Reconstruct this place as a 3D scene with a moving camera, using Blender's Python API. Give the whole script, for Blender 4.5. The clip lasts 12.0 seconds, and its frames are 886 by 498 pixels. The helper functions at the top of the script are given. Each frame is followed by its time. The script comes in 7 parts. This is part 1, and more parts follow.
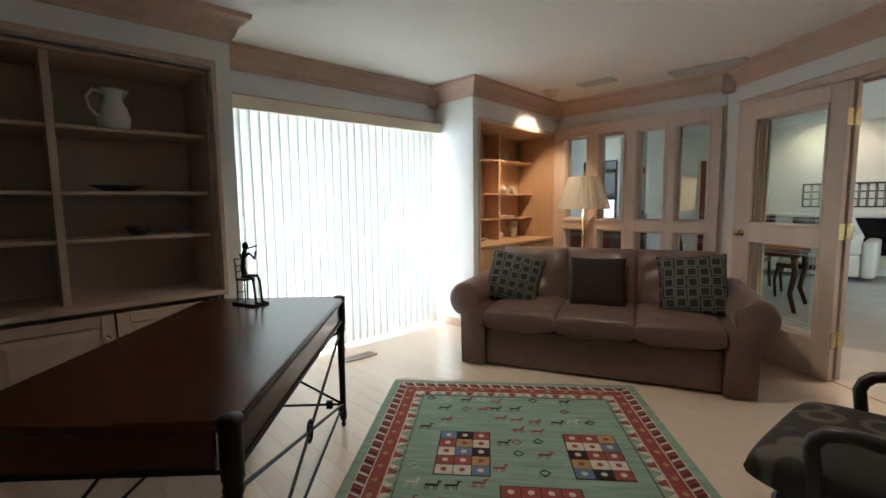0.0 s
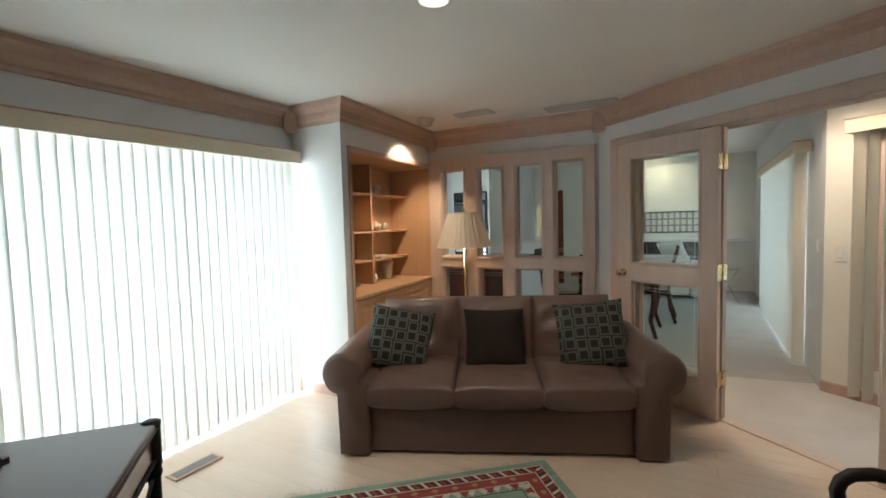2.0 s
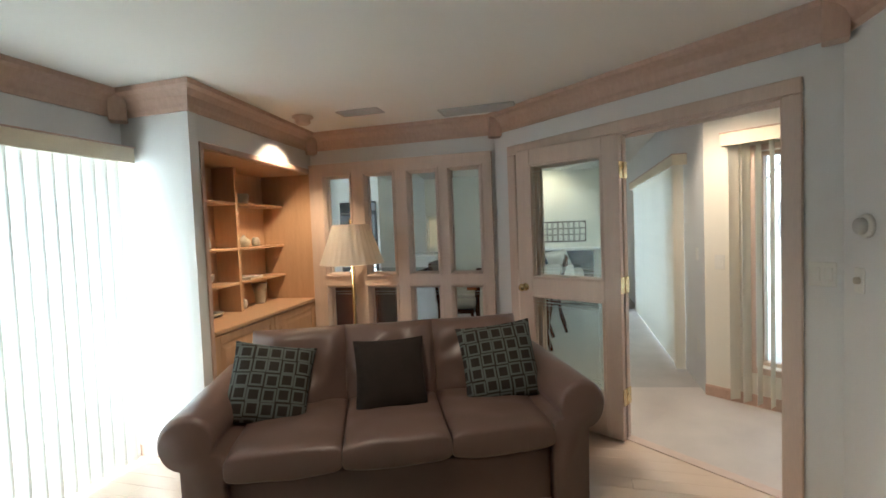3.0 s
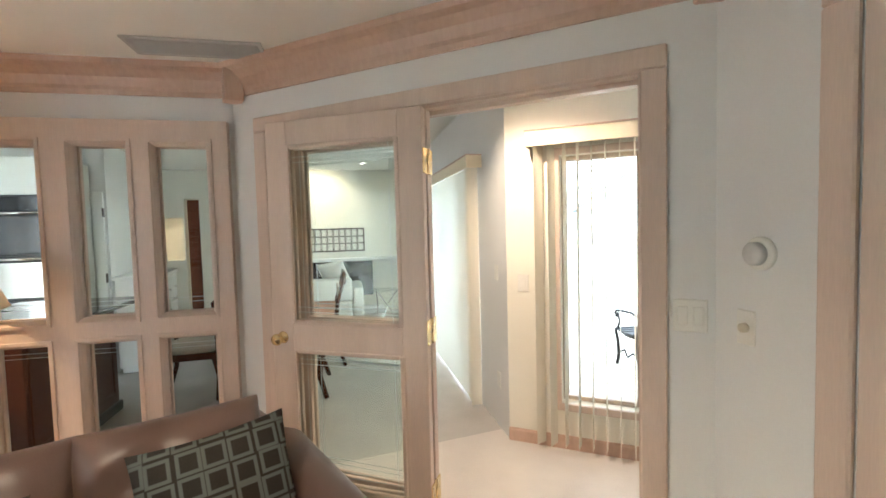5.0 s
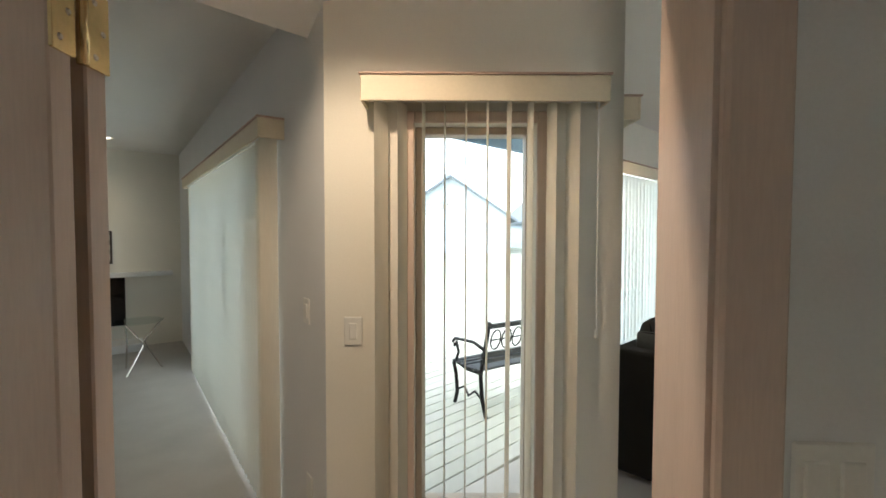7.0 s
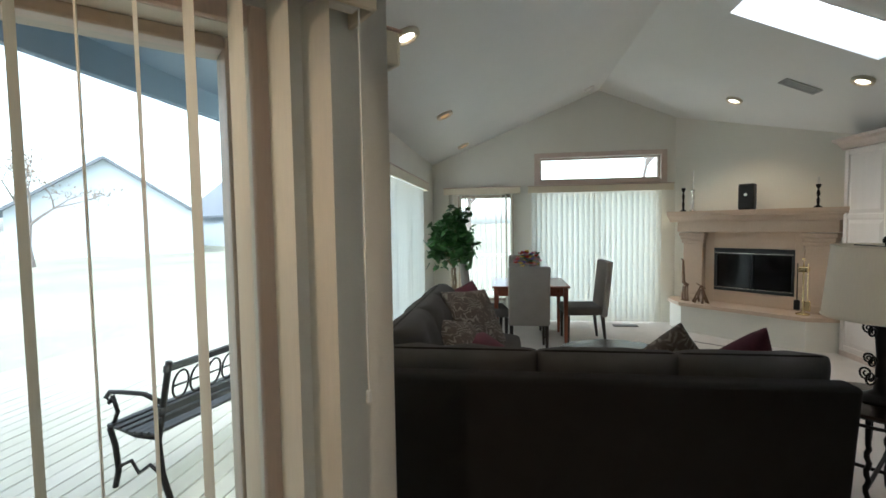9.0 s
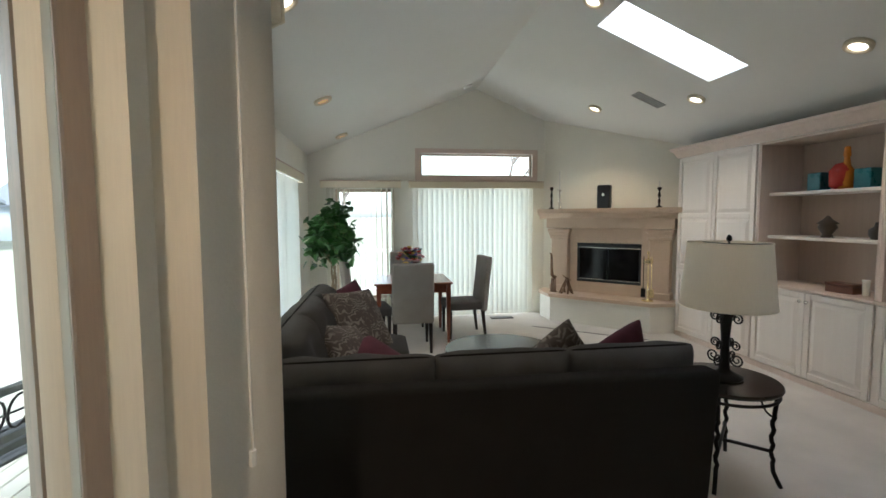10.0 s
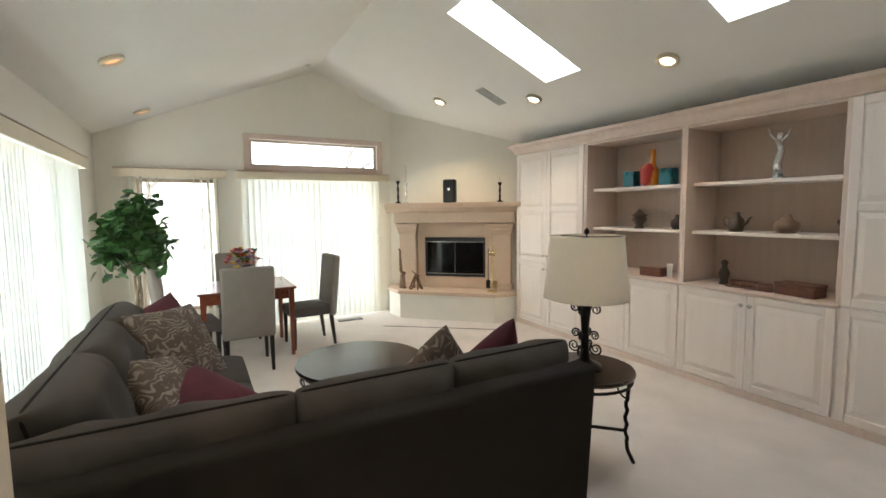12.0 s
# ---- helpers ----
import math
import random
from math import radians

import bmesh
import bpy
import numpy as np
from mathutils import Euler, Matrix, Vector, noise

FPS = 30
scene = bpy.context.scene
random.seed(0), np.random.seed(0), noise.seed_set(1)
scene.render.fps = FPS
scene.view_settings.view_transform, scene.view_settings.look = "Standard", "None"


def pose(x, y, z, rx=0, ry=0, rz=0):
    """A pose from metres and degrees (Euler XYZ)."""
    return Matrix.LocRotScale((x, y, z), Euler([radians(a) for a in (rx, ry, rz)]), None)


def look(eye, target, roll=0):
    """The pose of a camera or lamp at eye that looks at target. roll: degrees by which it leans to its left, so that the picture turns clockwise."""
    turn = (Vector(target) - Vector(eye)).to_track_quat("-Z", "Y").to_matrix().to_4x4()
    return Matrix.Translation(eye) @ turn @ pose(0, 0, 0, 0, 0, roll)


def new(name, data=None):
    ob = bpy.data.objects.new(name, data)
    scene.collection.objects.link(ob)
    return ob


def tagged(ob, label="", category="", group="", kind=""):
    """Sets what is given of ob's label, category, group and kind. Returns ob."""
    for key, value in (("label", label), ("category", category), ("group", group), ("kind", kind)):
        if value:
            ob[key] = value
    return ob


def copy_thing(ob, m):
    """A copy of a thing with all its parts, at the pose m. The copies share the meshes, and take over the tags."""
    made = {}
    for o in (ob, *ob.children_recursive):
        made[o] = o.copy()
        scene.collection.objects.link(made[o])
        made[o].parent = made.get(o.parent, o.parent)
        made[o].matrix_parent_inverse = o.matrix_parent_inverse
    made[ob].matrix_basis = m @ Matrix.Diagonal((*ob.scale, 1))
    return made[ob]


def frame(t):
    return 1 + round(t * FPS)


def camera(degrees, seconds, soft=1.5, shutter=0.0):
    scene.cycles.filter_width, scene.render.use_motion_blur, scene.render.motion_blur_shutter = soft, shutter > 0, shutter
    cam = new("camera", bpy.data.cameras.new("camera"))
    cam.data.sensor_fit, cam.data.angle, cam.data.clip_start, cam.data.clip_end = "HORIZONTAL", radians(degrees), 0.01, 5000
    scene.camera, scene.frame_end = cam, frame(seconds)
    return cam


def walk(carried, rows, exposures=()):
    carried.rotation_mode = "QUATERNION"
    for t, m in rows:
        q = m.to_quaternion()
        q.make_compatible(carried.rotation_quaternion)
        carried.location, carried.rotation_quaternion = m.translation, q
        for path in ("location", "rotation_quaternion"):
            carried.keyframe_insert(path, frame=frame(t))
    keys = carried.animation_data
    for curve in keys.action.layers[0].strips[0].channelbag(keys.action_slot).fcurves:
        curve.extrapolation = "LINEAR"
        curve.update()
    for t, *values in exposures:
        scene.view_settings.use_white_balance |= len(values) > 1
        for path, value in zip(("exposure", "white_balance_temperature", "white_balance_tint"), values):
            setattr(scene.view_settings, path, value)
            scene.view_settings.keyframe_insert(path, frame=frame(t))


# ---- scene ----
cam = camera(88.7, 12.0, 1.6)
PATH = [
    (0, (-0.182, 0.209, 1.278), (-1.400, 1.781, 1.071), -0.7),
    (0.5, (-0.263, 0.274, 1.325), (-1.392, 1.916, 1.138), -0.7),
    (1, (-0.375, 0.367, 1.398), (-1.384, 2.086, 1.230), -0.8),
    (1.5, (-0.498, 0.520, 1.420), (-1.370, 2.314, 1.278), -1.1),
    (2, (-0.621, 0.704, 1.446), (-1.314, 2.577, 1.325), -1.6),
    (2.5, (-0.704, 0.930, 1.451), (-1.182, 2.869, 1.352), -1.9),
    (3, (-0.757, 1.173, 1.462), (-0.978, 3.158, 1.373), -2.2),
    (4.8, (-0.631, 2.242, 1.510), (0.023, 4.130, 1.417), -1.5),
    (5, (-0.586, 2.358, 1.515), (0.145, 4.216, 1.413), -1.5),
    (5.5, (-0.470, 2.646, 1.530), (0.451, 4.418, 1.438), -1.3),
    (6, (-0.356, 2.952, 1.531), (0.732, 4.628, 1.437), -0.6),
    (6.5, (-0.194, 3.224, 1.522), (1.044, 4.793, 1.436), -0.2),
    (6.7, (-0.114, 3.326, 1.516), (1.186, 4.844, 1.436), -0),
    (8.3, (0.456, 3.859, 1.518), (2.344, 4.513, 1.427), -0.6),
    (8.5, (0.521, 3.889, 1.515), (2.446, 4.423, 1.422), -0.7),
    (9, (0.637, 3.956, 1.526), (2.616, 4.224, 1.415), -0.9),
    (9.5, (0.747, 4.016, 1.538), (2.742, 4.023, 1.403), -0.7),
    (10, (0.845, 4.05, 1.542), (2.82, 3.77, 1.399), -0.3),
    (10.5, (0.945, 4.044, 1.536), (2.868, 3.515, 1.391), -0.4),
    (11, (1.053, 4.072, 1.542), (2.912, 3.351, 1.385), -0.9),
    (11.5, (1.147, 4.067, 1.547), (2.947, 3.212, 1.378), -0.9),
    (12, (1.25, 4.087, 1.547), (2.999, 3.133, 1.374), -0.6),
]
EXPOSURES = [(0, 0.74, 5600, 8), (2, 0.76, 5550, 7), (2.5, 0.7, 5450, 6), (3, 1.0, 5500, 7), (4.8, 1.74, 5800, 9.5), (5.5, 1.62, 5850, 9.5), (6, 1.1, 6000, 9.5), (6.5, 0.62, 6050, 9), (8.3, -0.1, 5800, 8), (9.5, -0.05, 5800, 8), (10.5, 0.35, 6150, 11), (11, 0.68, 6350, 12), (12, 0.74, 6400, 12)]
walk(cam, [(t, look(eye, aim, roll)) for t, eye, aim, roll in PATH], EXPOSURES)

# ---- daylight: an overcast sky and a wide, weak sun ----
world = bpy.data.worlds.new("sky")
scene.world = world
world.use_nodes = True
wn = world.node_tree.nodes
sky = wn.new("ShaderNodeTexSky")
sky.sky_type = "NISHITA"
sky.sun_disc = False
sky.sun_elevation, sky.sun_rotation = radians(48), radians(285)
sky.air_density, sky.dust_density, sky.ozone_density = 1.0, 2.0, 1.0
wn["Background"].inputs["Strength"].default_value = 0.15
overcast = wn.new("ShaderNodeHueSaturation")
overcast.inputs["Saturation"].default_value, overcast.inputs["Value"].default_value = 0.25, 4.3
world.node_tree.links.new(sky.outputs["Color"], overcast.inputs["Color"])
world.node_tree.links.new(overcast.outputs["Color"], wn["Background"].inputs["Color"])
sun_data = bpy.data.lights.new("sun", "SUN")
sun_data.energy, sun_data.angle, sun_data.color = 1.5, radians(25), (1.0, 0.96, 0.9)
sun = new("sun", sun_data)
sun.matrix_world = look((-8, 6, 12), (0, 3, 0))


def window_light(x, y, z, aim, width, height, watts, colour=(0.93, 0.97, 1.0)):
    """The sky's light in a window's opening."""
    data = bpy.data.lights.new("window_light", "AREA")
    data.shape, data.size, data.size_y, data.energy, data.color = "RECTANGLE", width, height, watts, colour
    ob = new("window_light", data)
    ob.matrix_world = look((x, y, z), aim)
    return ob


study_day = window_light(-3.3, 2.2, 1.1, (0, 2.2, 1.1), 1.9, 1.9, 90)
window_light(8.1, 2.5, 1.1, (0, 2.5, 1.1), 1.8, 1.9, 48)
window_light(4.8, 5.4, 1.1, (4.8, 0, 1.1), 3.2, 1.9, 130)
dining_day = window_light(1.3, 7.6, 1.1, (-5, 7.6, 1.1), 2.8, 1.9, 44)


def bulb(x, y, z, aim, watts, spread=100, colour=(1.0, 0.78, 0.52)):
    """A ceiling lamp's own light."""
    data = bpy.data.lights.new("bulb", "SPOT")
    data.energy, data.spot_size, data.spot_blend, data.shadow_soft_size, data.color = watts, radians(spread), 0.6, 0.04, colour
    ob = new("bulb", data)
    ob.matrix_world = look((x, y, z), aim)
    return ob


niche_bulb = bulb(-2.20, 4.28, 2.345, (-2.60, 4.30, 0.95), 44, 105, (1.0, 0.70, 0.40))
study_bulb = bulb(-0.92, 2.27, 2.37, (-0.92, 2.30, 0.0), 30, 140)
bulb(0.42, 4.42, 2.55, (0.95, 4.70, 0.2), 52, 115, (1.0, 0.74, 0.50))
bulb(5.22, 0.79, 2.66, (5.22, 1.2, 0.0), 17, 110)
bulb(3.66, 0.73, 2.64, (3.66, 1.2, 0.0), 17, 110)
bulb(6.51, 1.24, 2.85, (6.51, 1.2, 0.0), 26, 110)
bulb(3.38, 4.51, 2.60, (3.38, 4.3, 0.0), 20, 110)
dining_bulb = bulb(-0.6, 9.8, 2.40, (-0.6, 10.4, 1.9), 16, 120)
pantry_bulb = bulb(-2.9, 11.0, 2.2, (-2.9, 10.9, 0.9), 14, 130)

# ---- mesh tools ----
def part(name, bm, material, parent=None, label="", smooth=False):
    """One mesh object out of a bmesh, under a thing or a part."""
    me = bpy.data.meshes.new(name)
    bmesh.ops.recalc_face_normals(bm, faces=bm.faces[:])
    if smooth:
        for f in bm.faces:
            f.smooth = True
    bm.to_mesh(me)
    bm.free()
    me.materials.append(material)
    ob = new(name, me)
    if parent:
        ob.parent = parent
    if label:
        tagged(ob, label)
    return ob


def again(ob, m, parent=None):
    """One more piece on the same mesh."""
    o = new(ob.name.split(".")[0], ob.data)
    o.parent = parent or ob.parent
    o.matrix_basis = m
    return o


def thing(name, m, label, category, group="", kind=""):
    ob = new(name)
    ob.empty_display_size = 0.1
    ob.matrix_basis = m
    return tagged(ob, label, category, group, kind)


def B():
    return bmesh.new()


def put(bm, geom_verts, m):
    if m is not None:
        bmesh.ops.transform(bm, matrix=m, verts=geom_verts)


def box(bm, x0, x1, y0, y1, z0, z1, bevel=0.0, m=None, seg=1):
    r = bmesh.ops.create_cube(bm, size=1)
    vs = r["verts"]
    bmesh.ops.transform(bm, verts=vs, matrix=Matrix.LocRotScale(((x0 + x1) / 2, (y0 + y1) / 2, (z0 + z1) / 2), None, (abs(x1 - x0), abs(y1 - y0), abs(z1 - z0))))
    if bevel:
        es = list({e for v in vs for e in v.link_edges})
        out = bmesh.ops.bevel(bm, geom=es, offset=bevel, segments=seg, affect="EDGES", profile=0.5)
        vs = list({v for f in out["faces"] for v in f.verts} | {v for v in vs if v.is_valid})
    put(bm, vs, m)
    return vs


def tube(bm, pts, r, seg=8, r1=None, closed=False):
    """A round bar along points."""
    pts = [Vector(p) for p in pts]
    n = len(pts)
    rings = []
    up = None
    for i, p in enumerate(pts):
        if closed:
            d = pts[(i + 1) % n] - pts[i - 1]
        else:
            d = pts[min(i + 1, n - 1)] - pts[max(i - 1, 0)]
        d.normalize()
        if up is None:
            up = Vector((0, 0, 1)) if abs(d.z) < 0.9 else Vector((1, 0, 0))
        side = d.cross(up).normalized()
        up = side.cross(d).normalized()
        rr = r if r1 is None else r + (r1 - r) * i / (n - 1)
        rings.append([bm.verts.new(p + side * math.cos(a) * rr + up * math.sin(a) * rr) for a in (2 * math.pi * k / seg for k in range(seg))])
    for i in range(n if closed else n - 1):
        a, b = rings[i], rings[(i + 1) % n]
        for k in range(seg):
            bm.faces.new((a[k], a[(k + 1) % seg], b[(k + 1) % seg], b[k]))
    if not closed:
        bm.faces.new(rings[0][::-1])
        bm.faces.new(rings[-1])
    return [v for ring in rings for v in ring]


def lathe(bm, profile, seg=20, m=None):
    """A turned body: profile of (radius, height)."""
    rings = []
    for r, z in profile:
        rings.append([bm.verts.new((max(r, 1e-4) * math.cos(2 * math.pi * k / seg), max(r, 1e-4) * math.sin(2 * math.pi * k / seg), z)) for k in range(seg)])
    for a, b in zip(rings, rings[1:]):
        for k in range(seg):
            bm.faces.new((a[k], a[(k + 1) % seg], b[(k + 1) % seg], b[k]))
    if profile[0][0] > 1e-3:
        bm.faces.new(rings[0][::-1])
    if profile[-1][0] > 1e-3:
        bm.faces.new(rings[-1])
    vs = [v for ring in rings for v in ring]
    put(bm, vs, m)
    return vs


def pillow(bm, w, d, h, m=None, n=14, fat=0.55, pinch=0.0, crease=0.0, seed=0):
    """A stuffed cushion: w by d across, h thick; fat: how square its rim is; pinch: drawn-in edges between pulled corners."""
    vs, grid = [], {}
    for side in (1, -1):
        for i in range(n + 1):
            for j in range(n + 1):
                u, v = 2 * i / n - 1, 2 * j / n - 1
                rim = i in (0, n) or j in (0, n)
                if side < 0 and rim:
                    grid[side, i, j] = grid[1, i, j]
                    continue
                uu, vv = math.sin(u * math.pi / 2), math.sin(v * math.pi / 2)
                z = ((1 - abs(uu) ** 3) * (1 - abs(vv) ** 3)) ** fat if not rim else 0
                px = uu * w / 2 * (1 - pinch * (1 - vv * vv))
                py = vv * d / 2 * (1 - pinch * (1 - uu * uu))
                wob = crease * noise.noise(Vector((px * 7 + seed, py * 7, side)))
                grid[side, i, j] = bm.verts.new((px, py, side * z * h / 2 + (wob * z)))
                vs.append(grid[side, i, j])
    for side in (1, -1):
        for i in range(n):
            for j in range(n):
                q = [grid[side, i, j], grid[side, i + 1, j], grid[side, i + 1, j + 1], grid[side, i, j + 1]]
                bm.faces.new(q if side > 0 else q[::-1])
    put(bm, vs, m)
    return vs


def bolster(bm, w, d, h, m=None, r=0.06, seg=4, swell=0.02):
    """An upholstered block with soft, swelling faces."""
    vs = box(bm, -w / 2, w / 2, -d / 2, d / 2, 0, h, r, None, seg)
    put(bm, vs, m)
    return vs


def prism(bm, pts, z0, z1):
    """An upright block over a plan outline."""
    lo = [bm.verts.new((x, y, z0)) for x, y in pts]
    hi = [bm.verts.new((x, y, z1)) for x, y in pts]
    n = len(pts)
    bm.faces.new(lo[::-1])
    bm.faces.new(hi)
    for i in range(n):
        bm.faces.new((lo[i], lo[(i + 1) % n], hi[(i + 1) % n], hi[i]))
    return lo + hi


def holed(s0, s1, v0, v1, holes):
    """The rectangles that are left of a rectangle with rectangular holes."""
    ss = sorted({s0, s1, *[min(max(h[k], s0), s1) for h in holes for k in (0, 1)]})
    out = []
    for a, b in zip(ss, ss[1:]):
        mid = (a + b) / 2
        cuts = sorted((h[2], h[3]) for h in holes if h[0] < mid < h[1])
        v = v0
        for c0, c1 in cuts:
            if c0 > v + 1e-6:
                out.append((a, b, v, c0))
            v = max(v, c1)
        if v < v1 - 1e-6:
            out.append((a, b, v, v1))
    return out


def along(p0, p1, z=0.0):
    """The frame of a wall: x along it from p0 to p1, y into its thickness (away from the room, which lies to the right), z up."""
    d = Vector((p1[0] - p0[0], p1[1] - p0[1]))
    return Matrix.Translation((p0[0], p0[1], z)) @ Matrix.Rotation(math.atan2(d.y, d.x), 4, "Z")


def wall(name, p0, p1, height, material, holes=(), thick=0.14, base=-0.02, cuts=()):
    length = math.dist(p0, p1)
    bm = B()
    for a, b, c, d in holed(0, length, base, height, holes):
        box(bm, a, b, 0, thick, c, d)
    bmesh.ops.remove_doubles(bm, verts=bm.verts[:], dist=1e-5)
    bmesh.ops.transform(bm, matrix=along(p0, p1), verts=bm.verts[:])
    for co, no in cuts:
        bmesh.ops.bisect_plane(bm, geom=bm.verts[:] + bm.edges[:] + bm.faces[:], plane_co=co, plane_no=no, clear_outer=True)
    return tagged(part(name, bm, material), kind="structure")


def sweep(bm, path, profile, closed=False):
    """A moulding along a plan line, mitred; profile of (out, z), out to the right of the line."""
    pts = [Vector(p) for p in path]
    n = len(pts)
    rings = []
    for i, p in enumerate(pts):
        dirs = []
        if i > 0 or closed:
            dirs.append((pts[i] - pts[i - 1]).normalized())
        if i < n - 1 or closed:
            dirs.append((pts[(i + 1) % n] - pts[i]).normalized())
        nrm = [Vector((d.y, -d.x)) for d in dirs]
        if len(nrm) == 2:
            mid = (nrm[0] + nrm[1]).normalized()
            mid = mid / max(mid.dot(nrm[0]), 0.3)
        else:
            mid = nrm[0]
        rings.append([bm.verts.new((p.x + mid.x * o, p.y + mid.y * o, z)) for o, z in profile])
    m = len(profile)
    for i in range(n if closed else n - 1):
        a, b = rings[i], rings[(i + 1) % n]
        for k in range(m):
            bm.faces.new((a[k], a[(k + 1) % m], b[(k + 1) % m], b[k]))
    if not closed:
        bm.faces.new(rings[0])
        bm.faces.new(rings[-1][::-1])


# ---- materials ----
def shader(name, colour, rough=0.5, metal=0.0, vary=0.15, scale=6.0, grain=60.0, bump=0.1, stretch=(1, 1, 1), coat=0.0, spec=0.5, second=None, island=0.0, patchy=0.1):
    """A surface with broad and fine variation of its colour and gloss, and relief."""
    m = bpy.data.materials.new(name)
    m.use_nodes = True
    nt = m.node_tree
    N, L = nt.nodes, nt.links
    bs = N["Principled BSDF"]
    bs.inputs["Metallic"].default_value = metal
    bs.inputs["Specular IOR Level"].default_value = spec
    bs.inputs["Coat Weight"].default_value = coat
    co = N.new("ShaderNodeTexCoord")
    mp = N.new("ShaderNodeMapping")
    mp.inputs["Scale"].default_value = stretch
    L.new(co.outputs["Object"], mp.inputs["Vector"])
    n1, n2 = N.new("ShaderNodeTexNoise"), N.new("ShaderNodeTexNoise")
    n1.inputs["Scale"].default_value, n1.inputs["Detail"].default_value = scale, 4
    n2.inputs["Scale"].default_value, n2.inputs["Detail"].default_value = grain, 3
    for n in (n1, n2):
        L.new(mp.outputs["Vector"], n.inputs["Vector"])
    add = N.new("ShaderNodeMath")
    add.operation = "MULTIPLY_ADD"
    L.new(n2.outputs["Fac"], add.inputs[0])
    add.inputs[1].default_value = 0.45
    sc = N.new("ShaderNodeMath")
    sc.operation = "MULTIPLY"
    L.new(n1.outputs["Fac"], sc.inputs[0])
    sc.inputs[1].default_value = 0.55
    L.new(sc.outputs[0], add.inputs[2])
    fac = add.outputs[0]
    if island:
        oi = N.new("ShaderNodeObjectInfo")
        mi = N.new("ShaderNodeMath")
        mi.operation = "MULTIPLY_ADD"
        L.new(oi.outputs["Random"], mi.inputs[0])
        mi.inputs[1].default_value = island
        L.new(fac, mi.inputs[2])
        fac = mi.outputs[0]
    ramp = N.new("ShaderNodeValToRGB")
    ramp.color_ramp.elements[0].position, ramp.color_ramp.elements[1].position = 0.3, 0.7 + island
    lo = second if second else tuple(c * (1 - vary) for c in colour)
    hi = colour if second else tuple(min(c * (1 + vary * 0.6), 1) for c in colour)
    ramp.color_ramp.elements[0].color = (*lo, 1)
    ramp.color_ramp.elements[1].color = (*hi, 1)
    L.new(fac, ramp.inputs["Fac"])
    L.new(ramp.outputs["Color"], bs.inputs["Base Color"])
    rr = N.new("ShaderNodeMapRange")
    rr.inputs["To Min"].default_value, rr.inputs["To Max"].default_value = max(rough - patchy, 0.02), min(rough + patchy, 1)
    L.new(n1.outputs["Fac"], rr.inputs["Value"])
    L.new(rr.outputs["Result"], bs.inputs["Roughness"])
    if bump:
        bu = N.new("ShaderNodeBump")
        bu.inputs["Strength"].default_value, bu.inputs["Distance"].default_value = bump, 0.004
        L.new(n2.outputs["Fac"], bu.inputs["Height"])
        L.new(bu.outputs["Normal"], bs.inputs["Normal"])
    return m


def see_through(name, tint=(0.95, 0.98, 0.97)):
    """Clear window glass: light goes straight through, with a glossy skin."""
    m = bpy.data.materials.new(name)
    m.use_nodes = True
    nt = m.node_tree
    N, L = nt.nodes, nt.links
    N.remove(N["Principled BSDF"])
    tr, gl, mx, lw, pw = N.new("ShaderNodeBsdfTransparent"), N.new("ShaderNodeBsdfGlossy"), N.new("ShaderNodeMixShader"), N.new("ShaderNodeLayerWeight"), N.new("ShaderNodeMath")
    tr.inputs["Color"].default_value = (*tint, 1)
    gl.inputs["Roughness"].default_value = 0.02
    lw.inputs["Blend"].default_value = 0.5
    pw.operation = "MULTIPLY_ADD"
    sq = N.new("ShaderNodeMath")
    sq.operation = "POWER"
    sq.inputs[1].default_value = 4.0
    L.new(lw.outputs["Facing"], sq.inputs[0])
    L.new(sq.outputs[0], pw.inputs[0])
    pw.inputs[1].default_value, pw.inputs[2].default_value = 0.5, 0.02
    L.new(pw.outputs[0], mx.inputs[0])
    L.new(tr.outputs[0], mx.inputs[1])
    L.new(gl.outputs[0], mx.inputs[2])
    L.new(mx.outputs[0], N["Material Output"].inputs["Surface"])
    return m


def sheer(name, colour, through_colour, share=0.5):
    """Woven blind or shade cloth that lets light glow through."""
    m = bpy.data.materials.new(name)
    m.use_nodes = True
    nt = m.node_tree
    N, L = nt.nodes, nt.links
    N.remove(N["Principled BSDF"])
    df, tl, mx = N.new("ShaderNodeBsdfDiffuse"), N.new("ShaderNodeBsdfTranslucent"), N.new("ShaderNodeMixShader")
    co, n1 = N.new("ShaderNodeTexCoord"), N.new("ShaderNodeTexNoise")
    mp = N.new("ShaderNodeMapping")
    mp.inputs["Scale"].default_value = (30, 30, 2)
    L.new(co.outputs["Object"], mp.inputs["Vector"])
    L.new(mp.outputs["Vector"], n1.inputs["Vector"])
    n1.inputs["Scale"].default_value = 6
    mixc = N.new("ShaderNodeMixRGB")
    mixc.inputs["Color1"].default_value = (*[c * 0.86 for c in colour], 1)
    mixc.inputs["Color2"].default_value = (*colour, 1)
    L.new(n1.outputs["Fac"], mixc.inputs["Fac"])
    L.new(mixc.outputs[0], df.inputs["Color"])
    tl.inputs["Color"].default_value = (*through_colour, 1)
    mx.inputs[0].default_value = share
    L.new(df.outputs[0], mx.inputs[1])
    L.new(tl.outputs[0], mx.inputs[2])
    L.new(mx.outputs[0], N["Material Output"].inputs["Surface"])
    return m


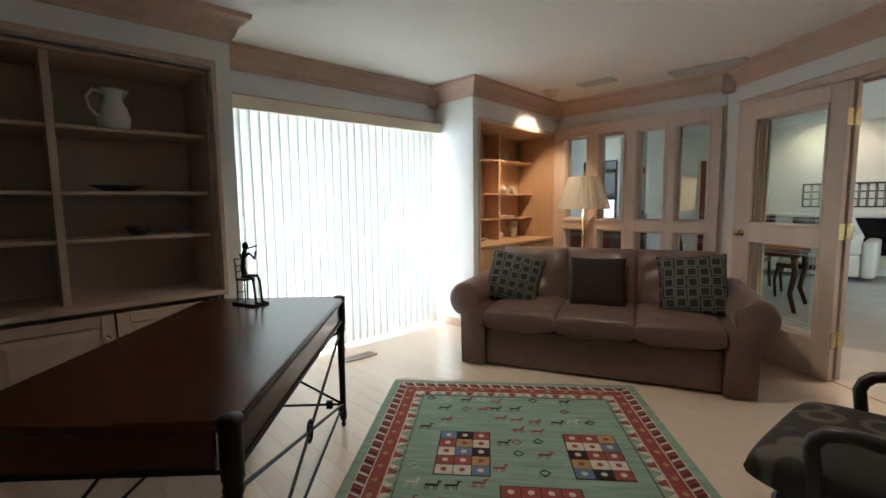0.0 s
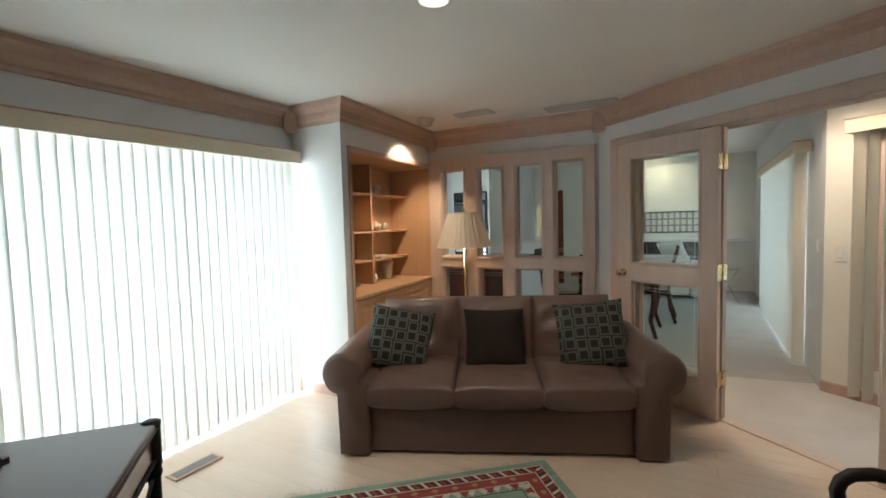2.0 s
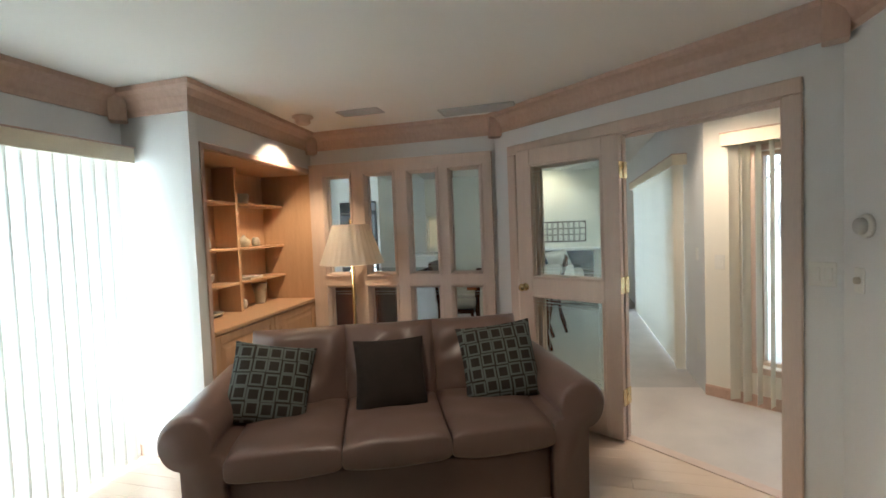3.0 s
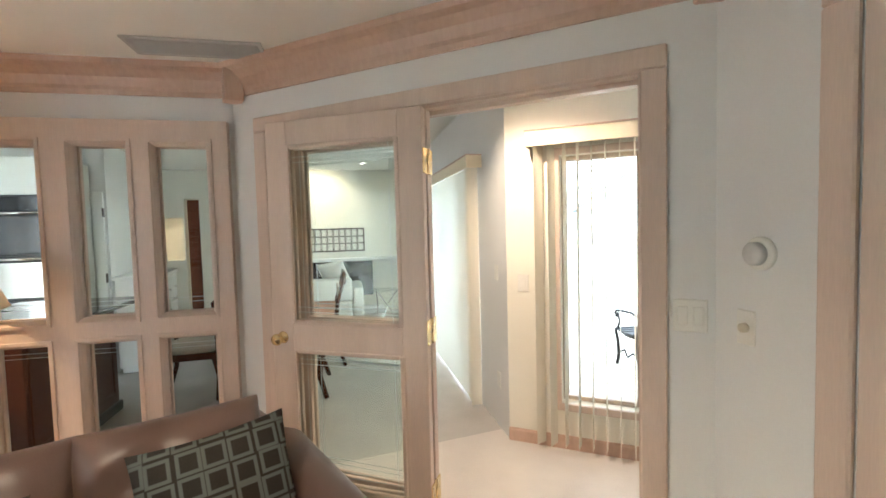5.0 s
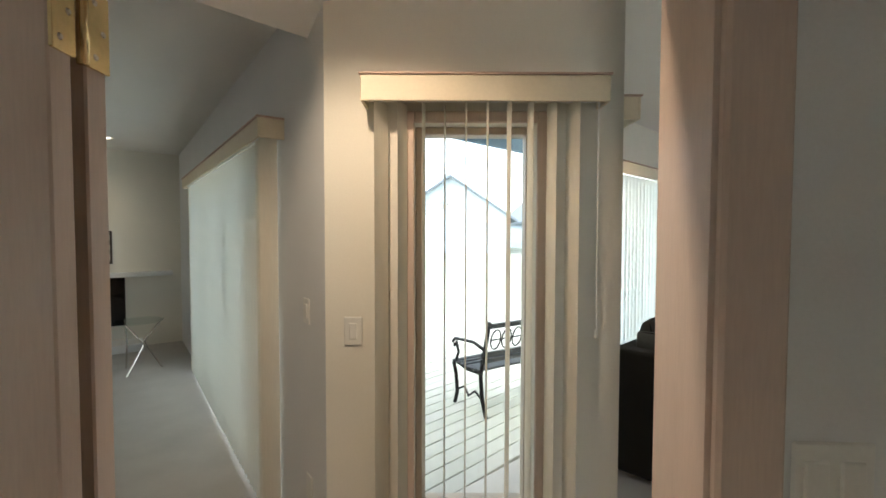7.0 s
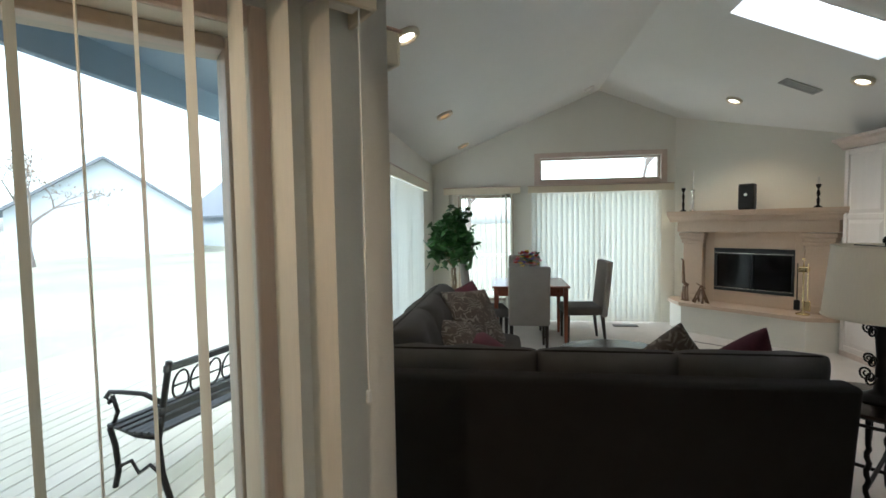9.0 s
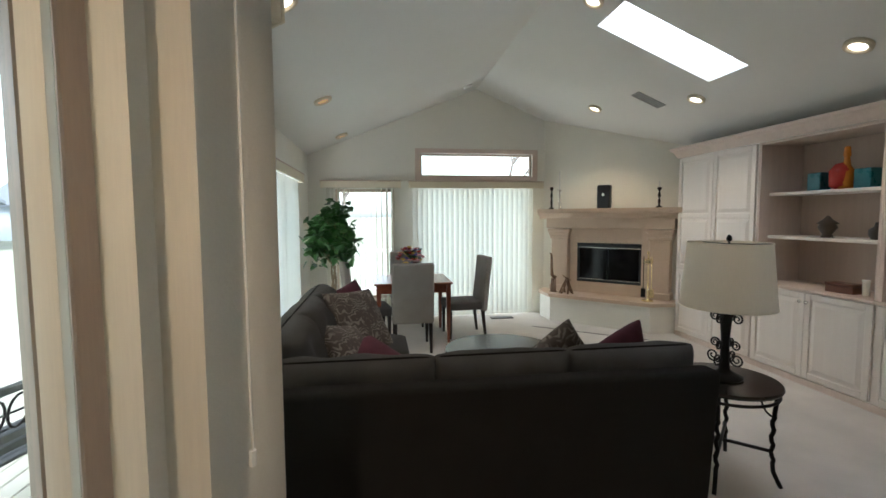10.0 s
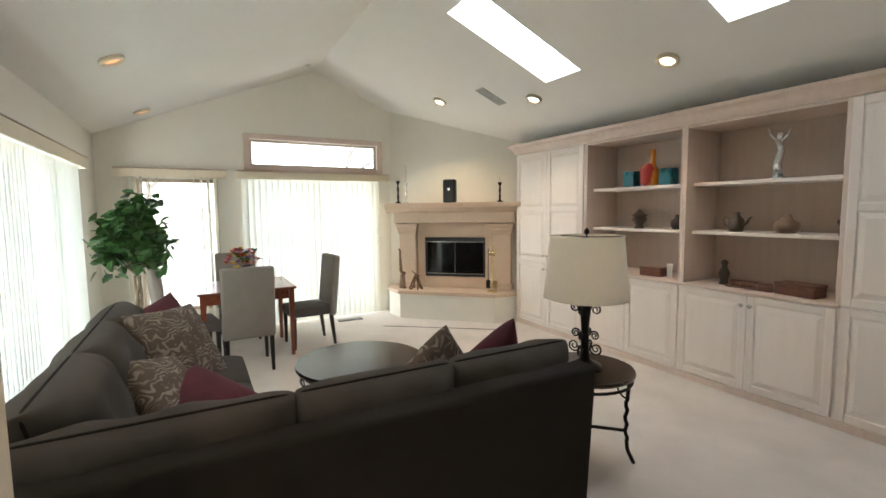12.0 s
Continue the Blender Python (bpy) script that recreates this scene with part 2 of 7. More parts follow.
def glow(name, colour, strength):
    m = bpy.data.materials.new(name)
    m.use_nodes = True
    b = m.node_tree.nodes["Principled BSDF"]
    b.inputs["Base Color"].default_value = (*colour, 1)
    b.inputs["Emission Color"].default_value = (*colour, 1)
    b.inputs["Emission Strength"].default_value = strength
    return m


PLASTER = shader("plaster", (0.755, 0.755, 0.74), 0.85, vary=0.04, scale=2, grain=180, bump=0.12)
PLASTER_WARM = shader("plaster_warm", (0.82, 0.79, 0.70), 0.85, vary=0.04, scale=2, grain=180, bump=0.12)
CEILING = shader("ceiling_paint", (0.85, 0.835, 0.79), 0.9, vary=0.03, scale=2, grain=200, bump=0.12)
BLUSH = shader("blush_stained_wood", (0.62, 0.44, 0.345), 0.42, vary=0.2, scale=3, grain=40, bump=0.06, stretch=(1, 1, 0.35), second=(0.50, 0.34, 0.26))
BLUSH_PALE = shader("pale_pickled_wood", (0.70, 0.565, 0.475), 0.45, vary=0.12, scale=3, grain=40, bump=0.06, stretch=(6, 6, 0.5), second=(0.60, 0.475, 0.40))
HONEY = shader("honey_wood", (0.64, 0.42, 0.25), 0.45, vary=0.2, scale=3, grain=40, bump=0.05, stretch=(6, 6, 0.5), second=(0.53, 0.33, 0.19))
PICKLED = shader("pickled_cabinet", (0.79, 0.71, 0.64), 0.38, vary=0.1, scale=3, grain=50, bump=0.03, stretch=(8, 8, 0.6), second=(0.745, 0.665, 0.595))
# browner shelf wood, darkened in colour for the shade inside shelves
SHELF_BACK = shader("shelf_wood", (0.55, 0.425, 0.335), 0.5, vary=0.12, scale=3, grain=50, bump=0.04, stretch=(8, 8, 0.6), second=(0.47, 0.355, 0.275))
CARPET = shader("carpet", (0.66, 0.61, 0.56), 0.97, vary=0.14, scale=3, grain=420, bump=0.7, spec=0.1)
GREY_CARPET = shader("grey_carpet", (0.50, 0.475, 0.44), 0.97, vary=0.14, scale=3, grain=420, bump=0.6, spec=0.1)
PLANK = shader("maple_plank", (0.80, 0.65, 0.51), 0.24, vary=0.2, scale=2.2, grain=30, bump=0.03, stretch=(0.35, 5, 5), second=(0.72, 0.57, 0.44), coat=0.3, island=0.12)
MAHOGANY = shader("mahogany", (0.060, 0.017, 0.008), 0.26, vary=0.16, scale=1.5, grain=30, bump=0.006, stretch=(1, 6, 6), coat=0.1, spec=0.45, patchy=0.015)
CHERRY = shader("cherry_wood", (0.22, 0.055, 0.025), 0.3, vary=0.35, scale=3, grain=30, bump=0.03, stretch=(1, 8, 8), coat=0.3)
ESPRESSO = shader("espresso_wood", (0.022, 0.014, 0.011), 0.36, vary=0.3, scale=4, grain=40, bump=0.02, stretch=(1, 8, 8), coat=0.05)
DARK_TOP = shader("dark_tabletop", (0.020, 0.013, 0.010), 0.22, vary=0.15, scale=3, grain=60, bump=0.0, spec=0.4, patchy=0.02)
IRON = shader("black_iron", (0.012, 0.010, 0.009), 0.45, 0.6, vary=0.4, scale=10, grain=90, bump=0.15)
BRASS = shader("brass", (0.80, 0.65, 0.36), 0.22, 1.0, vary=0.15, scale=12, grain=90, bump=0.02)
CHROME = shader("nickel", (0.72, 0.70, 0.66), 0.2, 1.0, vary=0.1, scale=12, grain=90, bump=0.02)
LEATHER = shader("taupe_leather", (0.162, 0.102, 0.083), 0.32, vary=0.3, scale=7, grain=240, bump=0.2, second=(0.138, 0.086, 0.070), patchy=0.05)
# dark frame and piping linen, deepened in colour for the sofa's shaded back
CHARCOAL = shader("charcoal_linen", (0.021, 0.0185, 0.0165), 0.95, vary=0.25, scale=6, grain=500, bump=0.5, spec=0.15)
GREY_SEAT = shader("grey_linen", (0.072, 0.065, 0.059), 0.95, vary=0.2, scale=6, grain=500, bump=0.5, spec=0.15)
STONE = shader("buff_limestone", (0.66, 0.51, 0.38), 0.6, vary=0.16, scale=4, grain=70, bump=0.2, second=(0.57, 0.43, 0.31))
BLACK_GLASS = shader("black_glass", (0.008, 0.008, 0.009), 0.06, vary=0.2, scale=5, grain=50, bump=0)
BLACK = shader("black_plastic", (0.012, 0.012, 0.013), 0.4, vary=0.3, scale=8, grain=120, bump=0.1)
WHITE_PLASTIC = shader("white_plastic", (0.78, 0.77, 0.72), 0.35, vary=0.05, scale=8, grain=120, bump=0.03)
CREAM_TRIM = shader("cream_valance", (0.78, 0.69, 0.52), 0.5, vary=0.06, scale=4, grain=90, bump=0.04)
FRAME_WHITE = shader("window_frame", (0.54, 0.44, 0.345), 0.5, vary=0.08, scale=4, grain=90, bump=0.04)
GLASS = see_through("window_glass")
STUDY_BLIND = sheer("study_blind_vane", (0.82, 0.78, 0.68), (0.80, 0.84, 0.79), 0.10)
BLIND = sheer("blind_vane", (0.80, 0.74, 0.62), (0.76, 0.84, 0.81), 0.175)
SHADE = sheer("lamp_shade", (0.90, 0.85, 0.76), (0.92, 0.82, 0.64), 0.42)

# ---- the shell ----
ROOF_Y, ROOF_Z, PITCH = 2.55, 3.47, 0.405
STUDY_H = 2.43
WIN, CASE = -2.95, -2.40
NICHE_A, NICHE_B = (-2.40, 3.29), (-2.55, 4.93)
GLAZED_A, GLAZED_B = (-2.55, 4.93), (-0.72, 4.93)
DOOR_A, DOOR_B = (-0.72, 4.93), (1.12, 3.446)
DOOR_LEN = math.dist(DOOR_A, DOOR_B)
SOUTH = -1.7
slope_l = ((0, ROOF_Y, ROOF_Z), (0, PITCH, 1))
slope_r = ((0, ROOF_Y, ROOF_Z), (0, -PITCH, 1))

# the study stands turned a little against the living room
STUDY = Matrix.Translation((0.0755, 4.2614, 0)) @ Matrix.Rotation(radians(-9.187), 4, "Z") @ Matrix.Translation((-0.22, -4.11, 0))


def study_point(x, y):
    v = STUDY @ Vector((x, y, 0))
    return (v.x, v.y)


for ob in (study_day, dining_day, niche_bulb, study_bulb, dining_bulb, pantry_bulb):
    ob.matrix_world = STUDY @ ob.matrix_world


def turn_study(obs):
    for ob in obs:
        ob.matrix_basis = STUDY @ ob.matrix_basis


# floors: planks in the study, carpet beyond the door
bm = B()
prism(bm, [(-3.1, SOUTH - .15), (1.2, SOUTH - .15), (1.2, 3.38), (1.14, 3.43), (-0.70, 4.915), (-0.75, 5.0), (-3.1, 5.0)], -0.12, -0.012)
floor_study = tagged(part("floor", bm, shader("subfloor", (0.42, 0.31, 0.22), 0.7)), "pale maple plank floor of the study", kind="structure")
bm = B()
prism(bm, [study_point(1.14, 3.43), (1.02, 3.30), (1.02, -0.5), (7.95, -0.5), (7.95, 5.2), (2.75, 5.2), (1.1, 5.27), (-0.52, 5.27), study_point(-0.70, 4.915)], -0.12, 0.0)
tagged(part("floor_carpet", bm, CARPET), "cream cut-pile carpet", kind="structure")
bm = B()
prism(bm, [(-0.52, 5.27), (1.1, 5.27), study_point(1.05, 11.7), study_point(-4.2, 11.7), study_point(-4.2, 5.0), study_point(-0.75, 5.0), study_point(-0.70, 4.915)], -0.12, -0.003)
tagged(part("floor_dining", bm, GREY_CARPET), "grey-beige low-pile carpet of the dining room", kind="structure")
bm = B()
box(bm, 0, DOOR_LEN - 0.2, -0.03, 0.05, -0.004, 0.006, 0.003, along(DOOR_A, DOOR_B) @ Matrix.Translation((0.1, 0, 0)))
tagged(part("trim_threshold", bm, BLUSH_PALE), kind="structure")

# study walls
wall("wall_bookcase_west", (CASE, SOUTH), (CASE, 1.10), STUDY_H, PLASTER, [(0.45, 2.68, 0.0, 2.10)], 0.05)
wall("wall_return_south", (CASE, 1.10), (WIN, 1.10), STUDY_H, PLASTER, (), 0.06)
wall("wall_window_west", (WIN, 1.10), (WIN, 3.29), STUDY_H, PLASTER, [(0.08, 2.12, 0.0, 2.03)])
wall("wall_return_north", (WIN, 3.29), NICHE_A, STUDY_H, PLASTER, (), 0.06)
NL = math.dist(NICHE_A, NICHE_B)
wall("wall_niche", NICHE_A, NICHE_B, STUDY_H, PLASTER, [(0.10, NL - 0.02, 0.0, 2.06)], 0.05)
wall("wall_glazed", GLAZED_A, GLAZED_B, 2.62, PLASTER, [(0.06, 1.775, 0.06, 2.08)])
wall("wall_door", DOOR_A, DOOR_B, 3.2, PLASTER, [(0.26, DOOR_LEN - 0.235, -0.02, 2.055)], 0.17)
wall("wall_study_east", (1.12, 3.446), (1.12, SOUTH), 2.9, PLASTER, (), 0.13)
wall("wall_south", (1.12, SOUTH), (-3.0, SOUTH), STUDY_H, PLASTER, [(2.25, 3.05, -0.02, 2.04)])
wall("wall_behind_bookcase", (-2.98, SOUTH), (-2.98, 1.10), STUDY_H, PLASTER)
wall("wall_behind_niche", (-3.12, 3.29), (-3.12, 5.0), STUDY_H, PLASTER)
bm = B()
prism(bm, [(-3.1, SOUTH - .15), (1.24, SOUTH - .15), (1.24, 3.40), (-0.68, 5.02), (-3.1, 5.02)], STUDY_H, STUDY_H + 0.1)
tagged(part("ceiling_study", bm, CEILING), "flat white plaster ceiling", kind="structure")

# hall, living room and the room beyond
N45 = Vector((0.7071, 0.7071))
U45 = Vector((0.7071, -0.7071))


def bench_wall_point(u, d=4.30):
    p = N45 * d + U45 * u
    return (p.x, p.y)


BENCH_A, CORNER = bench_wall_point(-2.93), bench_wall_point(-1.72)
wall("wall_hall_diagonal", BENCH_A, CORNER, 3.3, PLASTER_WARM, [(0.365, 0.86, 0.31, 1.955)], 0.20, cuts=[slope_l])
RET_B = (CORNER[0] + 0.86, CORNER[1] + 0.86)
wall("wall_living_return", CORNER, RET_B, 3.3, PLASTER_WARM, [(0.30, 0.98, 0.31, 1.955)], 0.14, cuts=[slope_l])
wall("wall_living_north", (RET_B[0] - 0.02, 5.07), (7.80, 5.07), 2.5, PLASTER_WARM, [(0.25, 3.85, 0.02, 2.02)], cuts=[slope_l])
wall("wall_living_far", (7.756, 5.2), (7.756, 1.30), 3.6, PLASTER_WARM, [(0.52, 1.39, 0.30, 1.96), (1.72, 3.52, 0.02, 2.02), (1.79, 3.55, 2.15, 2.50)], cuts=[slope_l, slope_r])
wall("wall_fireplace", (7.756, 1.45), (6.0, -0.306), 3.2, PLASTER_WARM, (), 0.12, cuts=[slope_r])
wall("wall_living_south", (6.2, -0.30), (1.2, -0.30), 2.5, PLASTER_WARM, cuts=[slope_r])
wall("wall_living_west", (1.02, -0.35), (1.02, 3.36), 3.6, PLASTER_WARM, (), 0.04, cuts=[slope_l, slope_r])
HALL_A = study_point(1.0, 10.6)
HL = math.dist(HALL_A, BENCH_A)
wall("wall_hall_east", HALL_A, BENCH_A, 3.3, PLASTER, [(HL - 3.66, HL - 0.72, 0.02, 2.02)], 0.14, cuts=[((0, 5.05, 2.60), (0, 0, 1))])
wall("wall_dining_north", (-4.1, 10.5), (1.1, 10.5), 2.6, PLASTER_WARM, [(1.0, 1.34, 1.05, 1.76), (1.37, 1.60, -0.02, 2.08)])
wall("wall_dining_west", (-4.0, 5.0), (-4.0, 10.6), 2.6, PLASTER)
wall("wall_kitchen_north", (-4.0, 7.66), (-2.60, 7.66), 2.6, PLASTER, (), 0.12)
wall("wall_kitchen_east", (-2.66, 7.78), (-3.14, 10.5), 2.6, PLASTER, (), 0.10)
wall("wall_pantry_west", (-3.6, 10.6), (-3.6, 11.6), 2.6, PLASTER_WARM)
wall("wall_pantry_north", (-3.6, 11.6), (-2.0, 11.6), 2.6, PLASTER_WARM)
wall("wall_pantry_east", (-2.0, 11.6), (-2.0, 10.6), 2.6, PLASTER_WARM)
bm = B()
for s, (v0, v1) in ((-1, (0.0, 3.05)), (1, (0.0, 2.75))):
    ang = math.atan(PITCH)
    k = 1 / math.cos(ang)
    holes = [] if s > 0 else [(4.39, 4.865, 0.50 * k, 1.635 * k), (2.64, 3.11, 0.50 * k, 1.69 * k)]
    for a, b, c, d in holed(-0.1, 8.0, v0 * k, v1 * k, holes):
        m = Matrix.Translation((0, ROOF_Y, ROOF_Z)) @ Matrix.Rotation(-s * ang, 4, "X")
        vs = box(bm, a, b, c * s, d * s, 0, 0.16)
        put(bm, vs, m)
bmesh.ops.remove_doubles(bm, verts=bm.verts[:], dist=1e-4)
tagged(part("ceiling_living", bm, CEILING), "white vaulted ceiling with two skylight shafts", kind="structure")
bm = B()
prism(bm, [study_point(-4.2, 5.0), study_point(-0.68, 5.02), (-0.1, 4.40), (0.0, 5.2), (1.3, 5.2), study_point(1.3, 11.7), study_point(-4.2, 11.7)], 2.56, 2.72)
tagged(part("ceiling_dining", bm, CEILING), "flat white ceiling of the dining room", kind="structure")

# crown moulding of the study with its corner blocks
cz = STUDY_H
CROWN = [(0.0, cz - 0.165), (0.012, cz - 0.165), (0.018, cz - 0.14), (0.03, cz - 0.125), (0.045, cz - 0.08), (0.075, cz - 0.045), (0.105, cz - 0.03), (0.112, cz - 0.002), (0.0, cz - 0.002)]
crown_line = [(CASE, SOUTH), (CASE, 1.10), (WIN, 1.10), (WIN, 3.29), NICHE_A, NICHE_B, DOOR_A, DOOR_B, (1.12, SOUTH)]
bm = B()
sweep(bm, crown_line, CROWN)
tagged(part("trim_crown", bm, BLUSH), "blush-stained wooden crown moulding", kind="structure")
bm = B()
for x, y, a in ((WIN + .055, 3.235, 45), (-2.50, 4.875, 45), (-0.70, 4.86, 20), (1.065, 3.40, 65)):
    box(bm, -0.05, 0.05, -0.05, 0.05, cz - 0.20, cz - 0.001, 0.006, pose(x, y, 0, 0, 0, a))
tagged(part("trim_crown_blocks", bm, BLUSH), "blush-stained corner blocks of the crown", kind="structure")
BASE = [(0.0, 0.0), (0.014, 0.0), (0.014, 0.075), (0.008, 0.09), (0.0, 0.09)]
bm = B()
sweep(bm, [(WIN, 3.29), NICHE_A], BASE)
sweep(bm, [(1.12, 3.44), (1.12, 3.12)], BASE)
tagged(part("baseboard_study", bm, BLUSH), "low blush-stained baseboard", kind="structure")
bm = B()
sweep(bm, [BENCH_A, CORNER, RET_B], BASE)
sweep(bm, [(7.756, 5.06), (7.756, 4.72)], BASE)
sweep(bm, [(7.756, 3.76), (7.756, 3.53)], BASE)
tagged(part("baseboard", bm, BLUSH), "low blush-stained baseboard", kind="structure")
# door casing of the study
bm = B()
m = along(DOOR_A, DOOR_B)
CAS = 0.09
s0, s1 = 0.255, DOOR_LEN - 0.23
for a, b, c, d in ((s0 - CAS + .01, s0 + .01, 0, 2.05), (s1 - .01, s1 + CAS - .01, 0, 2.05), (s0 - CAS + .01, s1 + CAS - .01, 2.05, 2.13)):
    box(bm, a, b, -0.022, 0.0, c, d, 0.006, m)
    box(bm, a, b, 0.17, 0.19, c, d, 0.006, m)
box(bm, s0, s0 + 0.016, 0.0, 0.17, 0, 2.045, 0, m)
box(bm, s1 - 0.016, s1, 0.0, 0.17, 0, 2.045, 0, m)
box(bm, s0, s1, 0.0, 0.17, 2.04, 2.056, 0, m)
box(bm, s0, s1, 0.05, 0.065, 2.02, 2.04, 0, m)
tagged(part("trim_door_casing", bm, BLUSH_PALE), "pale pickled-wood door casing", kind="structure")

turn_study([o for o in bpy.data.objects if o.type == "MESH" and o.name in ("floor", "trim_threshold", "wall_bookcase_west", "wall_return_south", "wall_window_west", "wall_return_north", "wall_niche", "wall_glazed", "wall_door", "wall_study_east", "wall_south", "wall_behind_bookcase", "wall_behind_niche", "ceiling_study", "wall_dining_north", "wall_dining_west", "wall_kitchen_north", "wall_kitchen_east", "wall_pantry_west", "wall_pantry_north", "wall_pantry_east", "trim_crown", "trim_crown_blocks", "baseboard_study", "trim_door_casing")])

# ---- windows, blinds and valances ----
def window(name, p0, p1, s0, s1, z0, z1, thick, panes=1, bar=0.045, label="window with a pale wooden frame"):
    """A glazed frame set in a wall's opening."""
    ob = thing(name, along(p0, p1), label, "window", kind="structure")
    bm = B()
    y0, y1 = thick * 0.35, thick * 0.8
    for a, b, c, d in ((s0, s0 + bar, z0, z1), (s1 - bar, s1, z0, z1), (s0 + bar, s1 - bar, z0, z0 + bar), (s0 + bar, s1 - bar, z1 - bar, z1)):
        box(bm, a, b, y0, y1, c, d, 0.004)
    step = (s1 - s0 - bar) / panes
    for k in range(1, panes):
        box(bm, s0 + step * k, s0 + step * k + bar, y0, y1, z0 + bar, z1 - bar, 0.004)
    part("window_frame", bm, FRAME_WHITE, ob)
    for k in range(panes):
        bm = B()
        box(bm, s0 + step * k + bar * 0.8, s0 + step * (k + 1) + bar * 0.2, (y0 + y1) / 2 - 0.003, (y0 + y1) / 2 + 0.003, z0 + bar * 0.8, z1 - bar * 0.8)
        g = part("pane", bm, GLASS, ob)
        g.visible_shadow = False
    return ob


def vane_mesh(length, width=0.089, bow=0.002):
    bm = B()
    n = 5
    rows = []
    for z in (-length, 0):
        rows.append([bm.verts.new((width * (k / n - 0.5), bow * (1 - (2 * k / n - 1) ** 2) * 2, z)) for k in range(n + 1)])
    for k in range(n):
        bm.faces.new((rows[0][k], rows[0][k + 1], rows[1][k + 1], rows[1][k]))
    for f in bm.faces:
        f.smooth = True
    return bm


def vertical_blind(p0, p1, s0, s1, top, bottom, turn, step, valance=True, label="closed cream vertical blinds under a boxed valance", deep=0.13, group="vertical blinds", turns=None, v0=None, v1=None, cord=None, cloth=None):
    """Vertical vanes on a head rail behind a boxed valance; turn: degrees by which a vane stands off the wall's line."""
    ob = thing("vertical_blind", along(p0, p1), label, "blind", group)
    v0, v1 = (s0 if v0 is None else v0), (s1 if v1 is None else v1)
    bm = B()
    box(bm, v0 + 0.02, v1 - 0.02, -0.085, -0.045, top + 0.005, top + 0.035, 0.003)
    part("head_rail", bm, WHITE_PLASTIC, ob)
    if valance:
        bm = B()
        box(bm, v0, v1, -deep, -deep + 0.012, top - 0.012, top + 0.085, 0.003)
        box(bm, v0, v0 + 0.012, -deep + 0.012, -0.002, top - 0.012, top + 0.085, 0.002)
        box(bm, v1 - 0.012, v1, -deep + 0.012, -0.002, top - 0.012, top + 0.085, 0.002)
        box(bm, v0 + 0.012, v1 - 0.012, -deep + 0.012, -0.002, top + 0.065, top + 0.077)
        part("valance", bm, CREAM_TRIM, ob)
        bm = B()
        box(bm, v0 - 0.006, v1 + 0.006, -deep - 0.006, -0.002, top + 0.086, top + 0.094, 0.002)
        part("valance_cap", bm, BLUSH, ob, "thin brown cap strip")
    n = max(int(round((s1 - s0 - 0.04) / step)), 1)
    first = None
    for k in range(n):
        s = s0 + 0.04 + step * k
        a = (turns[k] + random.uniform(-2, 2) if turns else turn + random.uniform(-3, 3))
        m = pose(s, -0.066, top, 0, 0, a)
        if first is None:
            first = part("vane", vane_mesh(top - bottom), cloth or BLIND, ob)
            first.matrix_basis = m
        else:
            again(first, m, ob)
    if cord is not None:
        bm = B()
        tube(bm, [(cord, -0.115, top), (cord + 0.002, -0.116, 1.2), (cord + 0.004, -0.116, 1.13)], 0.0025, 6)
        box(bm, cord - 0.004, cord + 0.008, -0.120, -0.112, 1.11, 1.14, 0.002)
        part("pull_cord", bm, WHITE_PLASTIC, ob, "white bead pull cord")
    return ob


window("window_1", (WIN, 1.10), (WIN, 3.29), 0.08, 2.12, 0.0, 2.03, 0.14, 2, label="sliding glass door of the study").matrix_basis = STUDY @ along((WIN, 1.10), (WIN, 3.29))
study_blind = vertical_blind((WIN, 1.10), (WIN, 3.29), 0.05, 2.13, 1.975, 0.02, -11, 0.0755, v0=0.03, v1=2.17, cloth=STUDY_BLIND)
study_blind.matrix_basis = STUDY @ study_blind.matrix_basis
window("window_2", BENCH_A, CORNER, 0.365, 0.86, 0.31, 1.955, 0.20, 1, 0.03, label="tall fixed window towards the deck")
bm = B()
m = along(BENCH_A, CORNER)
for a, b, c, d in ((0.315, 0.365, 0.26, 2.0), (0.86, 0.91, 0.26, 2.0), (0.365, 0.86, 0.26, 0.31), (0.365, 0.86, 1.955, 2.0)):
    box(bm, a, b, -0.016, 0.0, c, d, 0.004, m)
tagged(part("trim_window_hall", bm, BLUSH_PALE), kind="structure")
vertical_blind(BENCH_A, CORNER, 0.20, 1.06, 2.02, 0.04, 84, 0.083, label="opened cream vertical blinds over a tall window", v0=0.17, v1=1.11, cord=1.07, turns=[60, 68, 82, 86, 88, 90, 92, 95, 104, 110, 116])
window("window_3", CORNER, RET_B, 0.30, 0.98, 0.31, 1.955, 0.14, 1, 0.03, label="tall window beside the living room")
vertical_blind(CORNER, RET_B, 0.24, 1.06, 2.02, 0.04, 25, 0.08, v0=0.14, v1=1.14)
NORTH_A, NORTH_B = (RET_B[0] - 0.02, 5.07), (7.80, 5.07)
window("window_4", NORTH_A, NORTH_B, 0.25, 3.85, 0.02, 2.02, 0.14, 4, label="wide sliding glass doors")
vertical_blind(NORTH_A, NORTH_B, 0.22, 3.88, 1.975, 0.02, -12, 0.072, v0=0.15, v1=3.95)
FAR_A, FAR_B = (7.756, 5.2), (7.756, 1.30)
window("window_5", FAR_A, FAR_B, 0.52, 1.39, 0.30, 1.96, 0.14, 1, label="tall window beside the dining table")
vertical_blind(FAR_A, FAR_B, 0.38, 1.46, 1.98, 0.04, 85, 0.078, label="opened cream vertical blinds over a tall window", v0=0.32, v1=1.49, turns=[60, 66, 74, 84, 88, 90, 90, 90, 92, 96, 100, 108, 112, 112, 112])
